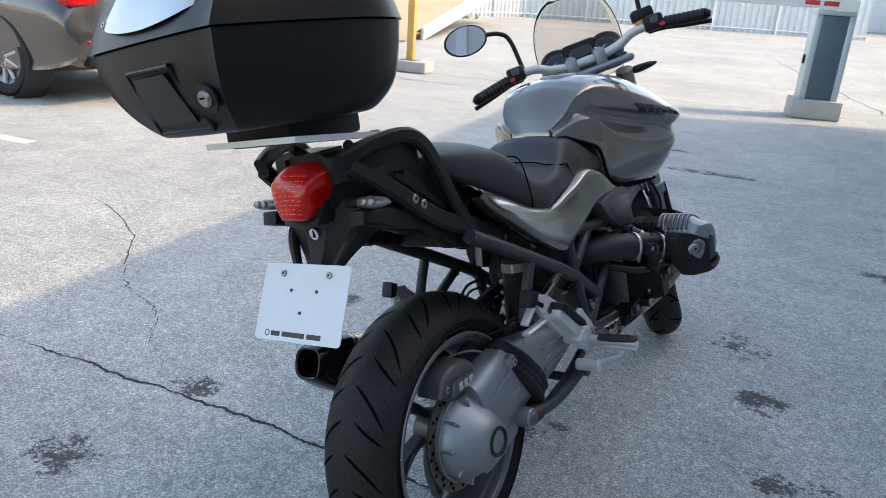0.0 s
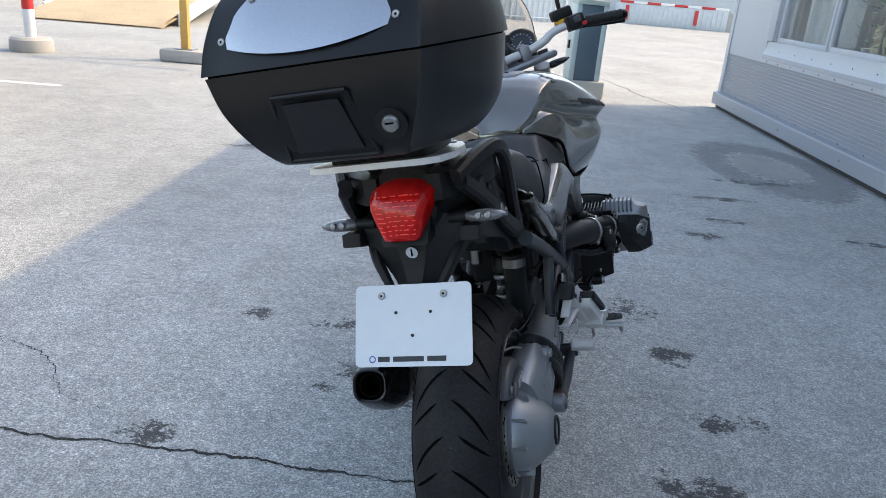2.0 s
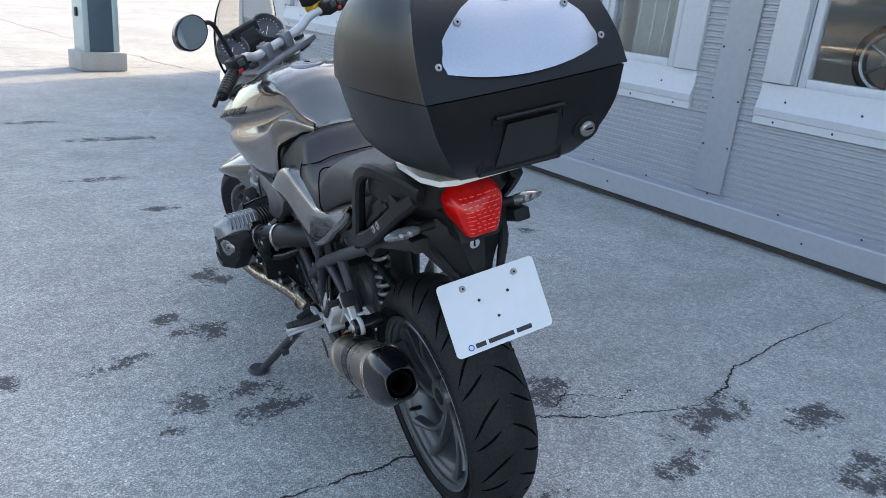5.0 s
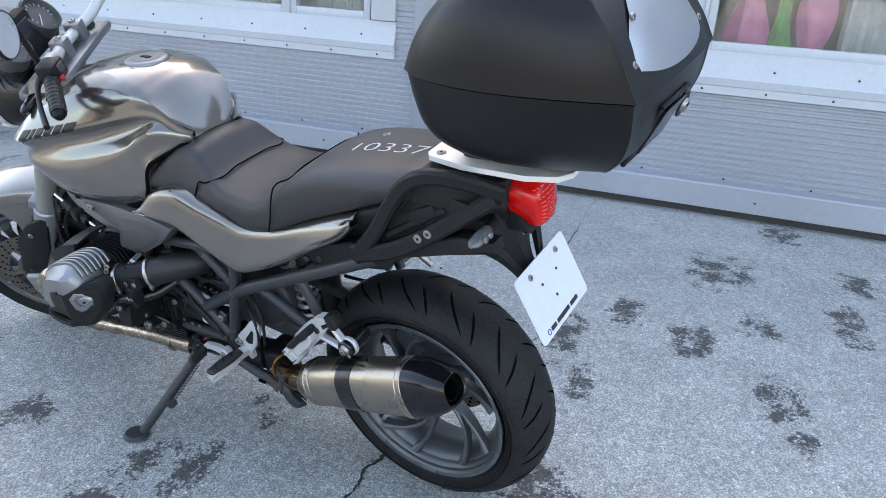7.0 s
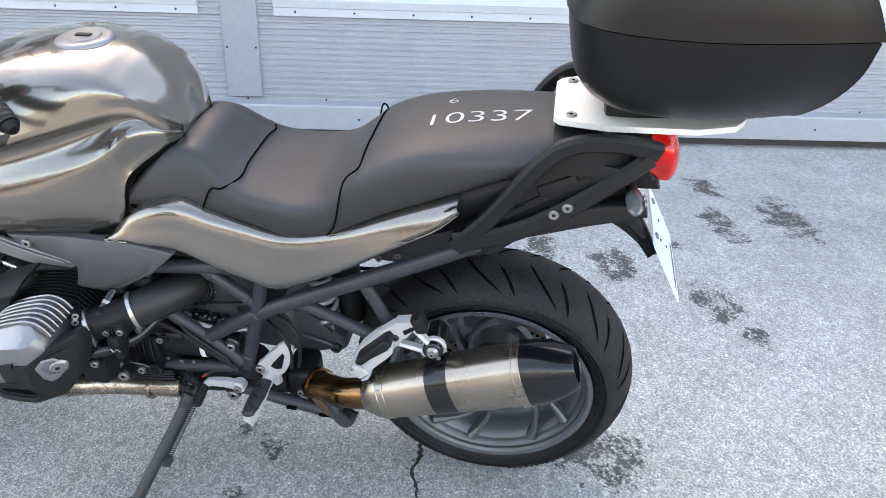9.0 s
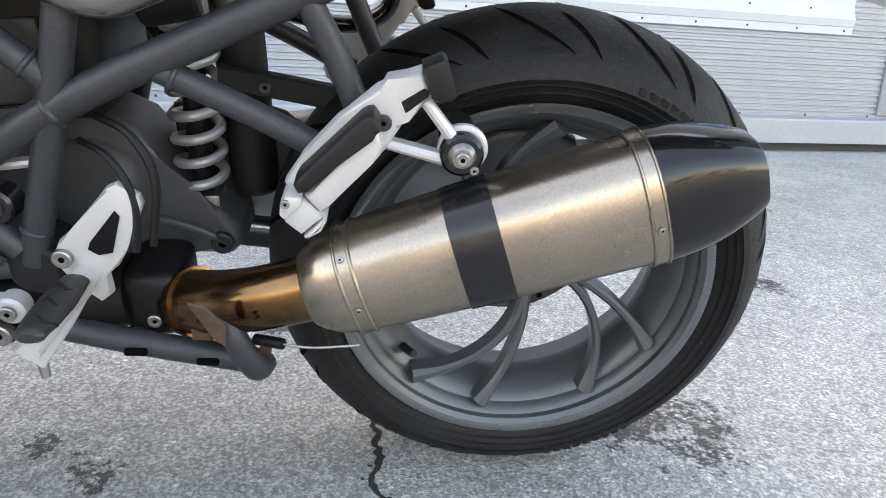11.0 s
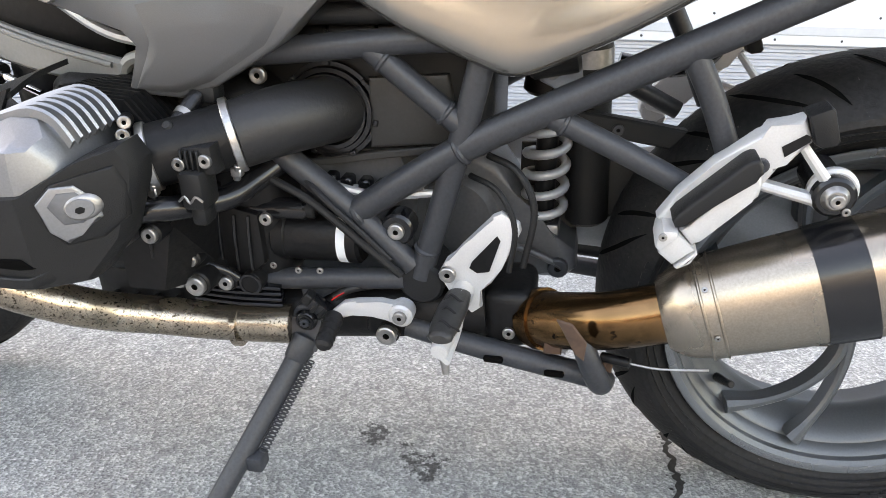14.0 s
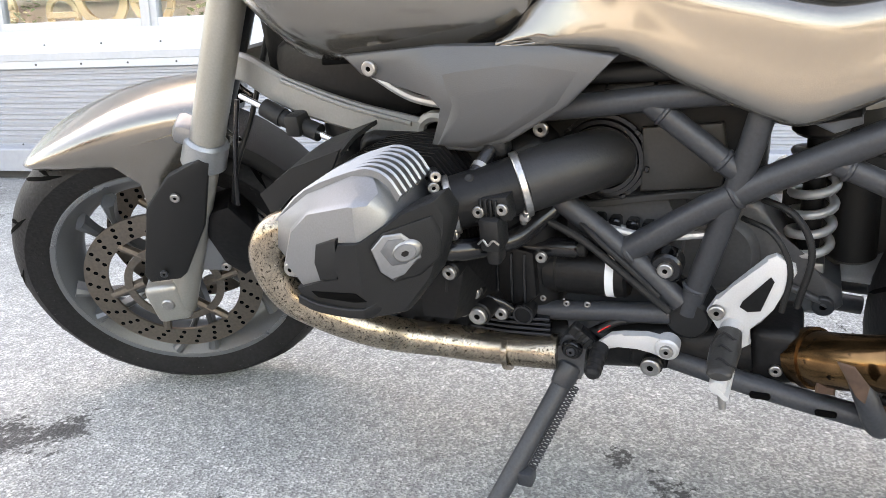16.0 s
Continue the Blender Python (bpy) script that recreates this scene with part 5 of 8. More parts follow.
    bolt(mir @ Vector((-0.336, 0.942, 0.495)), (s, 0, 0), 0.0085, head)
    b = BM()
    prism(b, [(0.889, 0.538), (0.858, 0.549), (0.866, 0.520), (0.866, 0.494), (0.893, 0.492), (0.896, 0.515)], -0.335, -0.3515, 0.0025, 2)
    part("cover_clip", b, plastic_black, head, "", mir, sharp=25)
    # intake: rubber elbow, throttle body, clamps
    b = BM()
    tube(b, [(-0.050, 0.612, 0.555), (-0.098, 0.622, 0.560), (-0.145, 0.656, 0.562), (-0.180, 0.702, 0.553)], [0.036, 0.037, 0.0375, 0.0365], 28, 6)
    intake = part("intake_elbow", b, hose_rubber, engine, "black rubber intake elbow", mir)
    b = BM()
    tube(b, [(-0.180, 0.702, 0.553), (-0.203, 0.740, 0.547), (-0.232, 0.790, 0.539)], [0.036, 0.034, 0.033], 24, 4)
    part("throttle_body", b, engine_black, intake, "", mir)
    for p0, p1, r in (((-0.1775, 0.698, 0.554), (-0.183, 0.708, 0.552), 0.0405), ((-0.222, 0.772, 0.5415), (-0.227, 0.781, 0.540), 0.0365)):
        ax = (Vector(p1) - Vector(p0)).normalized()
        mid = (Vector(p0) + Vector(p1)) / 2
        hc = part("hose_clamp", cyl(BM(), mid - ax * 0.0045, mid + ax * 0.0045, r, r, 30, True, 0.001), clamp_steel, intake, "bright hose clamp", mir)
        low = mid + Vector((-0.55, -0.25, -0.80)).normalized() * r
        part("clamp_screw", cyl(BM(), low - Vector((0.004, 0.004, -0.010)), low + Vector((0.004, 0.004, -0.010)), 0.0042, seg=12, bevel=0.001), bolt_metal, hc, "", mir)
        part("clamp_house", box(BM(), low - Vector((0.005, 0.006, 0.005)), low + Vector((0.005, 0.006, 0.006)), 0.0015, 1), clamp_steel, hc, "", mir)
    b = BM()
    prism(b, [(0.745, 0.556), (0.700, 0.560), (0.698, 0.530), (0.743, 0.524)], -0.238, -0.214, 0.004, 2)
    box(b, (-0.252, 0.708, 0.494), (-0.216, 0.734, 0.536), 0.006, 2)
    box(b, (-0.246, 0.712, 0.474), (-0.220, 0.730, 0.498), 0.006, 2)
    part("throttle_sensor", b, plastic_black, intake, "", mir)
    for k in range(4):
        part("sensor_rib", box(BM(), (-0.243, 0.712 + 0.006 * k, 0.532), (-0.236, 0.7145 + 0.006 * k, 0.556), 0.001, 1), plastic_black, intake, "", mir)
    part("spring_clip", tube(BM(), [(-0.2535, 0.734, 0.506), (-0.254, 0.727, 0.512), (-0.254, 0.722, 0.505), (-0.254, 0.715, 0.512), (-0.2535, 0.708, 0.507)], 0.0014, 6, 3), bolt_metal, intake, "", mir)
    for p in ((-0.239, 0.735, 0.541), (-0.237, 0.707, 0.545)):
        bolt(mir @ Vector(p), (s, 0, 0), 0.0075, intake)
    inj = part("injector", cyl(BM(), (-0.205, 0.752, 0.570), (-0.168, 0.742, 0.592), 0.0095, 0.009, 14, True, 0.002), plastic_gloss, intake, "black fuel injector", mir)
    part("injector_ring", cyl(BM(), (-0.196, 0.7495, 0.575), (-0.190, 0.748, 0.5785), 0.0105, seg=14), bolt_metal, inj, "", mir)
    part("injector_plug", box(BM(), (-0.172, 0.722, 0.582), (-0.145, 0.756, 0.604), 0.006, 2), plastic_black, inj, "", mir)
    part("vacuum_nipple", cyl(BM(), (-0.210, 0.750, 0.560), (-0.226, 0.750, 0.577), 0.0075, 0.006, 12, True, 0.002), plastic_black, intake, "", mir)
    for p in ((-0.246, 0.782, 0.584), (-0.250, 0.784, 0.572)):
        st = part("head_stud", cyl(BM(), (p[0] + 0.05, p[1] + 0.03, p[2] - 0.012), p, 0.0075, 0.0075, 14, True, 0.0015), engine_black, engine, "", mir)
        bolt(mir @ Vector(p), (s * 0.8, -0.5, 0.15), 0.0068, st)
    # return pipe under the intake, and ribbed oil-way block below the head
    part("breather_pipe", tube(BM(), [(-0.250, 0.790, 0.490), (-0.235, 0.755, 0.489), (-0.190, 0.717, 0.484), (-0.150, 0.695, 0.494), (-0.115, 0.670, 0.510)], [0.015, 0.014, 0.014, 0.014, 0.014], 14, 5), plastic_gloss, engine, "black rubber breather pipe", mir)
    b = BM()
    loft(b, [[Vector((x, y, z)) for y, z in o] for x, o in ((-0.14, [(0.75, 0.48), (0.83, 0.47), (0.84, 0.37), (0.76, 0.36)]), (-0.235, [(0.762, 0.47), (0.83, 0.452), (0.83, 0.385), (0.786, 0.385)]))], 1)
    rb = part("oil_way_block", b, engine_black, engine, "", mir)
    for k in range(5):
        part("block_rib", beam(BM(), [(-0.237 + 0.008 * k, 0.788 - 0.006 * k, 0.452 + 0.004 * k), (-0.226 + 0.008 * k, 0.800 - 0.006 * k, 0.385)], 0.0025, 0.0018, 1), plastic_black, rb, "", mir)
    for p, r in (((-0.255, 0.774, 0.466), 0.009), ((-0.195, 0.773, 0.405), 0.009), ((-0.195, 0.793, 0.377), 0.0105), ((-0.198, 0.769, 0.373), 0.0125), ((-0.165, 0.750, 0.359), 0.0095)):
        part("boss", cyl(BM(), (p[0] + 0.05, p[1], p[2]), p, r * 1.4, r * 1.3, 16, True, 0.002), engine_black, engine, "", mir)
        bolt(mir @ Vector(p), (s, 0, 0), r, engine)
    part("oil_line", tube(BM(), [(-0.190, 0.800, 0.395), (-0.180, 0.780, 0.392), (-0.165, 0.752, 0.376), (-0.158, 0.738, 0.362)], 0.006, 10, 5), plastic_gloss, engine, "", mir)
    dr = part("drain_boss", cyl(BM(), (-0.110, 0.722, 0.356), (-0.160, 0.722, 0.356), 0.0150, 0.0145, 22, True, 0.002), engine_black, engine, "", mir)
    part("boss_rim", lathe(BM(), [(0.0112, -0.001), (0.0112, 0.002), (0.0142, 0.002), (0.0142, -0.001)], (-0.1605, 0.722, 0.356), (1, 0, 0), 24, True), plastic_gloss, dr, "", mir)
    for k in range(4):
        part("sump_fin", beam(BM(), [(-0.150, 0.800, 0.352 - 0.008 * k), (-0.150, 0.745, 0.350 - 0.008 * k), (-0.142, 0.690, 0.347 - 0.008 * k)], 0.010, 0.0022, 3), plastic_gloss, engine, "", mir)
    # headers
    b = BM()
    tube(b, [(-0.275, 0.955, 0.525), (-0.285, 0.995, 0.515), (-0.290, 1.015, 0.480), (-0.284, 1.000, 0.425), (-0.262, 0.960, 0.385), (-0.232, 0.918, 0.350), (-0.198, 0.890, 0.322), (-0.170, 0.845, 0.304), (-0.150, 0.776, 0.291), (-0.142, 0.680, 0.293)], [0.024, 0.025, 0.025, 0.0245, 0.0245, 0.0245, 0.0245, 0.0245, 0.025, 0.026], 20, 6)
    tuck = Matrix.Diagonal((-0.92, 1, 1, 1)) if s > 0 else mir
    hdr = part("exhaust_header", b, header_steel, bike, "pitted heat-stained exhaust header", tuck)
    part("pipe_band", cyl(BM(), (-0.1492, 0.755, 0.2873), (-0.1488, 0.747, 0.2876), 0.028, 0.028, 24), header_steel, hdr, "", tuck)
    # deflector in front of the head
    b = BM()
    loft(b, [[Vector((x, y + dy, z + dz)) for y, z in [(1.050, 0.545), (0.991, 0.583), (0.912, 0.610), (0.912, 0.604), (0.988, 0.577), (1.046, 0.538)]] for x, dy, dz in ((-0.235, 0.0, -0.004), (-0.19, 0.004, 0.004), (-0.14, 0.0, 0.008))], 2)
    loft(b, [[Vector((x, y, z)) for y, z in [(1.050, 0.545), (0.991, 0.583), (0.912, 0.610), (0.940, 0.565), (1.000, 0.545), (1.037, 0.512)]] for x in (-0.232, -0.238)], 1)
    part("heat_deflector", b, plastic_black, engine, "", mir)
    for p, r in (((-0.122, 0.693, 0.603), 0.010),):
        bolt(mir @ Vector(p), (s, 0, 0), r, engine)
# starter drum and its band
b = BM()
cyl(b, (-0.105, 0.590, 0.405), (-0.105, 0.720, 0.403), 0.033, seg=32, bevel=0.004)
starter = bike_part("starter_motor", b, engine_black, "black starter motor with a white band", engine)
bike_part("label_band", cyl(BM(), (-0.105, 0.606, 0.405), (-0.105, 0.617, 0.405), 0.0336, seg=32), plate_white, "", starter)
bike_part("starter_collar", cyl(BM(), (-0.105, 0.682, 0.404), (-0.105, 0.700, 0.404), 0.0355, seg=32, bevel=0.002), engine_black, "", starter)
b = BM()
prism(b, [(0.705, 0.445), (0.735, 0.452), (0.770, 0.445), (0.776, 0.400), (0.762, 0.366), (0.722, 0.362), (0.704, 0.380)], -0.150, -0.080, 0.005, 2)
flange = bike_part("starter_flange", b, engine_black, "", starter)
for y in (0.716, 0.734, 0.754):
    bike_part("flange_rib", beam(BM(), [(-0.151, y, 0.444), (-0.153, y + 0.002, 0.410), (-0.151, y + 0.004, 0.370)], 0.003, 0.0016, 2), plastic_gloss, "", flange)
bike_part("solenoid", cyl(BM(), (-0.128, 0.650, 0.447), (-0.128, 0.725, 0.445), 0.0135, seg=20, bevel=0.003), plastic_gloss, "", starter)
bike_part("solenoid_cap", cyl(BM(), (-0.128, 0.640, 0.447), (-0.128, 0.652, 0.447), 0.0105, seg=16, bevel=0.002), plastic_black, "", starter)
bolt((-0.150, 0.694, 0.442), (-1, 0, 0), 0.0080, starter)
for y, z in ((0.668, 0.368), (0.700, 0.372), (0.640, 0.370)):
    bolt((-0.136, y, z), (-1, 0, 0), 0.0045, starter)
b = BM()
box(b, (-0.082, 0.44, 0.50), (0.082, 0.72, 0.665), 0.02, 3)
airbox = bike_part("airbox", b, plastic_black, "black plastic airbox")
for s in (-1, 1):
    mir = Matrix.Diagonal((-s, 1, 1, 1))
    for r, x in ((0.0545, -0.086), (0.0480, -0.091), (0.0415, -0.095)):
        part("intake_collar", lathe(BM(), [(r - 0.0028, -0.004), (r - 0.0022, 0.003), (r + 0.0016, 0.003), (r + 0.0022, -0.004)], (x, 0.626, 0.556), (1, 0, 0), 44, True), plastic_gloss, airbox, "", mir)
    for k in range(7):
        q = 2 * math.pi * k / 7
        part("collar_clip", box(BM(), (-0.094, -0.004, 0.052), (-0.088, 0.004, 0.058), 0.001, 1, Matrix.Translation((0, 0.626, 0.556)) @ Matrix.Rotation(q, 4, "X")), plastic_gloss, airbox, "", mir)
    b = BM()
    prism(b, [(0.579, 0.596), (0.487, 0.603), (0.480, 0.560), (0.486, 0.523), (0.581, 0.513)], -0.080, -0.0915, 0.005, 2)
    part("airbox_panel", b, trim_dark, airbox, "", mir, sharp=25)
    b = BM()
    beam(b, [(-0.086, 0.700, 0.497), (-0.088, 0.647, 0.493), (-0.088, 0.570, 0.506), (-0.088, 0.470, 0.520)], 0.006, 0.0045, 4)
    part("airbox_lip", b, trim_dark, airbox, "", mir)
    b = BM()
    tube(b, [(-0.100, 0.690, 0.637), (-0.102, 0.66, 0.640), (-0.102, 0.60, 0.646), (-0.100, 0.535, 0.652), (-0.095, 0.45, 0.655)], [0.011, 0.0125, 0.0115, 0.012, 0.011], 12, 5)
    hs = part("wiring_hose", b, wrap_black, bike, "taped black wiring hose", mir)
    for y in (0.615, 0.560):
        part("cable_tie", cyl(BM(), (-0.102, y, 0.646), (-0.102, y - 0.004, 0.6465), 0.0138, seg=12), plastic_gloss, hs, "", mir)
    for k in range(5):
        part("tray_rib", box(BM(), (-0.094, 0.545 + 0.020 * k, 0.655), (-0.070, 0.549 + 0.020 * k, 0.688), 0.001, 1), plastic_black, hs, "", mir)
    part("tray_rail", box(BM(), (-0.092, 0.54, 0.672), (-0.074, 0.645, 0.677), 0.001, 1), plastic_black, hs, "", mir)
    b = BM()
    tube(b, [(-0.090, 0.660, 0.470), (-0.092, 0.62, 0.466), (-0.09, 0.57, 0.458), (-0.085, 0.52, 0.462)], 0.0042, 8, 5)
    part("pale_hose", b, spring_grey, bike, "thin pale hose", mir)
    for k, y in enumerate((0.632, 0.612, 0.590, 0.570)):
        part("wire_plug", box(BM(), (-0.100, y - 0.008, 0.464 - 0.002 * k), (-0.080, y + 0.007, 0.480 - 0.002 * k), 0.003, 1), plastic_gloss, bike, "", mir)
    b = BM()
    tube(b, [(-0.128, 0.665, 0.505), (-0.150, 0.625, 0.476), (-0.150, 0.585, 0.438), (-0.146, 0.548, 0.398)], 0.0036, 8, 5)
    part("cable", b, wrap_black, bike, "", mir)

# --- trellis frame ---
TUBES = [
    ([(0.72, 0.626), (0.60, 0.638), (0.50, 0.648), (0.42, 0.652)], 0.0145), ([(0.596, 0.446), (0.463, 0.535), (0.331, 0.603), (0.15, 0.690), (0.02, 0.752)], 0.0162), ([(0.566, 0.640), (0.468, 0.560)], 0.0132),
    ([(0.442, 0.640), (0.466, 0.545), (0.508, 0.400), (0.515, 0.372)], 0.0142), ([(0.690, 0.530), (0.596, 0.452), (0.525, 0.385)], 0.0148), ([(0.80, 0.340), (0.66, 0.354), (0.535, 0.366)], 0.0135), ([(0.376, 0.575), (0.29, 0.535), (0.215, 0.497)], 0.0125), ([(0.248, 0.652), (0.220, 0.600), (0.198, 0.549), (0.180, 0.510)], 0.0125),
]
main_tube = None
for s, off in ((-1, 0.0), (1, 0.036)):
    for pts, r in TUBES:
        b = BM()
        tube(b, [(off + s * (0.130 if y > 0.2 else 0.130 - 0.06 * (0.2 - y)), y, z) for y, z in pts], r, 16, 4)
        ob = bike_part("frame_tube", b, frame_black, "" if main_tube else "satin black steel trellis tube")
        main_tube = main_tube or ob
    for p, q, r in (((0.550, 0.627), (0.545, 0.623), 0.0150), ((0.480, 0.570), (0.485, 0.574), 0.0150), ((0.470, 0.530), (0.464, 0.534), 0.0182), ((0.582, 0.452), (0.589, 0.448), 0.0180), ((0.508, 0.405), (0.506, 0.411), 0.0160), ((0.362, 0.568), (0.356, 0.565), 0.0142)):
        bike_part("weld_bead", cyl(BM(), (off + s * 0.130, *p), (off + s * 0.130, *q), r, r, 18, True, 0.002), frame_black)
    b = BM()
    cyl(b, (off + s * 0.08, 0.514, 0.366), (off + s * 0.141, 0.514, 0.366), 0.030, 0.028, 26, True, 0.004)
    bike_part("pivot_cap", b, plastic_black, "round black swingarm pivot cap")
    for p, r in (((0.130, 0.542, 0.431), 0.018),):
        cc = BM()
        cyl(cc, (off + s * 0.105, p[1], p[2]), (off + s * 0.135, p[1], p[2]), 0.020, seg=18, bevel=0.003)
        bike_part("engine_mount", cc, plastic_gloss)
        bolt((off + s * 0.135, p[1], p[2]), (s, 0, 0), 0.010)
    bolt((s * 0.105, 0.375, 0.645), (s, 0, 0), 0.012)

# --- rear spring ---
b = BM()
coil = [(0.026 + 0.0255 * math.cos(t * 2 * math.pi), 0.384 + 0.0255 * math.sin(t * 2 * math.pi), 0.385 + 0.028 * t) for t in [k / 20 for k in range(int(6.2 * 20))]]
tube(b, coil, 0.0062, 10, 1)
spring = bike_part("shock_spring", b, spring_grey, "grey coil spring of the rear shock")
bike_part("shock_body", cyl(BM(), (0.026, 0.384, 0.37), (0.026, 0.384, 0.64), 0.014, seg=20), engine_black, "", spring)
bike_part("spring_cup", cyl(BM(), (0.026, 0.384, 0.556), (0.026, 0.384, 0.60), 0.033, 0.028, 26, True, 0.005), engine_black, "", spring)
b = BM()
box(b, (0.008, 0.362, 0.305), (0.052, 0.398, 0.384), 0.006, 2)
bike_part("shock_clevis", b, alloy, "cast alloy shock clevis", spring)
bolt((0.007, 0.380, 0.362), (-1, 0, 0), 0.010, spring, True)
b = BM()
cyl(b, (-0.060, 0.405, 0.615), (-0.055, 0.350, 0.625), 0.024, seg=18, bevel=0.004)
cyl(b, (-0.058, 0.385, 0.60), (-0.058, 0.385, 0.655), 0.019, seg=18, bevel=0.004)
bike_part("shock_adjuster", b, plastic_black, "", spring)
b = BM()
prism(b, [(0.405, 0.650), (0.350, 0.655), (0.345, 0.590), (0.372, 0.578), (0.392, 0.588)], -0.052, -0.030, 0.004, 2)
bike_part("shock_mount", b, alloy, "cast alloy shock mount", spring)
bolt((-0.054, 0.378, 0.602), (-1, 0, 0), 0.010, spring)
b = BM()
cyl(b, (0.060, 0.328, 0.37), (0.062, 0.342, 0.62), 0.029, seg=24, bevel=0.006)
cover = bike_part("spring_tube", b, plastic_black, "black tubular shock cover")
bike_part("adjuster_band", cyl(BM(), (0.062, 0.3401, 0.582), (0.062, 0.3412, 0.604), 0.0305, seg=24), bolt_metal, "", cover)
# bar and link between the rails behind the shock
b = BM()
beam(b, [(0.0, 0.350, 0.530), (0.0, 0.290, 0.522), (0.0, 0.215, 0.510)], 0.008, 0.013, 2)
bike_part("cross_bar", b, plastic_black, "thin black plastic bar")
bolt((-0.009, 0.300, 0.523), (-1, 0, 0), 0.007, dark=True)
b = BM()
prism(b, [(0.420, 0.475), (0.330, 0.482), (0.290, 0.470), (0.262, 0.445), (0.275, 0.390), (0.318, 0.362), (0.36, 0.350), (0.42, 0.36)], 0.062, 0.075, 0.004, 1)
bike_part("splash_guard", b, trim_dark, "black plastic splash guard")
# black loop of the far footrest hanger
b = BM()
tube(b, [(0.185, 0.30, 0.560), (0.19, 0.24, 0.548), (0.20, 0.20, 0.550), (0.205, 0.175, 0.565), (0.20, 0.165, 0.59)], 0.011, 12, 4)
bike_part("hanger_loop", b, plastic_gloss, "black footrest hanger loop")

# --- exhaust ---
def axis_rings(p0, p1, stations, seg=28):
    """Rounded-oval rings along an axis: (distance share, half-width, half-height, squareness)."""
    p0, p1 = Vector(p0), Vector(p1)
    d = (p1 - p0)
    dn = d.normalized()
    side = dn.cross(Vector((0, 0, 1))).normalized()
    up = side.cross(dn).normalized()
    out = []
    for u, w, h, sq in stations:
        r = []
        for k in range(seg):
            q = 2 * math.pi * k / seg
            c, s = math.cos(q), math.sin(q)
            cx, sz = math.copysign(abs(c) ** sq, c), math.copysign(abs(s) ** sq, s)
            r.append(p0 + d * u + side * (w * cx) + up * (h * sz))
        out.append(r)
    return out


M0, M1 = (-0.165, 0.240, 0.370), (-0.165, -0.088, 0.487)
b = BM()
loft(b, axis_rings(M0, M1, [(0.0, 0.038, 0.038, 1.0), (0.03, 0.043, 0.045, 0.95), (0.12, 0.049, 0.0535, 0.85), (0.5, 0.052, 0.060, 0.82), (1.0, 0.053, 0.0645, 0.8)]), 3, True, True)
muffler = bike_part("muffler", b, steel, "brushed steel muffler with heat tint")
b = BM()
loft(b, axis_rings(M0, M1, [(0.985, 0.0545, 0.066, 0.8), (1.07, 0.051, 0.061, 0.70), (1.16, 0.046, 0.050, 0.62), (1.25, 0.038, 0.036, 0.65), (1.262, 0.034, 0.032, 0.7)]), 2, True, False)
loft(b, axis_rings(M0, M1, [(1.262, 0.034, 0.032, 0.7), (1.255, 0.031, 0.029, 0.72), (1.08, 0.029, 0.028, 0.9)]), 1, True, False)
merge(b, 0.0003)
cap = bike_part("end_cap", b, cap_gloss, "glossy black angular end cap", muffler)
b = BM()
loft(b, axis_rings(M0, M1, [(1.09, 0.031, 0.030, 1), (1.10, 0.0255, 0.0255, 1), (1.235, 0.0255, 0.0255, 1), (1.235, 0.022, 0.022, 1), (1.09, 0.022, 0.022, 1)]), 1, True, True)
bike_part("outlet_pipe", b, groove_black, "", cap)
for u0, u1, g in ((0.115, 0.165, 0.0012), (0.935, 0.985, 0.0012)):
    b = BM()
    st = [(u, 0.0532 if u > .5 else 0.0495, 0.0644 if u > .5 else 0.0542, 0.8 if u > .5 else 0.85) for u in (u0, u1)]
    loft(b, axis_rings(M0, M1, [(u, w + g, h + g, q) for u, w, h, q in st]), 1, True, True)
    band = bike_part("muffler_band", b, steel, "riveted steel band", muffler)
    for ua in (u0, u1 - 0.010):
        b = BM()
        k = (ua + 0.005 - u0) / (u1 - u0)
        loft(b, axis_rings(M0, M1, [(ua + du, st[0][1] + g + r, st[0][2] + g + r, st[0][3]) for du, r in ((0.0, 0.0), (0.003, 0.0013), (0.007, 0.0013), (0.010, 0.0))]), 1, True, False)
        bike_part("band_rim", b, steel, "", band)
b = BM()
loft(b, axis_rings(M0, M1, [(0.43, 0.0530, 0.0602, 0.82), (0.56, 0.0536, 0.0622, 0.82)]), 1, True, True)
bike_part("muffler_strap", b, plastic_gloss, "black mounting strap", muffler)
for u, q in ((0.14, -8), (0.14, 48), (0.96, -6), (0.96, 44), (0.96, -56)):
    w, h = (0.0512, 0.0558) if u < 0.5 else (0.0548, 0.066)
    c = Vector(M0).lerp(Vector(M1), u)
    bolt(c + Vector((-w * math.cos(radians(q)) ** 0.85, 0.02 * math.sin(radians(q)), h * 0.93 * math.sin(radians(q)))), (-math.cos(radians(q)), 0.3 * math.sin(radians(q)), math.sin(radians(q))), 0.0033, muffler)
b = BM()
tube(b, [(-0.165, 0.225, 0.376), (-0.154, 0.290, 0.350), (-0.128, 0.345, 0.326), (-0.100, 0.382, 0.308)], [0.034, 0.033, 0.034, 0.036], 22, 6)
cyl(b, (-0.112, 0.366, 0.3155), (-0.106, 0.374, 0.3115), 0.0385, seg=24)
bike_part("link_pipe", b, steel_gold, "golden heat-tinted link pipe", muffler)
b = BM()
box(b, (-0.122, 0.382, 0.272), (-0.03, 0.446, 0.352), 0.016, 3)
cyl(b, (-0.09, 0.44, 0.315), (-0.10, 0.70, 0.29), 0.040, seg=20)
bike_part("exhaust_valve", b, engine_black, "black exhaust valve housing", muffler)
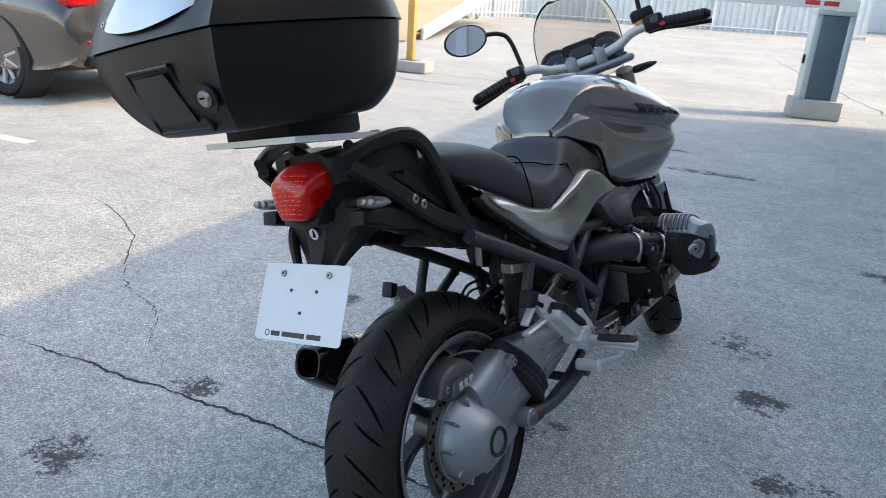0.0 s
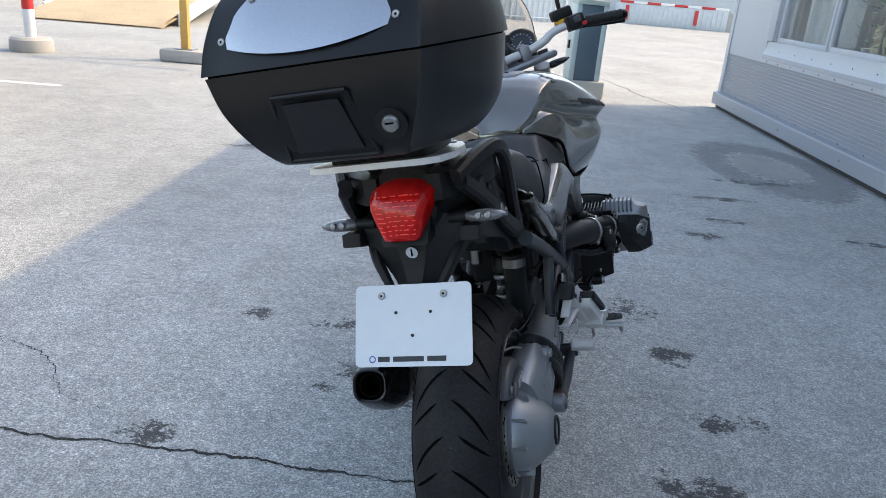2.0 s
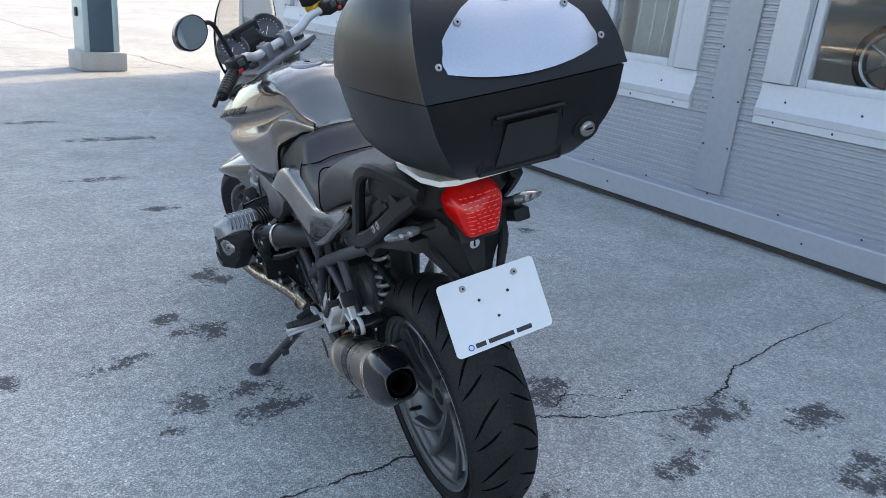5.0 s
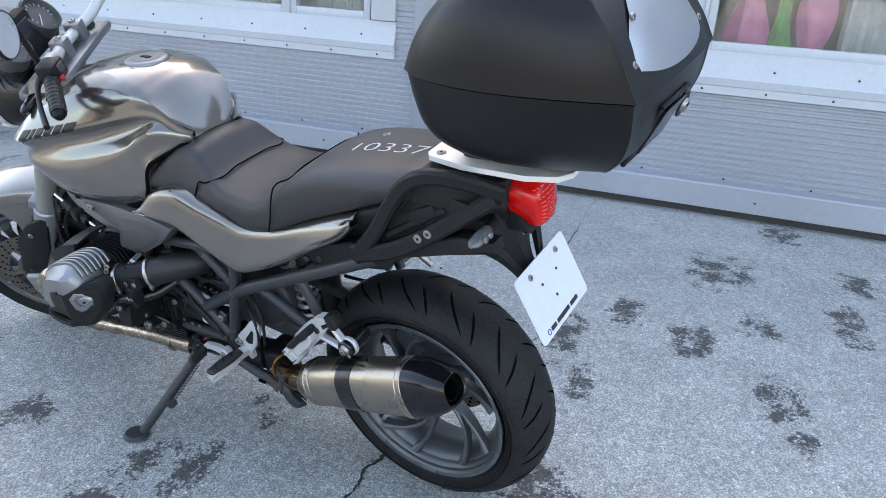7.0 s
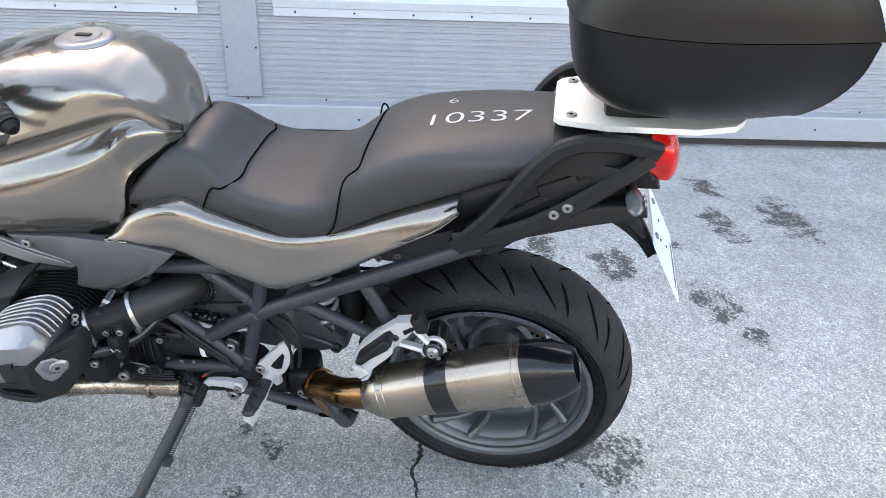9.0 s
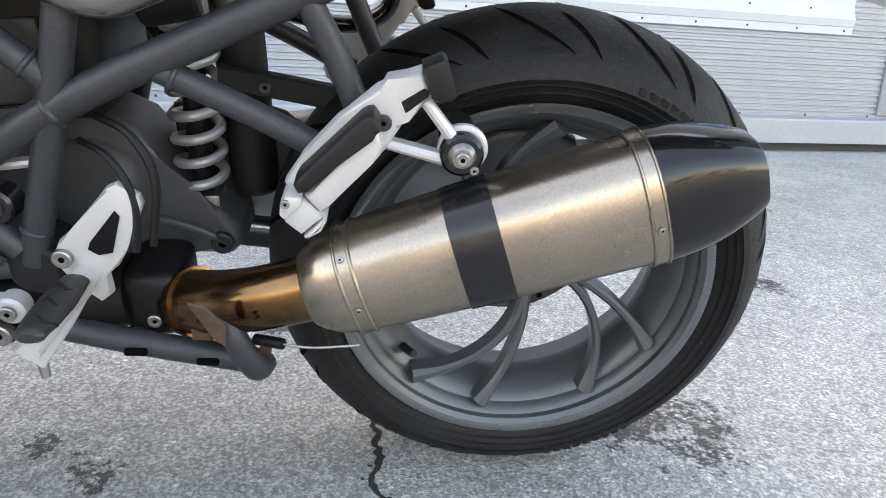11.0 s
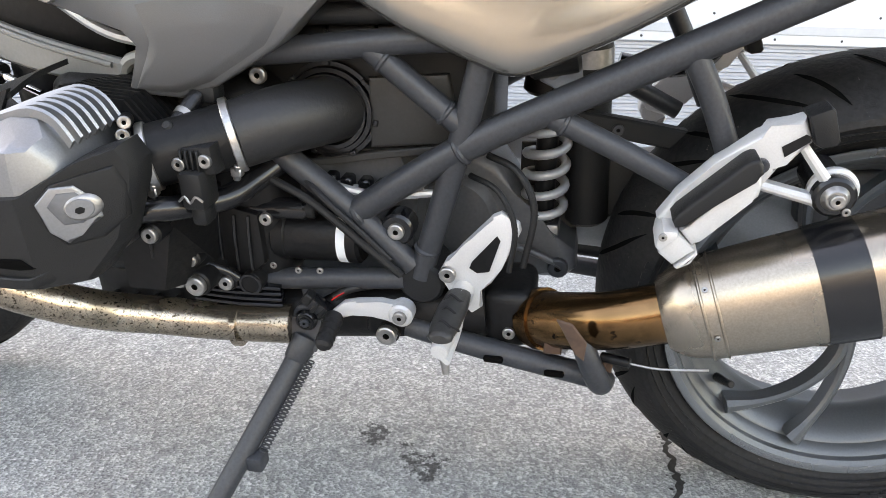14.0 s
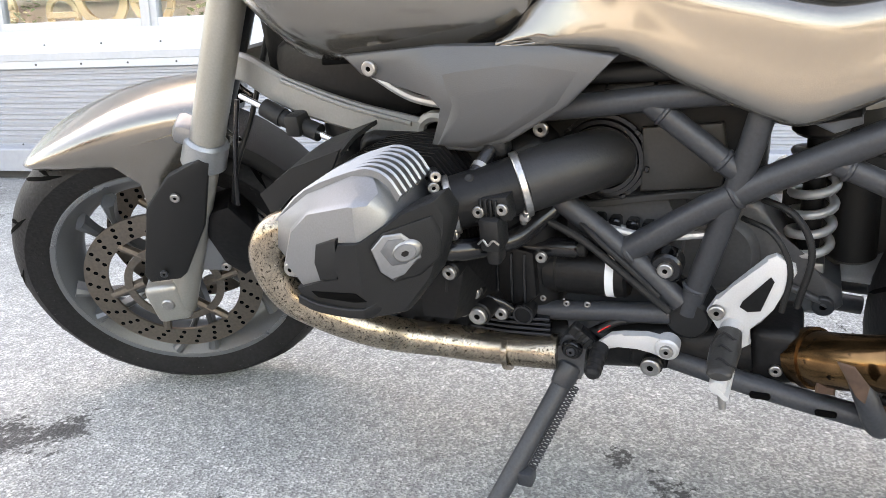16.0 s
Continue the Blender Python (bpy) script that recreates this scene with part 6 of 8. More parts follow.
bolt((-0.123, 0.410, 0.298), (-1, 0, 0), 0.008, muffler)
b = BM()
tube(b, [(-0.198, 0.190, 0.326), (-0.185, 0.235, 0.312), (-0.175, 0.262, 0.307), (-0.160, 0.300, 0.303)], 0.0014, 6, 6)
wire = bike_part("spring_wire", b, bolt_metal, "thin wire and spring", muffler)
bike_part("coil_spring", cyl(BM(), (-0.172, 0.268, 0.306), (-0.160, 0.300, 0.303), 0.006, seg=12, bevel=0.001), engine_black, "", wire)
b = BM()
tube(b, [(-0.11, 0.44, 0.52), (-0.13, 0.405, 0.51), (-0.14, 0.385, 0.47), (-0.14, 0.395, 0.40)], 0.0042, 8, 8)
bike_part("cable", b, plastic_black, "black control cable")
b = BM()
tube(b, [(-0.11, 0.46, 0.495), (-0.135, 0.425, 0.488), (-0.145, 0.405, 0.45), (-0.145, 0.41, 0.395)], 0.0035, 8, 8)
bike_part("cable", b, plastic_black)
b = BM()
tube(b, [(-0.148, 0.70, 0.50), (-0.150, 0.64, 0.47), (-0.150, 0.58, 0.42), (-0.148, 0.535, 0.38)], 0.005, 8, 6)
bike_part("cable", b, plastic_black)
b = BM()
tube(b, [(-0.12, 0.63, 0.478), (-0.125, 0.56, 0.470), (-0.12, 0.48, 0.478)], 0.005, 8, 6)
bike_part("hose", b, spring_grey, "pale plastic hose")

# --- foot controls ---
for s in (-1, 1):
    mir = Matrix.Diagonal((-1, 1, 1, 1)) @ Matrix.Translation((-0.05, 0, 0)) if s > 0 else Matrix.Identity(4)
    heel_m = mir
    if s > 0:
        mir = Matrix(((1, 0.28, 0, -0.28 * 0.12), (0, 1, 0, 0), (0, 0, 1, 0), (0, 0, 0, 1))) @ mir
    tag = "silver passenger footrest bracket"
    # passenger bracket: forged triangle from frame to muffler hanger
    b = BM()
    prism(b, [(0.1794, 0.5784), (0.1689, 0.5818), (0.1416, 0.5963), (0.1315, 0.5723), (0.1552, 0.5526), (0.1584, 0.5425), (0.1710, 0.5212), (0.2025, 0.4876), (0.2245, 0.4692), (0.2508, 0.4741), (0.2609, 0.4864), (0.2445, 0.5122), (0.2130, 0.5481)], -0.172, -0.150, 0.005, 3)
    pb = part("footrest_bracket", b, alloy_light, bike, tag, mir)
    b = BM()
    prism(b, [(0.1584, 0.5672), (0.1395, 0.5802), (0.1342, 0.5780), (0.1353, 0.5732), (0.1542, 0.5575)], -0.1732, -0.1722, 0, 1)
    part("bracket_slot", b, engine_black, pb, "", mir)
    for p0, p1 in (((0.139, 0.568), (0.110, 0.532)), ((0.172, 0.526), (0.112, 0.511))):
        part("bracket_arm", beam(BM(), [(-0.160, *p0), (-0.160, *p1)], 0.0095, [0.0045, 0.0055], 1, 0.7), alloy_light, pb, "", mir)
    if s < 0:
        part("hanger_lug", cyl(BM(), (-0.148, 0.1005, 0.520), (-0.160, 0.1005, 0.520), 0.0235, 0.0235, 28, True, 0.003), alloy_light, pb, "", mir)
    if s < 0:
        part("hanger_ring", cyl(BM(), (-0.158, 0.102, 0.519), (-0.172, 0.102, 0.519), 0.0205, 0.0200, 28, True, 0.003), plastic_gloss, pb, "black rubber hanger ring", mir)
    b = BM()
    prism(b, [(0.1420, 0.5993), (0.1248, 0.6076), (0.1206, 0.6046), (0.1109, 0.5762), (0.1139, 0.5715), (0.1248, 0.5688), (0.1315, 0.5719)], -0.180, -0.148, 0.004, 2)
    part("rubber_stop", b, plastic_black, pb, "", mir)
    b = BM()
    prism(b, [(0.2403, 0.4853), (0.2298, 0.4943), (0.1867, 0.5459), (0.1773, 0.5486), (0.1735, 0.5365), (0.1752, 0.5257), (0.1800, 0.5210), (0.2200, 0.4765), (0.2273, 0.4701)], -0.197, -0.168, 0.004, 3)
    peg = part("passenger_peg", b, alloy_light, pb, "folded silver footrest", mir)
    b = BM()
    prism(b, [(0.2491, 0.4977), (0.2450, 0.5050), (0.1915, 0.5602), (0.1860, 0.5634), (0.1811, 0.5638), (0.1762, 0.5571), (0.1752, 0.5499), (0.1836, 0.5459), (0.2361, 0.4925), (0.2455, 0.4905)], -0.203, -0.168, 0.004, 3)
    part("peg_rubber", b, plastic_black, peg, "black rubber tread strip", mir)
    b = BM()
    prism(b, [(0.2588, 0.4741), (0.2413, 0.4831), (0.2239, 0.4669), (0.2434, 0.4490), (0.2579, 0.4611)], -0.200, -0.156, 0.003, 2)
    part("peg_hinge", b, alloy_light, peg, "", mir)
    for o, x in (([(0.2609, 0.4808), (0.2560, 0.4876), (0.2424, 0.4876), (0.2420, 0.4804), (0.2571, 0.4647), (0.2619, 0.4692)], -0.204), ([(0.2413, 0.4472), (0.2239, 0.4663), (0.2210, 0.4633), (0.2266, 0.4523), (0.2382, 0.4454)], -0.202)):
        b = BM()
        prism(b, o, x, -0.158, 0.003, 2)
        part("hinge_ear", b, alloy_light, peg, "", mir)
    bolt(mir @ Vector((-0.172, 0.1731, 0.5481)), (s, 0, 0), 0.0075, pb, True)
    bolt(mir @ Vector((-0.204, 0.2561, 0.4815)), (s, 0, 0), 0.0042, peg)
    bolt(mir @ Vector((-0.172, 0.0900, 0.5060)), (s, 0, 0), 0.0042, pb)
    b = BM()
    cyl(b, (-0.095, 0.102, 0.519), (-0.165, 0.102, 0.519), 0.018, 0.019, 22, True, 0.003)
    if s < 0:
        part("hanger_bush", b, plastic_gloss, pb)
        part("hanger_bolt", cyl(BM(), (-0.165, 0.102, 0.519), (-0.178, 0.102, 0.519), 0.0155, 0.0110, 28, True, 0.002), bolt_metal, pb)
        bolt((-0.178, 0.102, 0.519), (s, 0, 0), 0.0070, pb)
    # rider heel plate
    mir = heel_m
    b = BM()
    oc = [(0.492, 0.384), (0.482, 0.404), (0.462, 0.420), (0.430, 0.462), (0.420, 0.467), (0.400, 0.455), (0.398, 0.446), (0.418, 0.398), (0.430, 0.377), (0.446, 0.368), (0.440, 0.345), (0.452, 0.335), (0.470, 0.350), (0.480, 0.366)]
    prism(b, oc, -0.146, -0.134, 0.003, 2)
    hp = part("heel_plate", b, alloy_light, bike, "silver heel plate with a cut-out", mir)
    b = BM()
    prism(b, [(0.452, 0.405), (0.424, 0.440), (0.420, 0.434), (0.432, 0.394), (0.446, 0.391), (0.455, 0.397)], -0.1475, -0.1465, 0, 1)
    part("cut_out", b, engine_black, hp, "", mir)
    bolt(mir @ Vector((-0.147, 0.480, 0.387)), (s, 0, 0), 0.010, hp)
    b = BM()
    tube(b, [(-0.142, 0.462, 0.366), (-0.205, 0.464, 0.370), (-0.268, 0.466, 0.364)], [0.013, 0.014, 0.009], 12, 4)
    rp = part("rider_peg", b, alloy_light, hp, "silver rider footrest", mir)
    b = BM()
    rings = []
    for k in range(25):
        u = k / 24
        c = Vector((-0.168 - 0.098 * u, 0.463 + 0.003 * u, 0.374 + 0.004 * u))
        r = (0.0125 + 0.003 * math.sin(math.pi * min(1, u * 1.1))) * (1.01 if k % 8 < 4 else 0.99) * (0.65 if k == 24 else 1)
        rings.append([b.verts.new(c + Vector((0, math.cos(q) * r * 1.08, math.sin(q) * r * 0.62))) for q in [2 * math.pi * j / 14 for j in range(14)]])
    skin(b, rings)
    pr = part("peg_rubber", b, trim_dark, rp, "ribbed black rubber", mir, sharp=50)
    for k in range(3):
        x = -0.192 - 0.026 * k
        part("rubber_rib", beam(BM(), [(x, 0.4495, 0.3765), (x - 0.006, 0.458, 0.3845), (x + 0.002, 0.468, 0.3862), (x - 0.004, 0.476, 0.3790)], 0.0016, 0.0010, 2, 0.5), rubber, pr, "", mir)
    part("peg_plate", beam(BM(), [(-0.150, 0.458, 0.360), (-0.205, 0.460, 0.360), (-0.268, 0.463, 0.357)], [0.004, 0.004, 0.003], 0.010, 3, 0.5), alloy_light, rp, "", mir)
    b = BM()
    cyl(b, (-0.256, 0.464, 0.360), (-0.262, 0.460, 0.334), 0.006, 0.004, 10)
    part("feeler", b, bolt_metal, rp, "", mir)
# shift lever
b = BM()
prism(b, [(0.524, 0.342), (0.540, 0.347), (0.560, 0.344), (0.590, 0.345), (0.606, 0.341), (0.622, 0.326), (0.620, 0.314), (0.608, 0.318), (0.597, 0.327), (0.572, 0.328), (0.548, 0.318), (0.528, 0.318), (0.520, 0.330)], -0.158, -0.147, 0.003, 2)
cyl(b, (-0.140, 0.535, 0.332), (-0.164, 0.535, 0.332), 0.0150, seg=22, bevel=0.003)
lev = bike_part("shift_lever", b, alloy_light, "silver gear shift lever")
bolt((-0.164, 0.535, 0.332), (-1, 0, 0), 0.0085, lev)
b = BM()
cyl(b, (-0.152, 0.619, 0.320), (-0.202, 0.621, 0.304), 0.0112, 0.0102, 16, True, 0.004)
toe = bike_part("toe_rubber", b, rubber, "black rubber toe piece", lev)
for k in range(5):
    u = 0.2 + 0.15 * k
    c = Vector((-0.152, 0.619, 0.320)).lerp(Vector((-0.202, 0.621, 0.304)), u)
    bike_part("toe_rib", cyl(BM(), c, c + Vector((-0.0028, 0.0001, -0.0009)), 0.0119 - 0.001 * u, seg=16), rubber, "", toe)
b = BM()
cyl(b, (0.178, 0.404, 0.322), (0.240, 0.404, 0.322), 0.0150, 0.0145, 20, True, 0.003)
tube(b, [(0.232, 0.410, 0.325), (0.240, 0.460, 0.318), (0.232, 0.540, 0.292), (0.226, 0.600, 0.290), (0.250, 0.612, 0.292)], [0.010, 0.008, 0.0075, 0.0075, 0.010], 10, 5)
bike_part("brake_pedal", b, alloy_light, "silver rear brake pedal")
b = BM()
cyl(b, (-0.12, 0.555, 0.296), (-0.150, 0.555, 0.296), 0.014, seg=18, bevel=0.002)
box(b, (-0.14, 0.535, 0.285), (-0.115, 0.585, 0.320), 0.006, 2)
bike_part("stand_bracket", b, engine_black)
bolt((-0.150, 0.556, 0.297), (-1, 0, 0), 0.013)
# side stand
b = BM()
cyl(b, (-0.118, 0.660, 0.304), (-0.146, 0.660, 0.304), 0.0195, seg=22, bevel=0.003)
loft(b, [[Vector((x + dx, y + dy, z)) for dx, dy in ((-0.012, -0.019), (0.012, -0.019), (0.012, 0.019), (-0.012, 0.019))] for x, y, z in ((-0.136, 0.660, 0.306), (-0.143, 0.662, 0.285), (-0.152, 0.664, 0.268))], 1)
cyl(b, (-0.148, 0.662, 0.278), (-0.172, 0.673, 0.256), 0.0185, 0.0150, 18, True, 0.003)
tube(b, [(-0.160, 0.667, 0.266), (-0.215, 0.697, 0.208), (-0.322, 0.757, 0.092)], [0.0138, 0.0128, 0.0130], 16, 2)
stand = bike_part("side_stand", b, frame_black, "black side stand, folded out")
b = BM()
up = Vector((math.sin(radians(13.3)), 0, math.cos(radians(13.3))))
cyl(b, Vector((-0.338, 0.770, 0.0835)), Vector((-0.338, 0.770, 0.0835)) + up * 0.012, 0.036, 0.032, 20, True, 0.003)
bike_part("stand_foot", b, frame_black, "", stand)
b = BM()
box(b, (-0.262, 0.690, 0.150), (-0.238, 0.712, 0.172), 0.004, 2)
bike_part("stand_peg", b, frame_black, "", stand)
coil = []
for k in range(241):
    u = k / 240
    c = Vector((-0.166, 0.652, 0.258)).lerp(Vector((-0.244, 0.695, 0.170)), u)
    q = u * 24 * 2 * math.pi
    coil.append(tuple(c + Vector((0.0045 * math.cos(q), 0.0052 * math.sin(q), 0.0015 * math.sin(q)))))
bike_part("stand_spring", tube(BM(), coil, 0.0012, 5, 1), frame_black, "thin coiled return spring", stand)
bike_part("spring_hook", tube(BM(), [(-0.244, 0.695, 0.170), (-0.247, 0.696, 0.160), (-0.249, 0.704, 0.158)], 0.0018, 6, 3), bolt_metal, "", stand)
# stand switch with its plug and lead
b = BM()
cyl(b, (-0.146, 0.660, 0.304), (-0.154, 0.660, 0.304), 0.0150, 0.0135, 24, True, 0.002)
sw = bike_part("stand_switch", b, plastic_gloss, "black side stand switch", stand)
bike_part("switch_ring", lathe(BM(), [(0.0085, -0.001), (0.0085, 0.0015), (0.0105, 0.0015), (0.0105, -0.001)], (-0.1545, 0.660, 0.304), (1, 0, 0), 24, True), plastic_black, "", sw)
bolt((-0.1545, 0.660, 0.304), (-1, 0, 0), 0.0062, sw, True)
M = Matrix.Translation((-0.146, 0.636, 0.322)) @ Matrix.Rotation(radians(38), 4, "X")
bike_part("switch_plug", box(BM(), (-0.010, -0.021, -0.008), (0.008, 0.021, 0.008), 0.003, 2, M), plastic_gloss, "", sw)
for k in range(3):
    bike_part("plug_rib", box(BM(), (-0.0125, -0.014 + 0.011 * k, -0.0085), (-0.009, -0.009 + 0.011 * k, 0.0085), 0.001, 1, M), plastic_black, "", sw)
bike_part("switch_arm", box(BM(), (-0.012, 0.018, -0.006), (0.004, 0.030, 0.010), 0.002, 1, M), plastic_black, "", sw)
bike_part("switch_lead", tube(BM(), [(-0.144, 0.622, 0.338), (-0.140, 0.604, 0.349), (-0.132, 0.580, 0.352), (-0.120, 0.560, 0.350)], [0.0055, 0.0055, 0.005, 0.005], 10, 5), wrap_black, "black sleeved lead", sw)
bike_part("bare_wire", tube(BM(), [(-0.149, 0.624, 0.337), (-0.149, 0.617, 0.343), (-0.146, 0.608, 0.348)], 0.0011, 6, 3), red_lens, "short bare red wire", sw)
bike_part("frame_gusset", prism(BM(), [(0.672, 0.352), (0.630, 0.350), (0.618, 0.342), (0.640, 0.330), (0.668, 0.318)], -0.132, -0.126, 0.002, 1), frame_black, "", None)
# centre stand, folded up
b = BM()
tube(b, [(-0.130, 0.535, 0.300), (-0.135, 0.43, 0.278), (-0.140, 0.30, 0.258)], [0.0145, 0.0140, 0.0145], 14, 4)
tube(b, [(0.130, 0.535, 0.296), (0.135, 0.43, 0.268), (0.140, 0.30, 0.252)], [0.0130, 0.0130, 0.0140], 14, 4)
tube(b, [(-0.135, 0.43, 0.276), (0.135, 0.43, 0.268)], 0.012, 12, 1)
tube(b, [(-0.150, 0.335, 0.350), (-0.172, 0.318, 0.315), (-0.165, 0.300, 0.270), (-0.145, 0.292, 0.262)], [0.011, 0.013, 0.014, 0.012], 12, 5)
cs = bike_part("centre_stand", b, frame_black, "black centre stand folded up")
b = BM()
prism(b, [(0.284, 0.290), (0.290, 0.246), (0.304, 0.248), (0.296, 0.290)], -0.150, -0.144, 0.001, 1)
bike_part("stand_tab", b, rust, "rusty stand tab", cs)
bike_part("stand_tab", prism(BM(), [(0.345, 0.310), (0.345, 0.292), (0.366, 0.292), (0.366, 0.310)], -0.152, -0.120, 0.002, 1), rust, "", cs)
b = BM()
prism(b, [(0.352, 0.372), (0.330, 0.330), (0.320, 0.322), (0.318, 0.345), (0.335, 0.368)], -0.200, -0.196, 0.001, 1)
bike_part("stand_tread", b, rust, "", cs)
for y, z in ((0.425, 0.277), (0.352, 0.266)):
    bike_part("stand_slot", box(BM(), (-0.156, y - 0.012, z - 0.004), (-0.148, y + 0.012, z + 0.004), 0.003, 2, Matrix.Identity(4)), groove_black, "", cs)

# --- bodywork ---
T = []


def mid_x(y):
    """Where the machine's middle plane lies at y: the bodywork is turned a little off the rear wheel's line."""
    return 0.026 * max(0.0, y + 0.15)


# y; crown; shoulder; upper crease (width, height); dent; lower border height; lower bulge (width, height); base (width, height)
for y, top, wt, zt, wm, zu, dent, zd, wl, zl, wb, zb in (
        (0.585, 0.892, 0.040, 0.889, 0.060, 0.888, 0.000, 0.886, 0.064, 0.884, 0.058, 0.881), (0.600, 0.928, 0.062, 0.918, 0.084, 0.904, 0.000, 0.897, 0.090, 0.889, 0.086, 0.876), (0.618, 0.958, 0.074, 0.946, 0.099, 0.924, 0.000, 0.908, 0.112, 0.886, 0.110, 0.865), (0.641, 0.984, 0.082, 0.970, 0.108, 0.942, 0.000, 0.914, 0.135, 0.874, 0.134, 0.852),
        (0.661, 1.003, 0.088, 0.988, 0.116, 0.946, 0.003, 0.905, 0.155, 0.853, 0.156, 0.832), (0.679, 1.013, 0.093, 0.998, 0.124, 0.946, 0.006, 0.893, 0.166, 0.828, 0.166, 0.764), (0.705, 1.024, 0.098, 1.010, 0.138, 0.942, 0.014, 0.878, 0.174, 0.812, 0.170, 0.738), (0.750, 1.032, 0.104, 1.018, 0.160, 0.932, 0.026, 0.862, 0.186, 0.804, 0.174, 0.718),
        (0.820, 1.033, 0.110, 1.018, 0.192, 0.917, 0.038, 0.848, 0.204, 0.800, 0.182, 0.708), (0.890, 1.026, 0.113, 1.011, 0.220, 0.902, 0.044, 0.840, 0.222, 0.800, 0.190, 0.705), (0.960, 1.010, 0.110, 0.996, 0.243, 0.886, 0.038, 0.836, 0.236, 0.804, 0.192, 0.703),
        (1.020, 0.984, 0.098, 0.972, 0.254, 0.872, 0.022, 0.838, 0.236, 0.812, 0.184, 0.722), (1.075, 0.948, 0.078, 0.939, 0.222, 0.862, 0.008, 0.842, 0.210, 0.822, 0.156, 0.768), (1.125, 0.905, 0.050, 0.900, 0.150, 0.856, 0.000, 0.849, 0.150, 0.838, 0.106, 0.810)):
    T.append([p + Vector((mid_x(y), 0, 0)) for p in ring_of([(0, top), (wt, zt), ((wt + wm) / 2 + 0.012, (zt + zu) / 2 + 0.014), (wm - 0.003, zu + 0.012), (wm, zu), (wm - dent * 0.44, zu - 0.008), (wm - dent * 0.70, zu * 0.5 + zd * 0.5), (wl - 0.42 * dent, zd + 0.004), (wl - 0.12 * dent, zd - 0.018), (wl, zl - 0.02 if zl - zb > 0.05 else (zl + zb) / 2), (wb, zb), (wb * 0.6, zb - 0.004), (0, zb - 0.005)], y)])
b = BM()
loft(b, T, 5, True, True, 2)
tank = bike_part("fuel_tank", b, paint_bronze, "bronze-grey metallic fuel tank", sharp=60)
b = BM()
lathe(b, [(0.0, 0.006), (0.030, 0.006), (0.032, 0.004), (0.044, 0.005), (0.050, 0.003), (0.053, -0.001), (0.053, -0.01)], (mid_x(0.775), 0.775, 1.030), (0, 0.0, 1), 36)
tcap = bike_part("filler_cap", b, alloy, "silver round filler cap", tank)
b = BM()
box(b, (0.018, 0.760, 1.035), (0.030, 0.790, 1.0385), 0.001, 1)
bike_part("key_slot", b, engine_black, "", tcap)
# gap along the tank's lower edge: its shade drawn as an added black tube
for s in (-1, 1):
    bike_part("tank_gap_line", tube(BM(), [(mid_x(y) + s * w, y, z) for w, y, z in ((0.188, 0.965, 0.6995), (0.184, 0.850, 0.7040), (0.172, 0.750, 0.714), (0.168, 0.705, 0.734), (0.164, 0.682, 0.760), (0.157, 0.663, 0.826), (0.135, 0.642, 0.848), (0.111, 0.620, 0.862), (0.086, 0.601, 0.874), (0.056, 0.587, 0.880))], 0.0046, 8, 5), groove_black, "", tank)
# side panels under the seat
for s in (-1, 1):
    mir = Matrix.Diagonal((-1, 1, 1, 1)) @ Matrix.Translation((-0.028, 0, 0)) if s > 0 else Matrix.Identity(4)
    b = BM()
    P = [(0.725, 0.708, 0.713, 0.164), (0.660, 0.708, 0.766, 0.164), (0.585, 0.698, 0.786, 0.157), (0.518, 0.662, 0.762, 0.152), (0.449, 0.630, 0.742, 0.148), (0.411, 0.619, 0.732, 0.147), (0.370, 0.632, 0.730, 0.147), (0.280, 0.676, 0.752, 0.148), (0.180, 0.738, 0.792, 0.148), (0.100, 0.785, 0.824, 0.146), (0.058, 0.824, 0.840, 0.144)]
    rings = []
    for y, lo, hi, w in P:
        mid = (lo + hi) / 2
        rings.append([Vector((-x, y, z)) for x, z in ((w - 0.06, hi + 0.006), (w - 0.026, hi + 0.004), (w - 0.010, hi - 0.006), (w - 0.002, mid + 0.004), (w + 0.004, (lo + mid) / 2), (w + 0.004, lo + 0.010), (w - 0.004, lo + 0.001), (w - 0.030, lo))])
    loft(b, rings, 5, False, False, 3)
    sp = part("side_panel", b, paint_bronze, bike, "bronze-grey painted side panel", mir, sharp=60)
    sol = sp.modifiers.new("thickness", "SOLIDIFY")
    sol.thickness = 0.004
    # grey air-scoop trim under the tank: a flat plate and a thicker lower lobe
    b = BM()
    prism(b, [(0.930, 0.710), (0.80, 0.716), (0.660, 0.712), (0.590, 0.698), (0.645, 0.645), (0.717, 0.602), (0.762, 0.587), (0.823, 0.591), (0.807, 0.625), (0.797, 0.643), (0.812, 0.660), (0.858, 0.671), (0.905, 0.684)], -0.120, -0.172, 0.004, 2)
    rows = [[Vector((x, y, z)) for y, z in o] for x, o in ((-0.170, [(0.800, 0.690), (0.700, 0.700), (0.625, 0.688), (0.655, 0.646), (0.722, 0.606), (0.763, 0.592), (0.814, 0.595), (0.798, 0.624), (0.789, 0.645)]),
                                                          (-0.1785, [(0.775, 0.660), (0.705, 0.672), (0.660, 0.668), (0.668, 0.648), (0.728, 0.611), (0.764, 0.599), (0.804, 0.600), (0.788, 0.624), (0.778, 0.640)]), (-0.1795, [(0.770, 0.655), (0.706, 0.666), (0.668, 0.663), (0.674, 0.650), (0.732, 0.616), (0.766, 0.604), (0.797, 0.605), (0.781, 0.625), (0.772, 0.638)]))]
    loft(b, rows, 1, True, True, 1)
    sc = part("scoop_trim", b, trim_grey, bike, "matt grey plastic scoop trim", mir, sharp=62)
    bolt(mir @ Vector((-0.172, 0.890, 0.693)), (s, 0, 0), 0.010, sc)
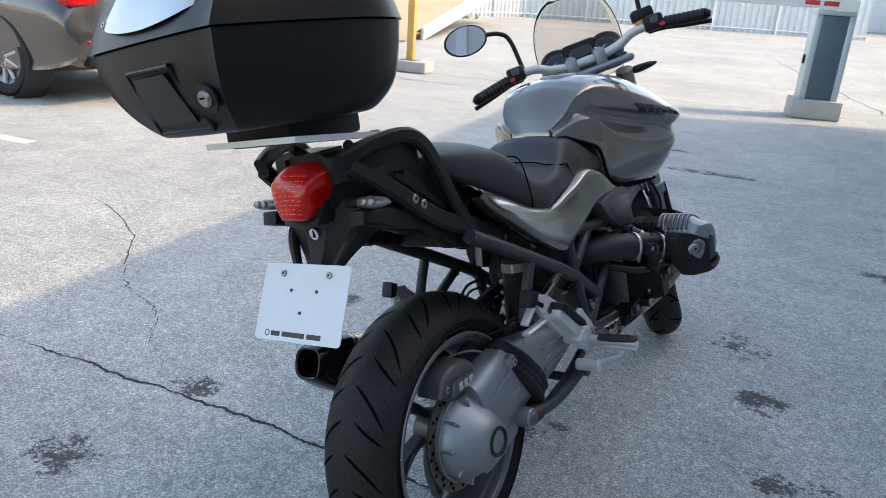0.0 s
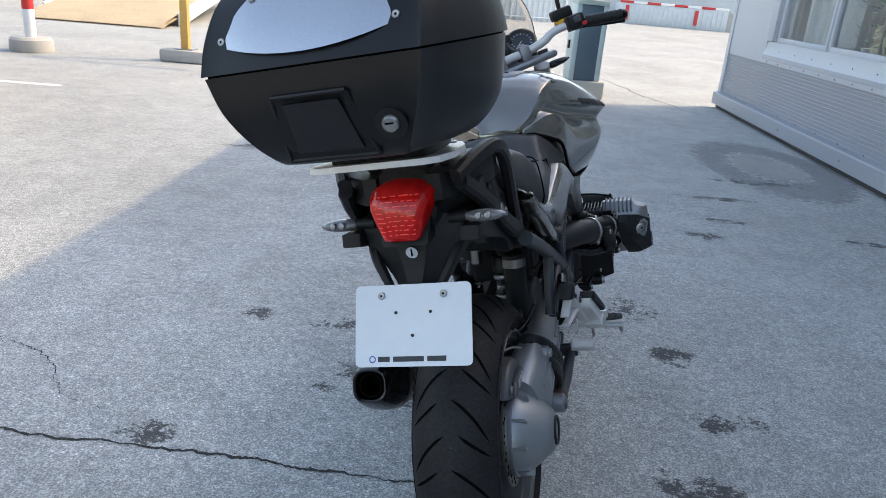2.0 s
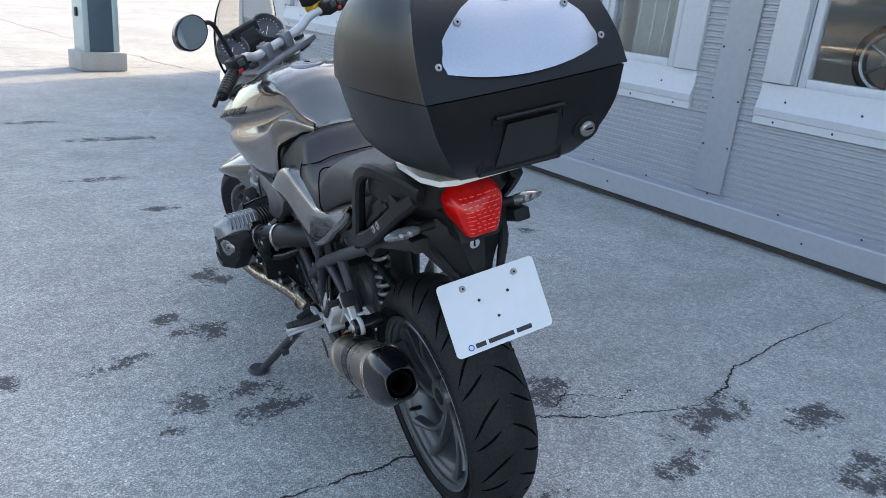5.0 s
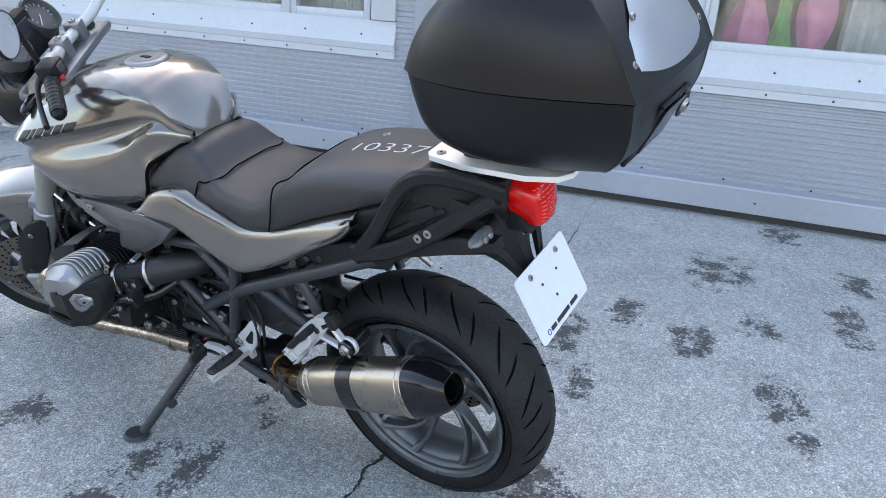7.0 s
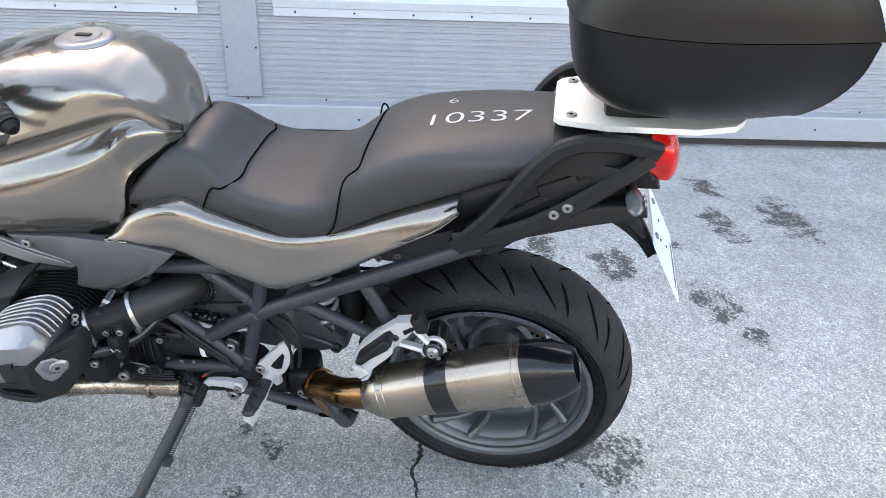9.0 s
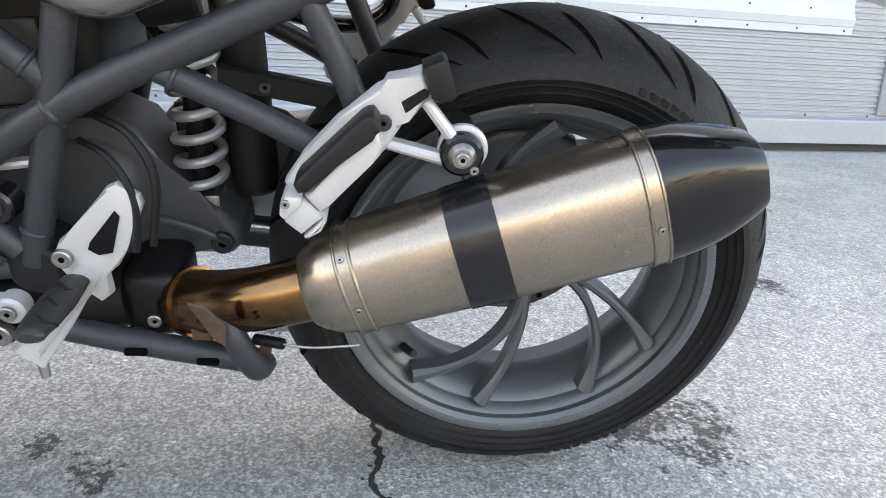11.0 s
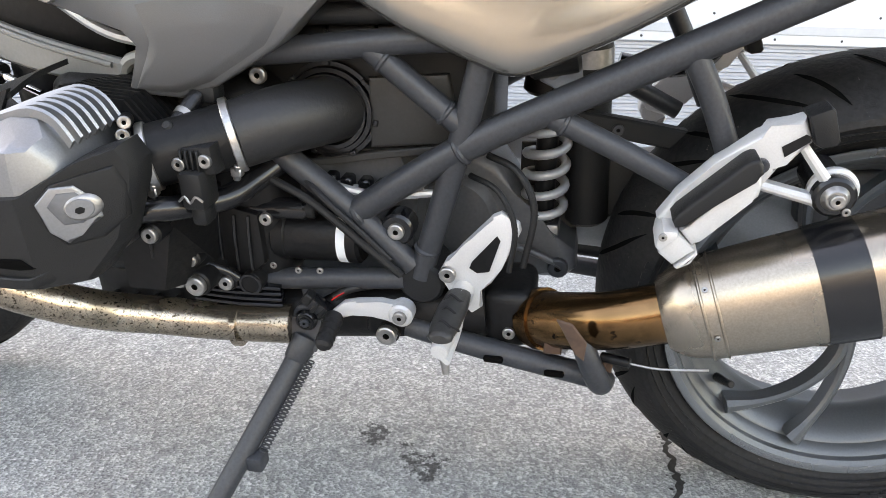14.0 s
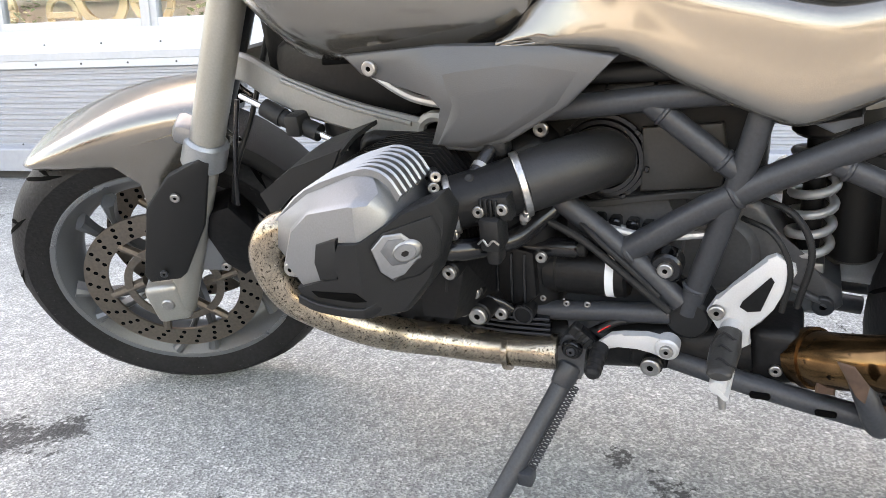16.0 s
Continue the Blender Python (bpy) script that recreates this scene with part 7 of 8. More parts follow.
# seat
SEATROWS = [(0.694, 0.786, 0.100, 0.782, 0.148, 0.772, 0.148), (0.672, 0.812, 0.112, 0.802, 0.150, 0.774, 0.152), (0.642, 0.848, 0.100, 0.836, 0.130, 0.774, 0.148), (0.618, 0.868, 0.088, 0.856, 0.116, 0.772, 0.144), (0.592, 0.882, 0.078, 0.868, 0.106, 0.770, 0.140), (0.565, 0.886, 0.074, 0.870, 0.103, 0.768, 0.138), (0.540, 0.880, 0.075, 0.863, 0.106, 0.766, 0.138), (0.512, 0.858, 0.080, 0.843, 0.113, 0.763, 0.139), (0.482, 0.835, 0.090, 0.820, 0.124, 0.758, 0.140), (0.450, 0.822, 0.102, 0.806, 0.134, 0.750, 0.141), (0.405, 0.816, 0.112, 0.800, 0.141, 0.738, 0.143), (0.360, 0.815, 0.118, 0.799, 0.146, 0.732, 0.147), (0.310, 0.828, 0.120, 0.810, 0.147, 0.746, 0.148),
            (0.268, 0.858, 0.118, 0.838, 0.146, 0.764, 0.147), (0.230, 0.890, 0.115, 0.868, 0.143, 0.783, 0.144), (0.185, 0.914, 0.110, 0.890, 0.139, 0.805, 0.140), (0.140, 0.928, 0.108, 0.904, 0.136, 0.823, 0.137), (0.080, 0.940, 0.105, 0.915, 0.134, 0.848, 0.134), (0.0, 0.950, 0.100, 0.925, 0.130, 0.880, 0.130), (-0.09, 0.958, 0.090, 0.933, 0.118, 0.905, 0.118), (-0.15, 0.960, 0.075, 0.935, 0.10, 0.915, 0.10)]
S = []
for y, ztop, wtop, zed, wed, zlo, wlo in SEATROWS:
    S.append([p + Vector((mid_x(y), 0, 0)) for p in ring_of([(0, ztop), (wtop * 0.6, ztop - 0.002), (wtop, ztop - 0.008), (wed, zed), ((wed + wlo) / 2 + 0.006, (zed + zlo) / 2), (wlo - 0.004, zlo), (wlo - 0.05, zlo - 0.01), (0, zlo - 0.012)], y)])
b = BM()
loft(b, S, 4, True, True, 3)
seat = bike_part("seat", b, seat_black, "black vinyl two-level seat with stitched seams", sharp=60)


def seat_at(y):
    for (ya, *A), (yb, *Bq) in zip(SEATROWS, SEATROWS[1:]):
        if yb <= y <= ya:
            u = (ya - y) / (ya - yb)
            return [p + (q - p) * u for p, q in zip(A, Bq)]
    return SEATROWS[-1][1:]


for ya, yb in ((0.470, 0.540), (0.236, 0.296)):
    b = BM()
    zt, wt, ze, we, zl, wl = seat_at(ya)
    z2, w2, ze2, we2, zl2, wl2 = seat_at(yb)
    half = [(0.0, ya, zt + 0.002), (wt * 0.6, ya, zt + 0.001), (wt, ya, zt - 0.006), (we + 0.004, (ya * 2 + yb) / 3, ze + 0.004), ((we2 + wl2) / 2 + 0.010, (ya + 2 * yb) / 3, (ze2 + zl2) / 2), (wl2 + 0.001, yb, zl2)]
    off = mid_x(ya)
    tube(b, [(off - x, y, z) for x, y, z in reversed(half)] + [(off + x, y, z) for x, y, z in half[1:]], 0.0017, 8, 4)
    bike_part("seam", b, groove_black, "", seat)

# tail: under-seat shell, grab rails, rack plate
b = BM()
TL = []
for y, wt, zt, wb, zb in ((0.10, 0.115, 0.850, 0.10, 0.760), (0.0, 0.118, 0.900, 0.100, 0.785), (-0.10, 0.115, 0.945, 0.090, 0.815), (-0.17, 0.100, 0.950, 0.075, 0.835), (-0.215, 0.060, 0.940, 0.056, 0.850), (-0.240, 0.050, 0.930, 0.046, 0.858)):
    TL.append(ring_of([(0, zt), (wt * 0.7, zt - 0.004), (wt, zt - 0.03), ((wt + wb) / 2 + 0.008, (zt + zb) / 2), (wb, zb + 0.012), (wb * 0.7, zb), (0, zb - 0.004)], y))
loft(b, TL, 4, True, True, 2)
tail = bike_part("tail_fairing", b, plastic_black, "matt black tail fairing", sharp=50)
for s in (-1, 1):
    mir = Matrix.Diagonal((-s, 1, 1, 1))
    b = BM()
    beam(b, [(-0.135, 0.062, 0.752), (-0.142, 0.0, 0.828), (-0.150, -0.062, 0.922), (-0.149, -0.098, 0.962), (-0.142, -0.142, 0.977), (-0.122, -0.205, 0.968), (-0.100, -0.255, 0.948)], 0.011, [0.017, 0.015, 0.0145, 0.014, 0.0135, 0.014, 0.016], 3, 0.5)
    beam(b, [(-0.135, 0.062, 0.764), (-0.138, -0.02, 0.790), (-0.135, -0.10, 0.835), (-0.125, -0.18, 0.893), (-0.105, -0.245, 0.940)], 0.012, [0.021, 0.018, 0.017, 0.016, 0.015], 3, 0.5)
    gr = part("grab_rail", b, plastic_black, bike, "matt black grab rail", mir)
    b = BM()
    plan = [(-0.045, -0.09), (-0.138, -0.09), (-0.136, -0.15), (-0.105, -0.215), (-0.070, -0.246), (-0.045, -0.246)]
    rr = [[b.verts.new((x, y, z - 0.06 * max(0, -y - 0.15))) for x, y in plan] for z in (0.915, 0.962)]
    skin(b, rr)
    part("tail_shoulder", b, plastic_black, tail, "", mir)
    b = BM()
    prism(b, [(0.030, 0.785), (-0.02, 0.842), (-0.075, 0.915), (-0.16, 0.935), (-0.21, 0.925), (-0.13, 0.868), (-0.05, 0.815)], -0.128, -0.112, 0.005, 2)
    part("rail_panel", b, plastic_black, tail, "", mir)
    part("panel_rib", beam(BM(), [(-0.130, -0.02, 0.822), (-0.130, -0.09, 0.868), (-0.128, -0.155, 0.908)], 0.004, 0.007, 3, 0.6), plastic_black, tail, "", mir)
    bolt(mir @ Vector((-0.143, -0.102, 0.843)), (s, 0, 0), 0.009, gr)
    bolt(mir @ Vector((-0.141, -0.123, 0.857)), (s, 0, 0), 0.009, gr)
    b = BM()
    prism(b, [(-0.07, 0.885), (-0.13, 0.915), (-0.14, 0.895), (-0.10, 0.862), (-0.075, 0.868)], -0.135, -0.118, 0.006, 2)
    part("strap_hook", b, plastic_black, gr, "", mir)
    # lower fairing arm to the mudguard
    b = BM()
    prism(b, [(0.217, 0.697), (0.223, 0.717), (0.16, 0.745), (0.06, 0.785), (-0.08, 0.820), (-0.17, 0.855), (-0.25, 0.862), (-0.255, 0.838), (-0.12, 0.800), (-0.056, 0.786), (-0.028, 0.754), (0.006, 0.729), (0.05, 0.731), (0.145, 0.692)], -0.128, -0.09, 0.007, 2)
    part("fairing_arm", b, plastic_black, tail, "", mir)
    for p in ((-0.128, 0.206, 0.703), (-0.128, 0.170, 0.713)):
        bolt(mir @ Vector(p), (s, 0, 0), 0.0065, tail, True)
    # indicator
    b = BM()
    tube(b, [(-0.07, -0.222, 0.872), (-0.105, -0.226, 0.873)], [0.010, 0.009], 10, 1)
    st = part("indicator", b, plastic_black, bike, "clear-lensed indicator on a short stalk", mir)
    b = BM()
    loft(b, [[Vector((x, -0.228 + ry * math.cos(q), 0.873 + rz * math.sin(q))) for q in [2 * math.pi * k / 14 for k in range(14)]] for x, ry, rz in ((-0.102, 0.008, 0.008), (-0.113, 0.013, 0.010), (-0.134, 0.015, 0.0115), (-0.158, 0.012, 0.008), (-0.170, 0.004, 0.003))], 3)
    part("lens", b, clear_lens, st, "", mir)
    b = BM()
    for k in range(2):
        lathe(b, [(0.0, 0.004), (0.005, 0.003), (0.007, 0.0)], (-0.125 - 0.017 * k, -0.243, 0.876), (0, -1, 0.2), 12)
    part("bulb_dot", b, alloy, st, "", mir)
# tail lamp
# paler than the lens: highlights on its ribs as colour
rib_glint = material("rib_glint", (1.0, 0.10, 0.08), 0.2, bump=0, specular=0.3)
b = BM()
rings = []
for y, wt, wb, zt, zb in ((-0.212, 0.058, 0.046, 0.952, 0.880), (-0.243, 0.058, 0.041, 0.952, 0.868), (-0.270, 0.053, 0.036, 0.947, 0.857), (-0.291, 0.045, 0.032, 0.934, 0.854), (-0.302, 0.026, 0.021, 0.912, 0.862)):
    rings.append(ring_of([(0, zt), (wt * 0.5, zt - 0.003), (wt * 0.87, zt - 0.013), (wt, zt - 0.026), ((wt + wb) / 2, (zt - 0.026 + zb) / 2), (wb, zb + 0.008), (wb * 0.8, zb), (0, zb)], y))
loft(b, rings, 4, True, True, 2)
lamp = bike_part("tail_lamp", b, red_lens, "ribbed red tail lamp lens")
b = BM()
prism(b, [(-0.195, 0.850), (-0.195, 0.962), (-0.240, 0.962), (-0.232, 0.900), (-0.270, 0.866), (-0.280, 0.842), (-0.230, 0.840)], -0.044, 0.044, 0.008, 2)
bike_part("lamp_surround", b, plastic_black, "", lamp)
b = BM()
cyl(b, (0, -0.238, 0.822), (0, -0.250, 0.820), 0.011, 0.011, 20)
lock = bike_part("seat_lock", b, chrome, "bright seat lock")
b = BM()
box(b, (-0.0012, -0.2515, 0.814), (0.0012, -0.2495, 0.828))
bike_part("key_slot", b, groove_black, "", lock)
# plate bracket and plate
b = BM()
rings = []
for z, w, yr, yf in ((0.880, 0.104, -0.225, -0.085), (0.845, 0.098, -0.236, -0.100), (0.815, 0.080, -0.240, -0.140), (0.785, 0.058, -0.246, -0.185), (0.755, 0.038, -0.258, -0.222), (0.715, 0.028, -0.280, -0.262), (0.680, 0.026, -0.297, -0.286)):
    rings.append([Vector((x, y, z)) for x, y in ((-w, yf), (-w * 0.92, yr + 0.012), (-w * 0.40, yr), (-w * 0.30, yr - 0.006), (w * 0.30, yr - 0.006), (w * 0.40, yr), (w * 0.92, yr + 0.012), (w, yf))])
loft(b, rings, 3)
hanger = bike_part("plate_bracket", b, plastic_black, "black plastic plate bracket", sharp=28)
for s in (-1, 1):
    b = BM()
    beam(b, [(s * 0.094, -0.10, 0.800), (s * 0.088, -0.18, 0.830), (s * 0.074, -0.230, 0.806), (s * 0.034, -0.268, 0.738)], [0.010, 0.010, 0.009, 0.006], [0.016, 0.018, 0.012, 0.006], 4, 0.5)
    bike_part("bracket_arm", b, plastic_black, "", hanger)
PL = Matrix.Translation((0.001, -0.309, 0.708)) @ Matrix.Rotation(radians(90 - 27), 4, "X")
b = BM()
box(b, (-0.106, -0.071, -0.0012), (0.106, 0.071, 0.0012))
vert = [e for e in b.edges if abs(e.verts[0].co.z - e.verts[1].co.z) > 0.001]
bmesh.ops.bevel(b, geom=vert, offset=0.009, segments=4, affect="EDGES", profile=0.5)
plate = part("dealer_plate", b, plate_white, bike, "white dealer plate with lettering", PL)
for x, y, r, dk in ((-0.056, 0.052, 0.0065, False), (0.057, 0.052, 0.0065, False), (-0.030, 0.022, 0.0030, False), (0.033, 0.022, 0.0030, False), (0.0, -0.018, 0.0030, False)):
    ob = bolt((0, 0, 0), (0, 0, 1), r, plate, r < 0.005)
    ob.matrix_basis = PL @ Matrix.Translation((x, y, 0.0012)) @ Matrix.Diagonal((r, r, r, 1))
b = BM()
lathe(b, [(0.0042, 0), (0.0042, 0.0004), (0.0062, 0.0004), (0.0062, 0)], (-0.074, -0.058, 0.0013), (0, 0, 1), 24, True)
part("round_mark", b, ink_blue, plate, "", PL)


def lettering(body, size, m, mat, parent, name="lettering", squash=1.0, label=""):
    cu = bpy.data.curves.new(name, "FONT")
    cu.body, cu.size, cu.extrude, cu.offset = body, size, 0.0003, -0.0007
    tmp = new(name, cu)
    dg = bpy.context.evaluated_depsgraph_get()
    me = bpy.data.meshes.new_from_object(tmp.evaluated_get(dg))
    bpy.data.objects.remove(tmp)
    me.materials.clear()
    me.materials.append(mat)
    me.transform(m @ Matrix.Diagonal((squash, 1, 1, 1)))
    ob = new(name, me)
    ob.parent = parent
    if label:
        tagged(ob, label)
    return ob


b = BM()
x = -0.064
for w in (0.022, 0.056, 0.034):
    box(b, (x, -0.0625, 0.0012), (x + w, -0.0535, 0.0016))
    x += w + 0.006
part("dealer_bar", b, ink_black, plate, "black bars of lettering", PL)

# rack plate and top case
b = BM()
pts = [(-0.066, -0.112), (-0.080, -0.122), (-0.104, -0.20), (-0.118, -0.33), (-0.108, -0.385), (-0.085, -0.402), (0.085, -0.402), (0.108, -0.385), (0.118, -0.33), (0.104, -0.20), (0.080, -0.122), (0.066, -0.112)]
rings = [[b.verts.new((x, y + 0.025, z + 0.085 * (-0.1 - y))) for x, y in pts] for z in (0.971, 0.981)]
skin(b, rings)
rack = bike_part("rack_plate", b, rack_alloy, "bare alloy luggage plate")
for s in (-1, 1):
    bike_part("rack_strut", tube(BM(), [(s * 0.06, -0.16, 0.945), (s * 0.07, -0.20, 0.972)], 0.010, 10, 1), frame_black, "", rack)
for x, y in ((-0.066, -0.115), (0.066, -0.115)):
    bolt((x, y, 0.983), (0, 0, 1), 0.009, rack)
b = BM()
box(b, (-0.080, -0.340, 0.991), (0.080, -0.165, 1.034), 0.008, 2)
bike_part("case_adapter", b, plastic_black, "", rack)
CASE = Matrix.Translation((0.001, -0.27, 0)) @ Matrix.Rotation(radians(-3.5), 4, "Z")


def case_ring(z, yr, wr, yb_, wb, yf, bulge=0.0):
    """Half outline in plan: rear centre, rear corner, bulge, front round, front centre."""
    half = [(0.0, yr - 0.006), (wr * 0.55, yr - 0.004), (wr * 0.965, yr + 0.001), (wr, yr + 0.010), ((wr + wb) / 2 + 0.004, (yr + yb_) / 2), (wb, yb_), (wb * 0.97, (yb_ + yf) / 2), (wb * 0.82, yf - 0.035), (wb * 0.5, yf - 0.008), (0.0, yf)]
    right = [Vector((x, y, z)) for x, y in half]
    return right + [Vector((-p.x, p.y, p.z)) for p in reversed(right[1:-1])]


b = BM()
loft(b, [case_ring(1.025, -0.162, 0.088, -0.02, 0.122, 0.105), case_ring(1.031, -0.178, 0.102, -0.02, 0.148, 0.134), case_ring(1.067, -0.207, 0.126, -0.02, 0.180, 0.160), case_ring(1.115, -0.226, 0.148, -0.02, 0.195, 0.170), case_ring(1.166, -0.232, 0.160, -0.02, 0.203, 0.176)], 4, True, True, 2)
case = part("top_case", b, case_black, bike, "black plastic top case with a silver rear inset", CASE, sharp=50)
b = BM()
loft(b, [case_ring(1.169, -0.236, 0.163, -0.02, 0.207, 0.180), case_ring(1.215, -0.214, 0.160, -0.02, 0.203, 0.160), case_ring(1.265, -0.180, 0.147, -0.02, 0.188, 0.125), case_ring(1.305, -0.128, 0.120, -0.02, 0.155, 0.08), case_ring(1.325, -0.06, 0.07, 0.0, 0.09, 0.05), case_ring(1.329, -0.02, 0.02, 0.01, 0.03, 0.03)], 4, True, True, 2)
lid = part("lid", b, case_black, case, "", CASE, sharp=50)
b = BM()
loft(b, [case_ring(1.1655, -0.229, 0.157, -0.02, 0.200, 0.172), case_ring(1.1695, -0.229, 0.157, -0.02, 0.200, 0.172)], 1, True, True, 2)
part("lid_seal", b, groove_black, case, "", CASE)


def rear_y(z):
    """How far back the case's rear face lies at a height."""
    tab = [(1.025, -0.162), (1.031, -0.178), (1.067, -0.207), (1.115, -0.226), (1.166, -0.232), (1.169, -0.236), (1.215, -0.214), (1.265, -0.180), (1.305, -0.128)]
    for (z0, y0), (z1, y1) in zip(tab, tab[1:]):
        if z0 <= z <= z1:
            return y0 + (y1 - y0) * (z - z0) / (z1 - z0) - 0.006
    return -0.13


b = BM()
cols = []
for k in range(17):
    u = -1 + k / 8
    x = 0.140 * u
    zl = 1.207 - 0.022 * (1 - u * u)
    zh = 1.207 + 0.001 + 0.083 * (1 - abs(u) ** 2.6)
    cols.append([b.verts.new((x, rear_y(zl + (zh - zl) * j / 5) - 0.0065 + 0.016 * abs(u) ** 3.5, zl + (zh - zl) * j / 5)) for j in range(6)])
skin(b, cols, False, False)
part("silver_inset", b, brushed, lid, "brushed silver plastic inset", CASE)
for x, z in ((-0.130, 1.211), (0.130, 1.211), (-0.085, 1.262), (0.085, 1.262), (0.0, 1.280)):
    u = x / 0.140
    ob = bolt((0, 0, 0), (0, -1, 0), 0.0055, lid)
    ob.matrix_basis = CASE @ Matrix.Translation((x, rear_y(z) - 0.0065 + 0.016 * abs(u) ** 3.5, z)) @ Vector((0, -1, 0.35)).to_track_quat("Z", "Y").to_matrix().to_4x4() @ Matrix.Diagonal((0.0055, 0.0055, 0.0055, 1))
b = BM()
FL = [(-0.060, 1.128, 0), (0.052, 1.128, 0), (0.066, 1.036, 0), (-0.074, 1.036, 0)]


def rear_panel(b, corners, thick, lift):
    """A bevelled panel lying on the case's sloping rear."""
    lo = [Vector((x, rear_y(z) - lift, z)) for x, z, _ in corners]
    hi = [p + Vector((0, -thick, -thick * 0.3)) for p in lo]
    rr = [[b.verts.new(p) for p in lo], [b.verts.new(p) for p in hi]]
    skin(b, rr)


rear_panel(b, FL, 0.007, -0.004)
flap = part("latch_flap", b, case_black, case, "", CASE)
b = BM()
rear_panel(b, [(-0.044, 1.120, 0), (0.040, 1.120, 0), (0.050, 1.048, 0), (-0.052, 1.048, 0)], 0.0035, 0.004)
part("flap_window", b, plastic_gloss, flap, "", CASE)
b = BM()
for (xa, za), (xb, zb) in (((-0.060, 1.129), (-0.074, 1.035)), ((0.052, 1.129), (0.066, 1.035)), ((-0.060, 1.129), (0.052, 1.129)), ((-0.074, 1.035), (0.066, 1.035))):
    tube(b, [(xa, rear_y(za) - 0.003, za), (xb, rear_y(zb) - 0.003, zb)], 0.004, 8, 1)
part("flap_edge", b, case_black, flap, "", CASE)
b = BM()
lathe(b, [(0.0, 0.008), (0.010, 0.008), (0.012, 0.006), (0.013, 0.0)], (0.100, rear_y(1.078), 1.078), (0, -1, -0.3), 24)
ck = part("case_lock", b, bolt_metal, case, "silver key lock", CASE)
b = BM()
lathe(b, [(0.013, 0.0), (0.013, 0.003), (0.022, 0.003), (0.023, 0.0)], (0.100, rear_y(1.078) + 0.001, 1.078), (0, -1, -0.3), 28)
part("lock_ring", b, plastic_black, ck, "", CASE)
b = BM()
box(b, (0.094, rear_y(1.078) - 0.0095, 1.0768), (0.106, rear_y(1.078) - 0.007, 1.0792))
part("key_slot", b, groove_black, ck, "", CASE)

# --- front end, built straight ahead and then steered ---
C_F = Vector((0, 1.475, 0.302))
R_F, W_F = 0.302, 0.122
fw = bike_part("front_wheel", lathe(BM(), [
    (0.221, -0.050), (0.223, -0.047), (0.221, -0.042), (0.211, -0.036), (0.205, -0.028), (0.195, -0.018), (0.195, 0.018), (0.205, 0.028), (0.211, 0.036), (0.221, 0.042), (0.223, 0.047), (0.221, 0.050),
    (0.216, 0.050), (0.204, 0.040), (0.190, 0.028), (0.182, 0.010), (0.182, -0.010), (0.190, -0.028), (0.204, -0.040), (0.216, -0.050)], C_F, (1, 0, 0), 96, True), rim_grey, "dark grey cast alloy wheel", front=True)
bike_part("tyre", lathe(BM(), tyre_profile(R_F, W_F, 0.214), C_F, (1, 0, 0), 120), rubber, "worn black sport-touring tyre", fw, True)
tb = grooves(BM(), C_F, R_F, W_F, 14, [[(0.0, 0.15), (0.07, 0.45), (0.17, 0.75), (0.30, 1.0)], [(0.22, -0.15), (0.29, -0.45), (0.39, -0.75), (0.52, -1.0)], [(0.15, 0.35), (0.22, 0.8)], [(0.37, -0.35), (0.44, -0.8)]], 0.0038)
tagged(bike_part("tread_ribbon", tb, groove_black, "", fw, True), "black ribbons drawn for curved tread cuts", kind="stuff")
for x in (-0.0495, 0.0495):
    bike_part("rim_lip", lathe(BM(), [(0.2205, -0.002), (0.2245, -0.002), (0.2258, 0.0), (0.2245, 0.002), (0.2205, 0.002), (0.2150, 0.0)], C_F + Vector((x, 0, 0)), (1, 0, 0), 96, True), lip_grey, "thin bright rim edge", fw, True)
for k in range(5):
    bike_part("spoke", spoke(C_F - Vector((0.0, 0, 0)), 2 * math.pi * k / 5 + 0.9, 0.036, 0.194, 0.19, -0.45), rim_grey, "", fw, True, 30)
bike_part("hub", lathe(BM(), [(0.012, -0.07), (0.030, -0.07), (0.042, -0.05), (0.045, 0.05), (0.030, 0.07), (0.012, 0.07)], C_F, (1, 0, 0), 32), rim_grey, "", fw, True)
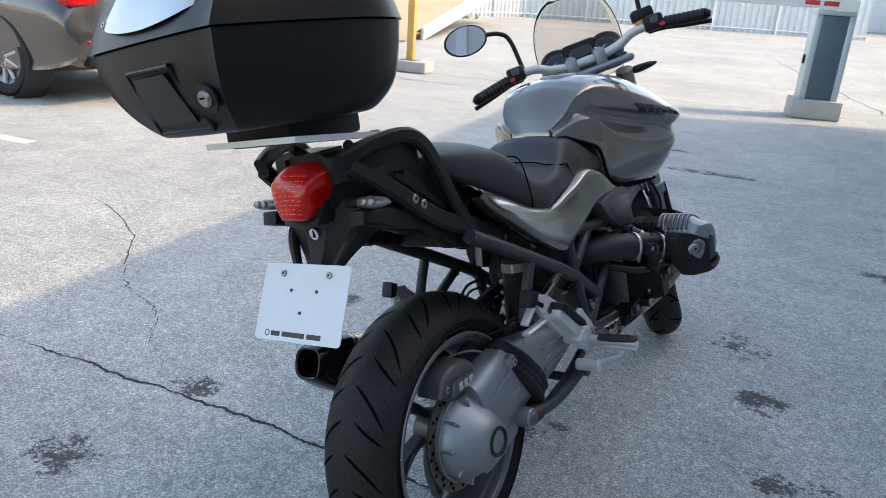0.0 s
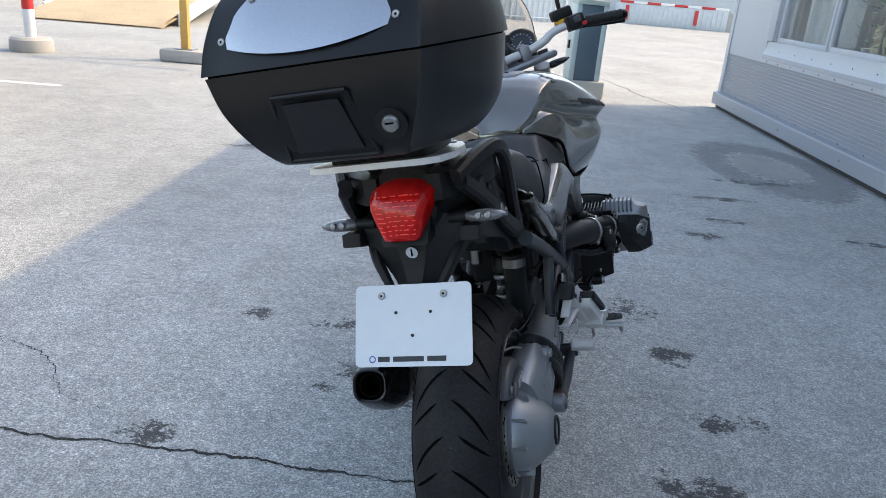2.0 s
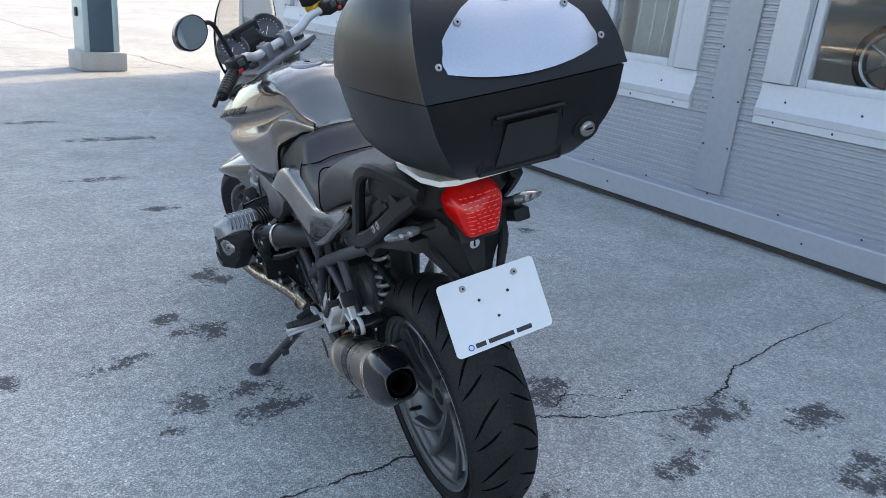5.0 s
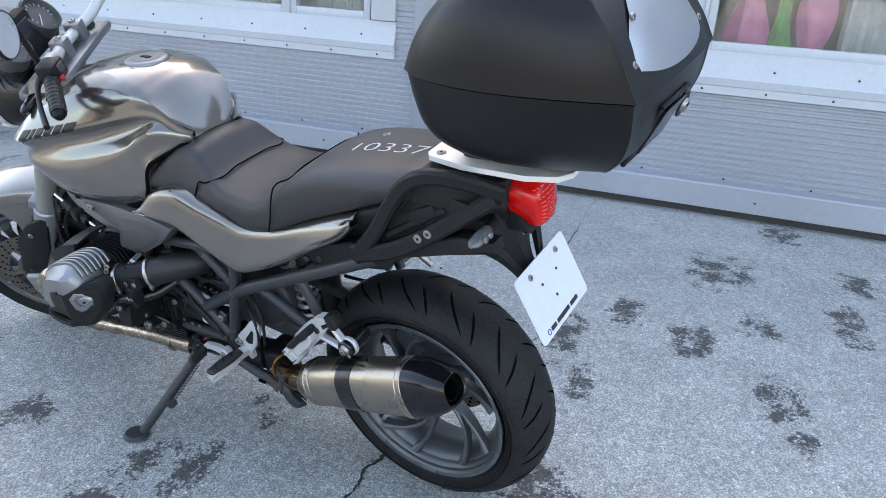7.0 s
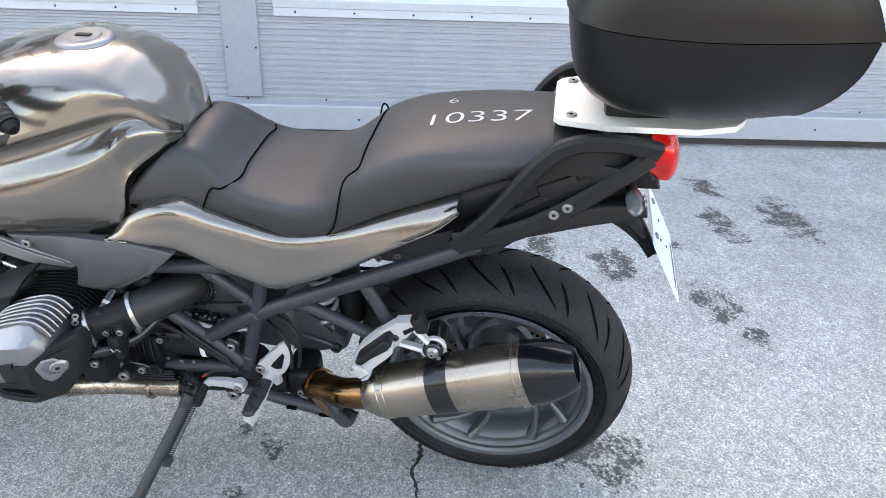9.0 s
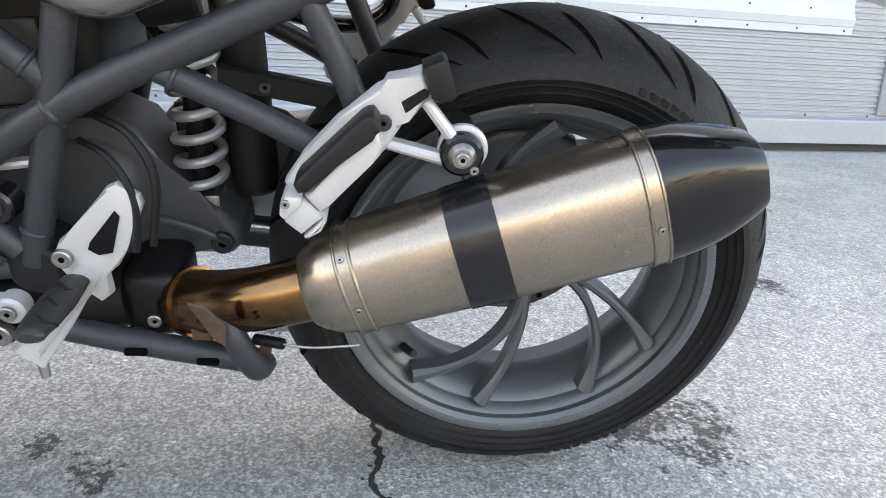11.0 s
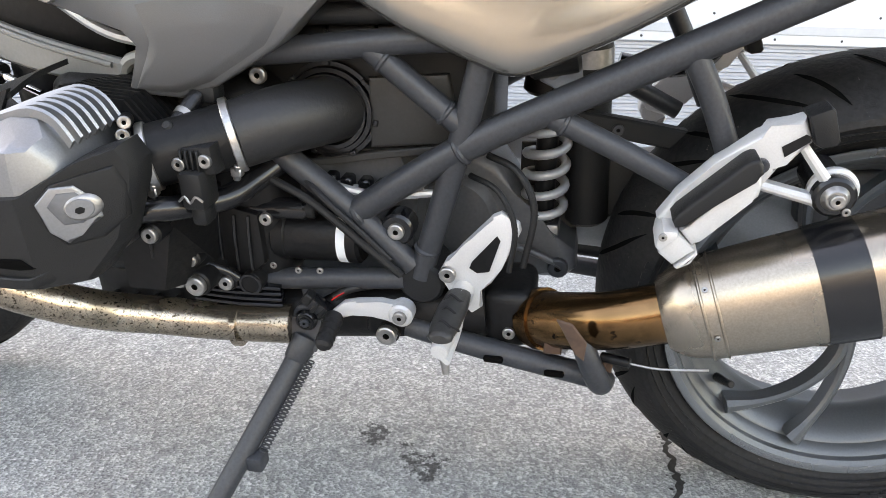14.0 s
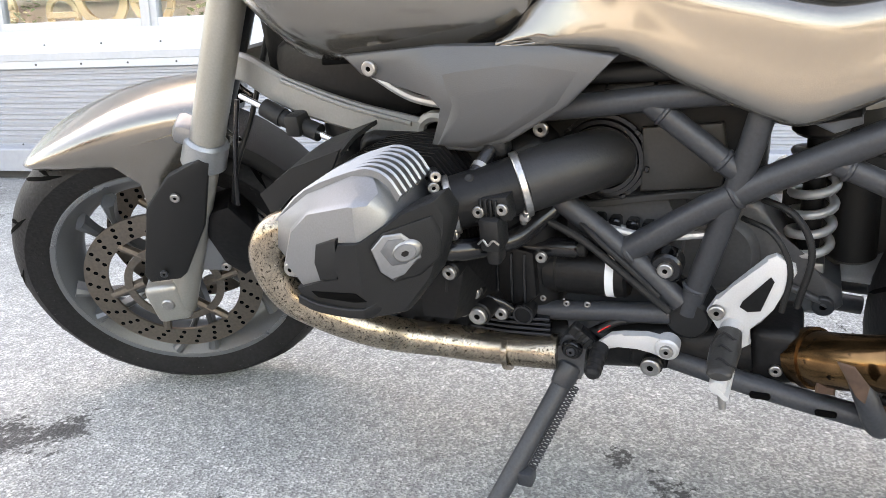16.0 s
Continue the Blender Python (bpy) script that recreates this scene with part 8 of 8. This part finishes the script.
for s in (-1, 1):
    d = bike_part("brake_disc", lathe(BM(), [(0.118, s * 0.074 - 0.0025), (0.160, s * 0.074 - 0.0025), (0.160, s * 0.074 + 0.0025), (0.118, s * 0.074 + 0.0025)], C_F, (1, 0, 0), 96, True), disc_steel, "drilled brown-grey steel brake disc", fw, True)
    vents(C_F, s * 0.0735 - 0.0033, (0.126, 0.139, 0.152), 26, d, True)
    for k in range(6):
        a = 2 * math.pi * k / 6 + 0.3
        bike_part("disc_carrier", tube(BM(), [(C_F.x + s * 0.068, C_F.y + 0.055 * math.sin(a), C_F.z + 0.055 * math.cos(a)), (C_F.x + s * 0.072, C_F.y + 0.122 * math.sin(a + 0.25), C_F.z + 0.122 * math.cos(a + 0.25))], [0.010, 0.008], 8, 1), disc_steel, "", d, True)
    bike_part("sensor_ring", lathe(BM(), [(0.076, s * 0.076 - 0.002), (0.090, s * 0.076 - 0.002), (0.090, s * 0.076 + 0.002), (0.076, s * 0.076 + 0.002)], C_F, (1, 0, 0), 64, True), disc_steel, "", d, True)
    # fork leg along the rake
    def leg(u, x=s * 0.108, o=0.0):
        return Vector((x, C_F.y - 0.026 + o - 0.51 * u * 0.891, C_F.z + u * 0.891 * 1.0))
    b = BM()
    tube(b, [leg(-0.03), leg(0.10), leg(0.31)], [0.024, 0.025, 0.026], 20, 2)
    box(b, (s * 0.108 - 0.026, C_F.y - 0.03, C_F.z - 0.045), (s * 0.108 + 0.026, C_F.y + 0.034, C_F.z + 0.04), 0.012, 3)
    fl = bike_part("fork_leg", b, fork_grey, "silver-grey fork leg", front=True)
    b = BM()
    tube(b, [leg(0.30), leg(0.50), leg(0.78)], [0.027, 0.027, 0.027], 20, 2)
    bike_part("fork_tube", b, fork_grey, "", fl, True)
    b = BM()
    cyl(b, leg(0.285), leg(0.335), 0.036, 0.035, 26, True, 0.005)
    bike_part("fork_collar", b, drive_grey, "", fl, True)
    b = BM()
    cyl(b, Vector((s * 0.13, C_F.y, C_F.z)), Vector((s * 0.137, C_F.y, C_F.z)), 0.013, 0.012, 18, True, 0.002)
    bike_part("axle_nut", b, bolt_metal, "", fl, True)
    # black shield on the leg
    b = BM()
    prism(b, [(1.478, 0.366), (1.482, 0.385), (1.424, 0.515), (1.368, 0.566), (1.310, 0.587), (1.297, 0.575), (1.346, 0.461), (1.411, 0.372), (1.425, 0.363)], s * 0.138 - 0.008, s * 0.138 + 0.010, 0.006, 2)
    sh = bike_part("leg_shield", b, plastic_black, "black plastic leg shield", fl, True)
    bolt((s * 0.149, 1.368, 0.530), (s, 0, 0), 0.008, sh, front=True)
    bolt((s * 0.149, 1.445, 0.385), (s, 0, 0), 0.007, sh, True, True)
    # caliper behind the leg
    b = BM()
    prism(b, [(1.350, 0.47), (1.305, 0.478), (1.280, 0.425), (1.290, 0.345), (1.325, 0.325), (1.352, 0.36), (1.362, 0.42)], s * 0.086 - 0.036, s * 0.086 + 0.036, 0.012, 2)
    ca = bike_part("front_caliper", b, engine_black, "black four-piston brake caliper", front=True)
    b = BM()
    prism(b, [(1.42, 0.42), (1.365, 0.435), (1.340, 0.440), (1.332, 0.420), (1.365, 0.400), (1.352, 0.368), (1.345, 0.350), (1.365, 0.335), (1.43, 0.35)], s * 0.100 - 0.006, s * 0.100 + 0.012, 0.004, 1)
    bike_part("caliper_bracket", b, alloy, "", ca, True)
    for y, z in ((1.345, 0.428), (1.352, 0.352)):
        bolt((s * 0.114, y, z), (s, 0, 0), 0.009, ca, front=True)
    b = BM()
    tube(b, [(s * 0.10, 1.30, 0.47), (s * 0.11, 1.27, 0.54), (s * 0.09, 1.22, 0.62), (s * 0.05, 1.17, 0.72)], 0.0045, 8, 6)
    bike_part("brake_hose", b, plastic_black, "", ca, True)
# mudguard
b = BM()
rings = []
for y, z, w, drop in ((1.642, 0.578, 0.030, 0.010), (1.615, 0.594, 0.062, 0.022), (1.560, 0.616, 0.080, 0.042), (1.480, 0.638, 0.088, 0.072), (1.400, 0.648, 0.088, 0.092), (1.320, 0.645, 0.084, 0.085), (1.270, 0.630, 0.080, 0.060)):
    rings.append([Vector((x * w, y - (0.02 if abs(x) > 0.95 and h > 0.6 else 0), z - h * drop)) for x, h in ((-1.0, 1.0), (-1.02, 0.55), (-0.90, 0.16), (-0.55, 0.03), (0, 0), (0.55, 0.03), (0.90, 0.16), (1.02, 0.55), (1.0, 1.0))])
loft(b, rings, 4, False, False, 4)
mud = bike_part("front_mudguard", b, paint_bronze, "bronze-grey painted front mudguard", front=True, sharp=60)
mud.modifiers.new("thickness", "SOLIDIFY").thickness = 0.0035
for s in (-1, 1):
    b = BM()
    prism(b, [(1.470, 0.572), (1.440, 0.530), (1.445, 0.490), (1.455, 0.470), (1.415, 0.478), (1.350, 0.540), (1.310, 0.580), (1.33, 0.61), (1.44, 0.60)], s * 0.087 - 0.003, s * 0.087 + 0.003)
    bike_part("mudguard_stay", b, paint_bronze, "", mud, True)
b = BM()
rings = []
for k in range(7):
    a = radians(-28 - 52 * k / 6)
    r = R_F + 0.028
    c = Vector((0, C_F.y + r * math.sin(a), C_F.z + r * math.cos(a)))
    u = Vector((0, math.sin(a), math.cos(a)))
    rings.append([c + Vector((x, 0, 0)) - u * h for x, h in ((-0.066, 0.03), (-0.06, 0.005), (0, 0), (0.06, 0.005), (0.066, 0.03))])
loft(b, rings, 2, False, False, 2)
rm = bike_part("rear_mudguard", b, plastic_black, "black plastic inner mudguard", front=True)
rm.modifiers.new("thickness", "SOLIDIFY").thickness = 0.003
# yokes
for u, th in ((0.345, 0.018), (0.745, 0.016)):
    b = BM()
    c = Vector((0, C_F.y - 0.51 * u * 0.891, C_F.z + u * 0.891))
    box(b, (-0.118, -0.040, -th), (0.118, 0.030, th), 0.012, 2, Matrix.Translation(c) @ Matrix.Rotation(radians(27), 4, "X"))
    yoke = bike_part("fork_yoke", b, alloy, "silver cast fork yoke", front=True)
b = BM()
tube(b, [(0, 1.30, 0.60), (0, 1.13, 0.90), (0, 1.06, 1.04)], 0.028, 16, 2)
bike_part("steering_stem", b, engine_black, "", front=True)
# longitudinal arm from fork yoke to engine (does not steer)
b = BM()
for s in (-1, 1):
    beam(b, [(s * 0.02, 1.245, 0.668), (s * 0.065, 1.17, 0.672), (s * 0.098, 1.08, 0.645), (s * 0.110, 0.97, 0.615), (s * 0.115, 0.86, 0.595)], 0.0075, [0.020, 0.023, 0.023, 0.021, 0.018], 6, 0.6)
    beam(b, [(s * 0.105, 1.08, 0.6635), (s * 0.118, 0.97, 0.6310), (s * 0.122, 0.87, 0.6080)], 0.0045, 0.0030, 5, 0.6)
    tube(b, [(s * 0.115, 0.838 + 0.026 * math.cos(q), 0.590 + 0.026 * math.sin(q)) for q in [k * 0.7 for k in range(10)]], 0.008, 8, 2)
tele = bike_part("telelever_arm", b, arm_grey, "silver forged wishbone arm")
b = BM()
cyl(b, (0, 1.13, 0.67), (0, 1.08, 0.86), 0.028, seg=20)
coil = [(0.042 * math.cos(t * 0.6), 1.115 - 0.0008 * t + 0.042 * math.sin(t * 0.6), 0.70 + 0.0026 * t) for t in range(60)]
tube(b, coil, 0.007, 8, 1)
bike_part("front_spring", b, engine_black, "black front spring strut", tele)
b = BM()
tube(b, [(-0.118, 1.110, 0.628), (-0.119, 1.080, 0.613)], [0.0135, 0.0145], 16, 1)
box(b, (-0.140, 1.040, 0.590), (-0.105, 1.066, 0.622), 0.006, 2)
tube(b, [(-0.119, 1.080, 0.613), (-0.121, 1.020, 0.592)], [0.0125, 0.013], 16, 1)
damper = bike_part("steering_damper", b, plastic_black, "black steering damper with chrome rods")
bike_part("damper_rod", cyl(BM(), (-0.117, 1.150, 0.645), (-0.118, 1.105, 0.625), 0.005, seg=12), chrome, "", damper)
bike_part("damper_rod", cyl(BM(), (-0.121, 1.022, 0.592), (-0.120, 0.975, 0.570), 0.005, seg=12), chrome, "", damper)
bike_part("sensor_cable", tube(BM(), [(-0.120, 1.155, 0.640), (-0.125, 1.165, 0.600), (-0.125, 1.190, 0.520), (-0.120, 1.205, 0.470)], 0.004, 8, 5), plastic_gloss, "", damper)
b = BM()
box(b, (-0.10, 0.86, 0.60), (0.10, 1.10, 0.72), 0.03, 2)
box(b, (-0.06, 1.02, 0.62), (0.06, 1.14, 0.86), 0.02, 2)
box(b, (-0.11, 0.70, 0.66), (0.11, 0.92, 0.73), 0.02, 2)
bike_part("front_frame", b, engine_black, "black cast front frame")
b = BM()
tube(b, [(-0.09, 0.98, 0.70), (-0.12, 0.92, 0.675), (-0.13, 0.86, 0.645), (-0.12, 0.80, 0.63)], 0.006, 8, 6)
bike_part("hose", b, spring_grey)
b = BM()
tube(b, [(-0.11, 0.68, 0.665), (-0.12, 0.58, 0.67), (-0.12, 0.46, 0.672), (-0.11, 0.36, 0.66)], 0.012, 10, 5)
tube(b, [(0.11, 0.68, 0.665), (0.12, 0.58, 0.67), (0.12, 0.46, 0.672), (0.11, 0.36, 0.66)], 0.012, 10, 5)
box(b, (-0.12, 0.42, 0.67), (0.12, 0.66, 0.745), 0.01, 2)
box(b, (-0.10, 0.10, 0.70), (0.10, 0.44, 0.76), 0.015, 2)
bike_part("wiring_tray", b, plastic_black, "black wiring tray under the seat")

# bars and instruments
b = BM()
for s in (-1, 1):
    tube(b, [(0, 1.030, 1.062), (s * 0.05, 1.030, 1.062), (s * 0.11, 1.010, 1.072), (s * 0.15, 0.995, 1.090), (s * 0.20, 0.975, 1.092), (s * 0.27, 0.938, 1.080), (s * 0.345, 0.900, 1.062)], [0.014, 0.014, 0.014, 0.0135, 0.0125, 0.011, 0.011], 14, 6)
bar = bike_part("handlebar", b, alloy_light, "silver alloy handlebar", front=True)
b = BM()
for s in (-1, 1):
    box(b, (s * 0.045 - 0.018, 1.008, 1.030), (s * 0.045 + 0.018, 1.052, 1.085), 0.007, 2)
box(b, (-0.14, 0.985, 1.015), (0.14, 1.075, 1.038), 0.010, 2)
clamp = bike_part("bar_clamp", b, alloy, "", bar, True)
for s in (-1, 1):
    bolt((s * 0.045, 1.030, 1.085), (0, 0, 1), 0.009, clamp, front=True)
    bolt((s * 0.108, 1.035, 1.038), (0, 0, 1), 0.018, clamp, True, True)
    b = BM()
    tube(b, [(s * (0.245 + 0.103 * u), 0.951 - 0.052 * u, 1.084 - 0.022 * u) for u in [k / 27 for k in range(28)]], [0.0182 if k % 3 == 1 else 0.0166 for k in range(28)], 16, 1)
    gp = bike_part("grip", b, plastic_black, "black ribbed rubber grip", bar, True)
    b = BM()
    cyl(b, (s * 0.348, 0.899, 1.062), (s * 0.360, 0.893, 1.0594), 0.015, 0.011, 16, True, 0.003)
    bike_part("bar_end", b, engine_black, "", bar, True)
    b = BM()
    box(b, (s * 0.215 - 0.028, 0.935, 1.072), (s * 0.215 + 0.028, 0.985, 1.118), 0.010, 2)
    sw = bike_part("switch_pod", b, plastic_black, "black switch pod", bar, True)
    b = BM()
    box(b, (s * 0.215 - 0.012, 0.932, 1.092), (s * 0.215 + 0.012, 0.937, 1.112), 0.002, 1)
    bike_part("switch", b, trim_grey, "", sw, True)
    b = BM()
    box(b, (s * 0.232 - 0.006, 0.930, 1.076), (s * 0.232 + 0.010, 0.936, 1.088), 0.002, 1)
    bike_part("turn_button", b, red_plastic, "", sw, True)
    b = BM()
    tube(b, [(s * 0.200, 0.998, 1.078), (s * 0.245, 0.993, 1.072), (s * 0.30, 0.970, 1.056), (s * 0.365, 0.932, 1.040)], [0.009, 0.007, 0.006, 0.007], 10, 5)
    bike_part("lever", b, plastic_black, "black hand lever", bar, True)
    b = BM()
    tube(b, [(s * 0.190, 1.0, 1.095), (s * 0.200, 1.0, 1.20), (s * 0.225, 0.985, 1.232), (s * 0.275, 0.950, 1.2425)], 0.007, 10, 6)
    mr = bike_part("mirror", b, plastic_black, "round-backed black mirror on a bent stalk", bar, True)
    b = BM()
    mm = Matrix.Translation((s * 0.326, 0.930, 1.2425)) @ Matrix.Rotation(radians(-s * 15), 4, "Z") @ Matrix.Diagonal((1.5, 1, 1.0, 1))
    bb = BM()
    lathe(bb, [(0.0, 0.035), (0.03, 0.030), (0.043, 0.015), (0.046, 0.0), (0.044, -0.004), (0.041, -0.003)], (0, 0, 0), (0, 1, 0), 40)
    bb.transform(mm)
    bike_part("mirror_shell", bb, plastic_gloss, "", mr, True)
    bb = BM()
    lathe(bb, [(0.0, -0.0035), (0.0415, -0.0035), (0.0415, 0.0)], (0, 0, 0), (0, 1, 0), 40)
    bb.transform(mm)
    bike_part("mirror_glass", bb, mirror_glass, "", mr, True)
    # front indicator
    b = BM()
    tube(b, [(s * 0.10, 1.10, 0.985), (s * 0.135, 1.10, 0.985)], 0.009, 10, 1)
    fi = bike_part("front_indicator", b, plastic_black, "dark front indicator", front=True)
    b = BM()
    loft(b, [[Vector((s * x, 1.10 + ry * math.cos(q), 0.985 + rz * math.sin(q))) for q in [2 * math.pi * k / 12 for k in range(12)]] for x, ry, rz in ((0.13, 0.009, 0.009), (0.15, 0.017, 0.013), (0.19, 0.014, 0.010), (0.212, 0.003, 0.003))], 3)
    bike_part("lens", b, plastic_gloss, "", fi, True)
b = BM()
box(b, (0.165, 0.985, 1.115), (0.230, 1.035, 1.150), 0.008, 2)
res = bike_part("fluid_reservoir", b, plastic_black, "brake fluid reservoir with amber window", bar, True)
b = BM()
box(b, (0.170, 0.980, 1.095), (0.225, 1.030, 1.118), 0.008, 2)
bike_part("fluid_window", b, amber, "", res, True)
b = BM()
rings = []
box(b, (-0.125, 1.125, 1.015), (0.125, 1.165, 1.09), 0.018, 3)
box(b, (-0.055, 1.135, 1.03), (0.055, 1.175, 1.135), 0.012, 2)
dash = bike_part("instrument_panel", b, plastic_black, "twin-dial instrument panel", front=True)
for s in (-1, 1):
    c = (s * 0.082, 1.135, 1.092)
    bike_part("dial_rim", lathe(BM(), [(0.040, 0.0), (0.046, 0.012), (0.052, 0.010), (0.053, -0.03)], c, (0, -0.75, 0.66), 36), trim_grey, "", dash, True)
    dl = bike_part("dial", lathe(BM(), [(0.0, 0.0), (0.041, 0.0)], (c[0], c[1] - 0.001, c[2] + 0.001), (0, -0.75, 0.66), 36), dial_face, "dark round dial", dash, True)
    b = BM()
    for k in range(13):
        a = radians(-125 + 250 * k / 12)
        mt = Matrix.Translation((c[0], c[1] - 0.002, c[2] + 0.002)) @ Vector((0, -0.75, 0.66)).to_track_quat("Z", "Y").to_matrix().to_4x4() @ Matrix.Rotation(a, 4, "Z")
        box(b, (-0.0008, 0.030, 0), (0.0008, 0.037, 0.0006), 0, 1, mt)
    box(b, (-0.001, 0, 0.0006), (0.001, 0.030, 0.0014), 0, 1, mt)
    bike_part("dial_mark", b, plate_white, "", dl, True)
b = BM()
box(b, (-0.032, 1.1325, 1.06), (0.032, 1.1355, 1.118), 0.002, 1)
bike_part("display", b, dial_face, "", dash, True)
# headlamp
b = BM()
lathe(b, [(0.0, 0.09), (0.06, 0.088), (0.088, 0.07), (0.095, 0.04), (0.085, -0.03), (0.05, -0.08), (0.0, -0.09)], (0, 1.22, 0.93), (0, 1, -0.05), 36)
hl = bike_part("headlamp", b, plastic_gloss, "round headlamp in a black shell", front=True)
bike_part("lamp_lens", lathe(BM(), [(0.0, 0.096), (0.06, 0.092), (0.086, 0.074)], (0, 1.222, 0.93), (0, 1, -0.05), 36), clear_lens, "", hl, True)
bike_part("lamp_ring", lathe(BM(), [(0.084, 0.070), (0.090, 0.078), (0.098, 0.066), (0.097, 0.04)], (0, 1.222, 0.93), (0, 1, -0.05), 36), chrome, "", hl, True)
# windscreen
b = BM()
rows = []
for j, (z, y, w) in enumerate(((1.00, 1.235, 0.115), (1.06, 1.215, 0.135), (1.13, 1.185, 0.140), (1.20, 1.150, 0.125), (1.25, 1.122, 0.095), (1.275, 1.106, 0.055))):
    rows.append([Vector((w * u, y - 0.05 * u * u, z)) for u in (-1, -0.66, -0.33, 0, 0.33, 0.66, 1)])
loft(b, rows, 4, False, False, 3)
edge = [rows[j][0] for j in range(6)] + [rows[5][k] for k in range(1, 7)] + [rows[j][6] for j in range(4, -1, -1)]
rim_bm = tube(BM(), edge, 0.0016, 6, 3)
ws = bike_part("windscreen", b, brown_glass, "small smoke-tinted windscreen", front=True)
ws.modifiers.new("thickness", "SOLIDIFY").thickness = 0.0012


# --- writing on the machine ---
def drape(ob, target, way, lift=0.0006):
    """Lays a flat marking onto a curved surface along a direction."""
    way = Vector(way)
    for v in ob.data.vertices:
        hit, place, normal, _ = target.ray_cast(v.co - way * 0.4, way)
        if hit:
            v.co = place - way * lift + normal * lift
    return ob


bpy.context.view_layer.update()
mark = lettering("10337", 0.056, Matrix(((0, 1, 0, -0.034), (-1, 0, 0, 0.140), (0, 0, 1, 1.0), (0, 0, 0, 1))), chalk, seat, "chalk_mark", 1.38, "white chalk number on the seat")
drape(mark, seat, (0, 0, -1))
mark = lettering("6", 0.034, Matrix(((0, 1, 0, 0.046), (-1, 0, 0, 0.105), (0, 0, 1, 1.0), (0, 0, 0, 1))), chalk, seat, "chalk_mark", 1.3)
drape(mark, seat, (0, 0, -1))
for s in (-1, 1):
    y = 1.005
    for w in (0.026, 0.010, 0.020, 0.020, 0.020, 0.030):
        b = BM()
        rows = []
        for k in range(7):
            yy = y - w * k / 6
            zz = 0.876 + (1.005 - yy) * 0.20
            rows.append([b.verts.new((s * 0.25, yy - 0.012 * j / 5, zz + 0.024 * j / 5)) for j in range(6)])
        skin(b, rows, False, False)
        ob = bike_part("model_bar", b, letter_grey, "", tank)
        drape(ob, tank, (-s, 0, 0), 0.0008)
        y -= w + 0.007
# broken ribs across the tail lamp, their bright streaks put into the pale colour
rnd = random.Random(8)
ribs = BM()
for k in range(9):
    zr = 0.866 + 0.0080 * k
    u = (zr - 0.852) / 0.09
    w = 0.027 + 0.014 * u
    x = -w
    while x < w:
        d = min(rnd.uniform(0.004, 0.016), w - x)
        rows = [[ribs.verts.new((x + d * j / 3, -0.40, zr + dz + 0.0025 * (1 - (x / w) ** 2))) for dz in (0.0, 0.0017)] for j in range(4)]
        skin(ribs, rows, False, False)
        x += d + rnd.uniform(0.002, 0.007)
rib_ob = bike_part("lens_rib", ribs, rib_glint, "", lamp)
drape(tagged(rib_ob, "lens ribs as broken dashes with painted pale red glints", kind="stuff"), lamp, (0, 1, 0), 0.0006)
# scribbled chalk on the case lid
rnd = random.Random(3)
for k in range(7):
    b = BM()
    x0, y0 = -0.055 + 0.012 * k, -0.345 + rnd.uniform(-0.01, 0.01)
    pts = [Vector((x0 + rnd.uniform(-0.006, 0.006), y0 + 0.008 * j, 1.4)) for j in range(4)]
    rows = [[b.verts.new(p + Vector((dx, 0, 0))) for dx in (-0.0012, 0.0012)] for p in catmull(pts, 4)]
    skin(b, rows, False, False)
    drape(bike_part("chalk_mark", b, chalk, "", lid), lid, (0, 0, -1))
bike_part("screen_edge", rim_bm, plastic_gloss, "", ws, True)
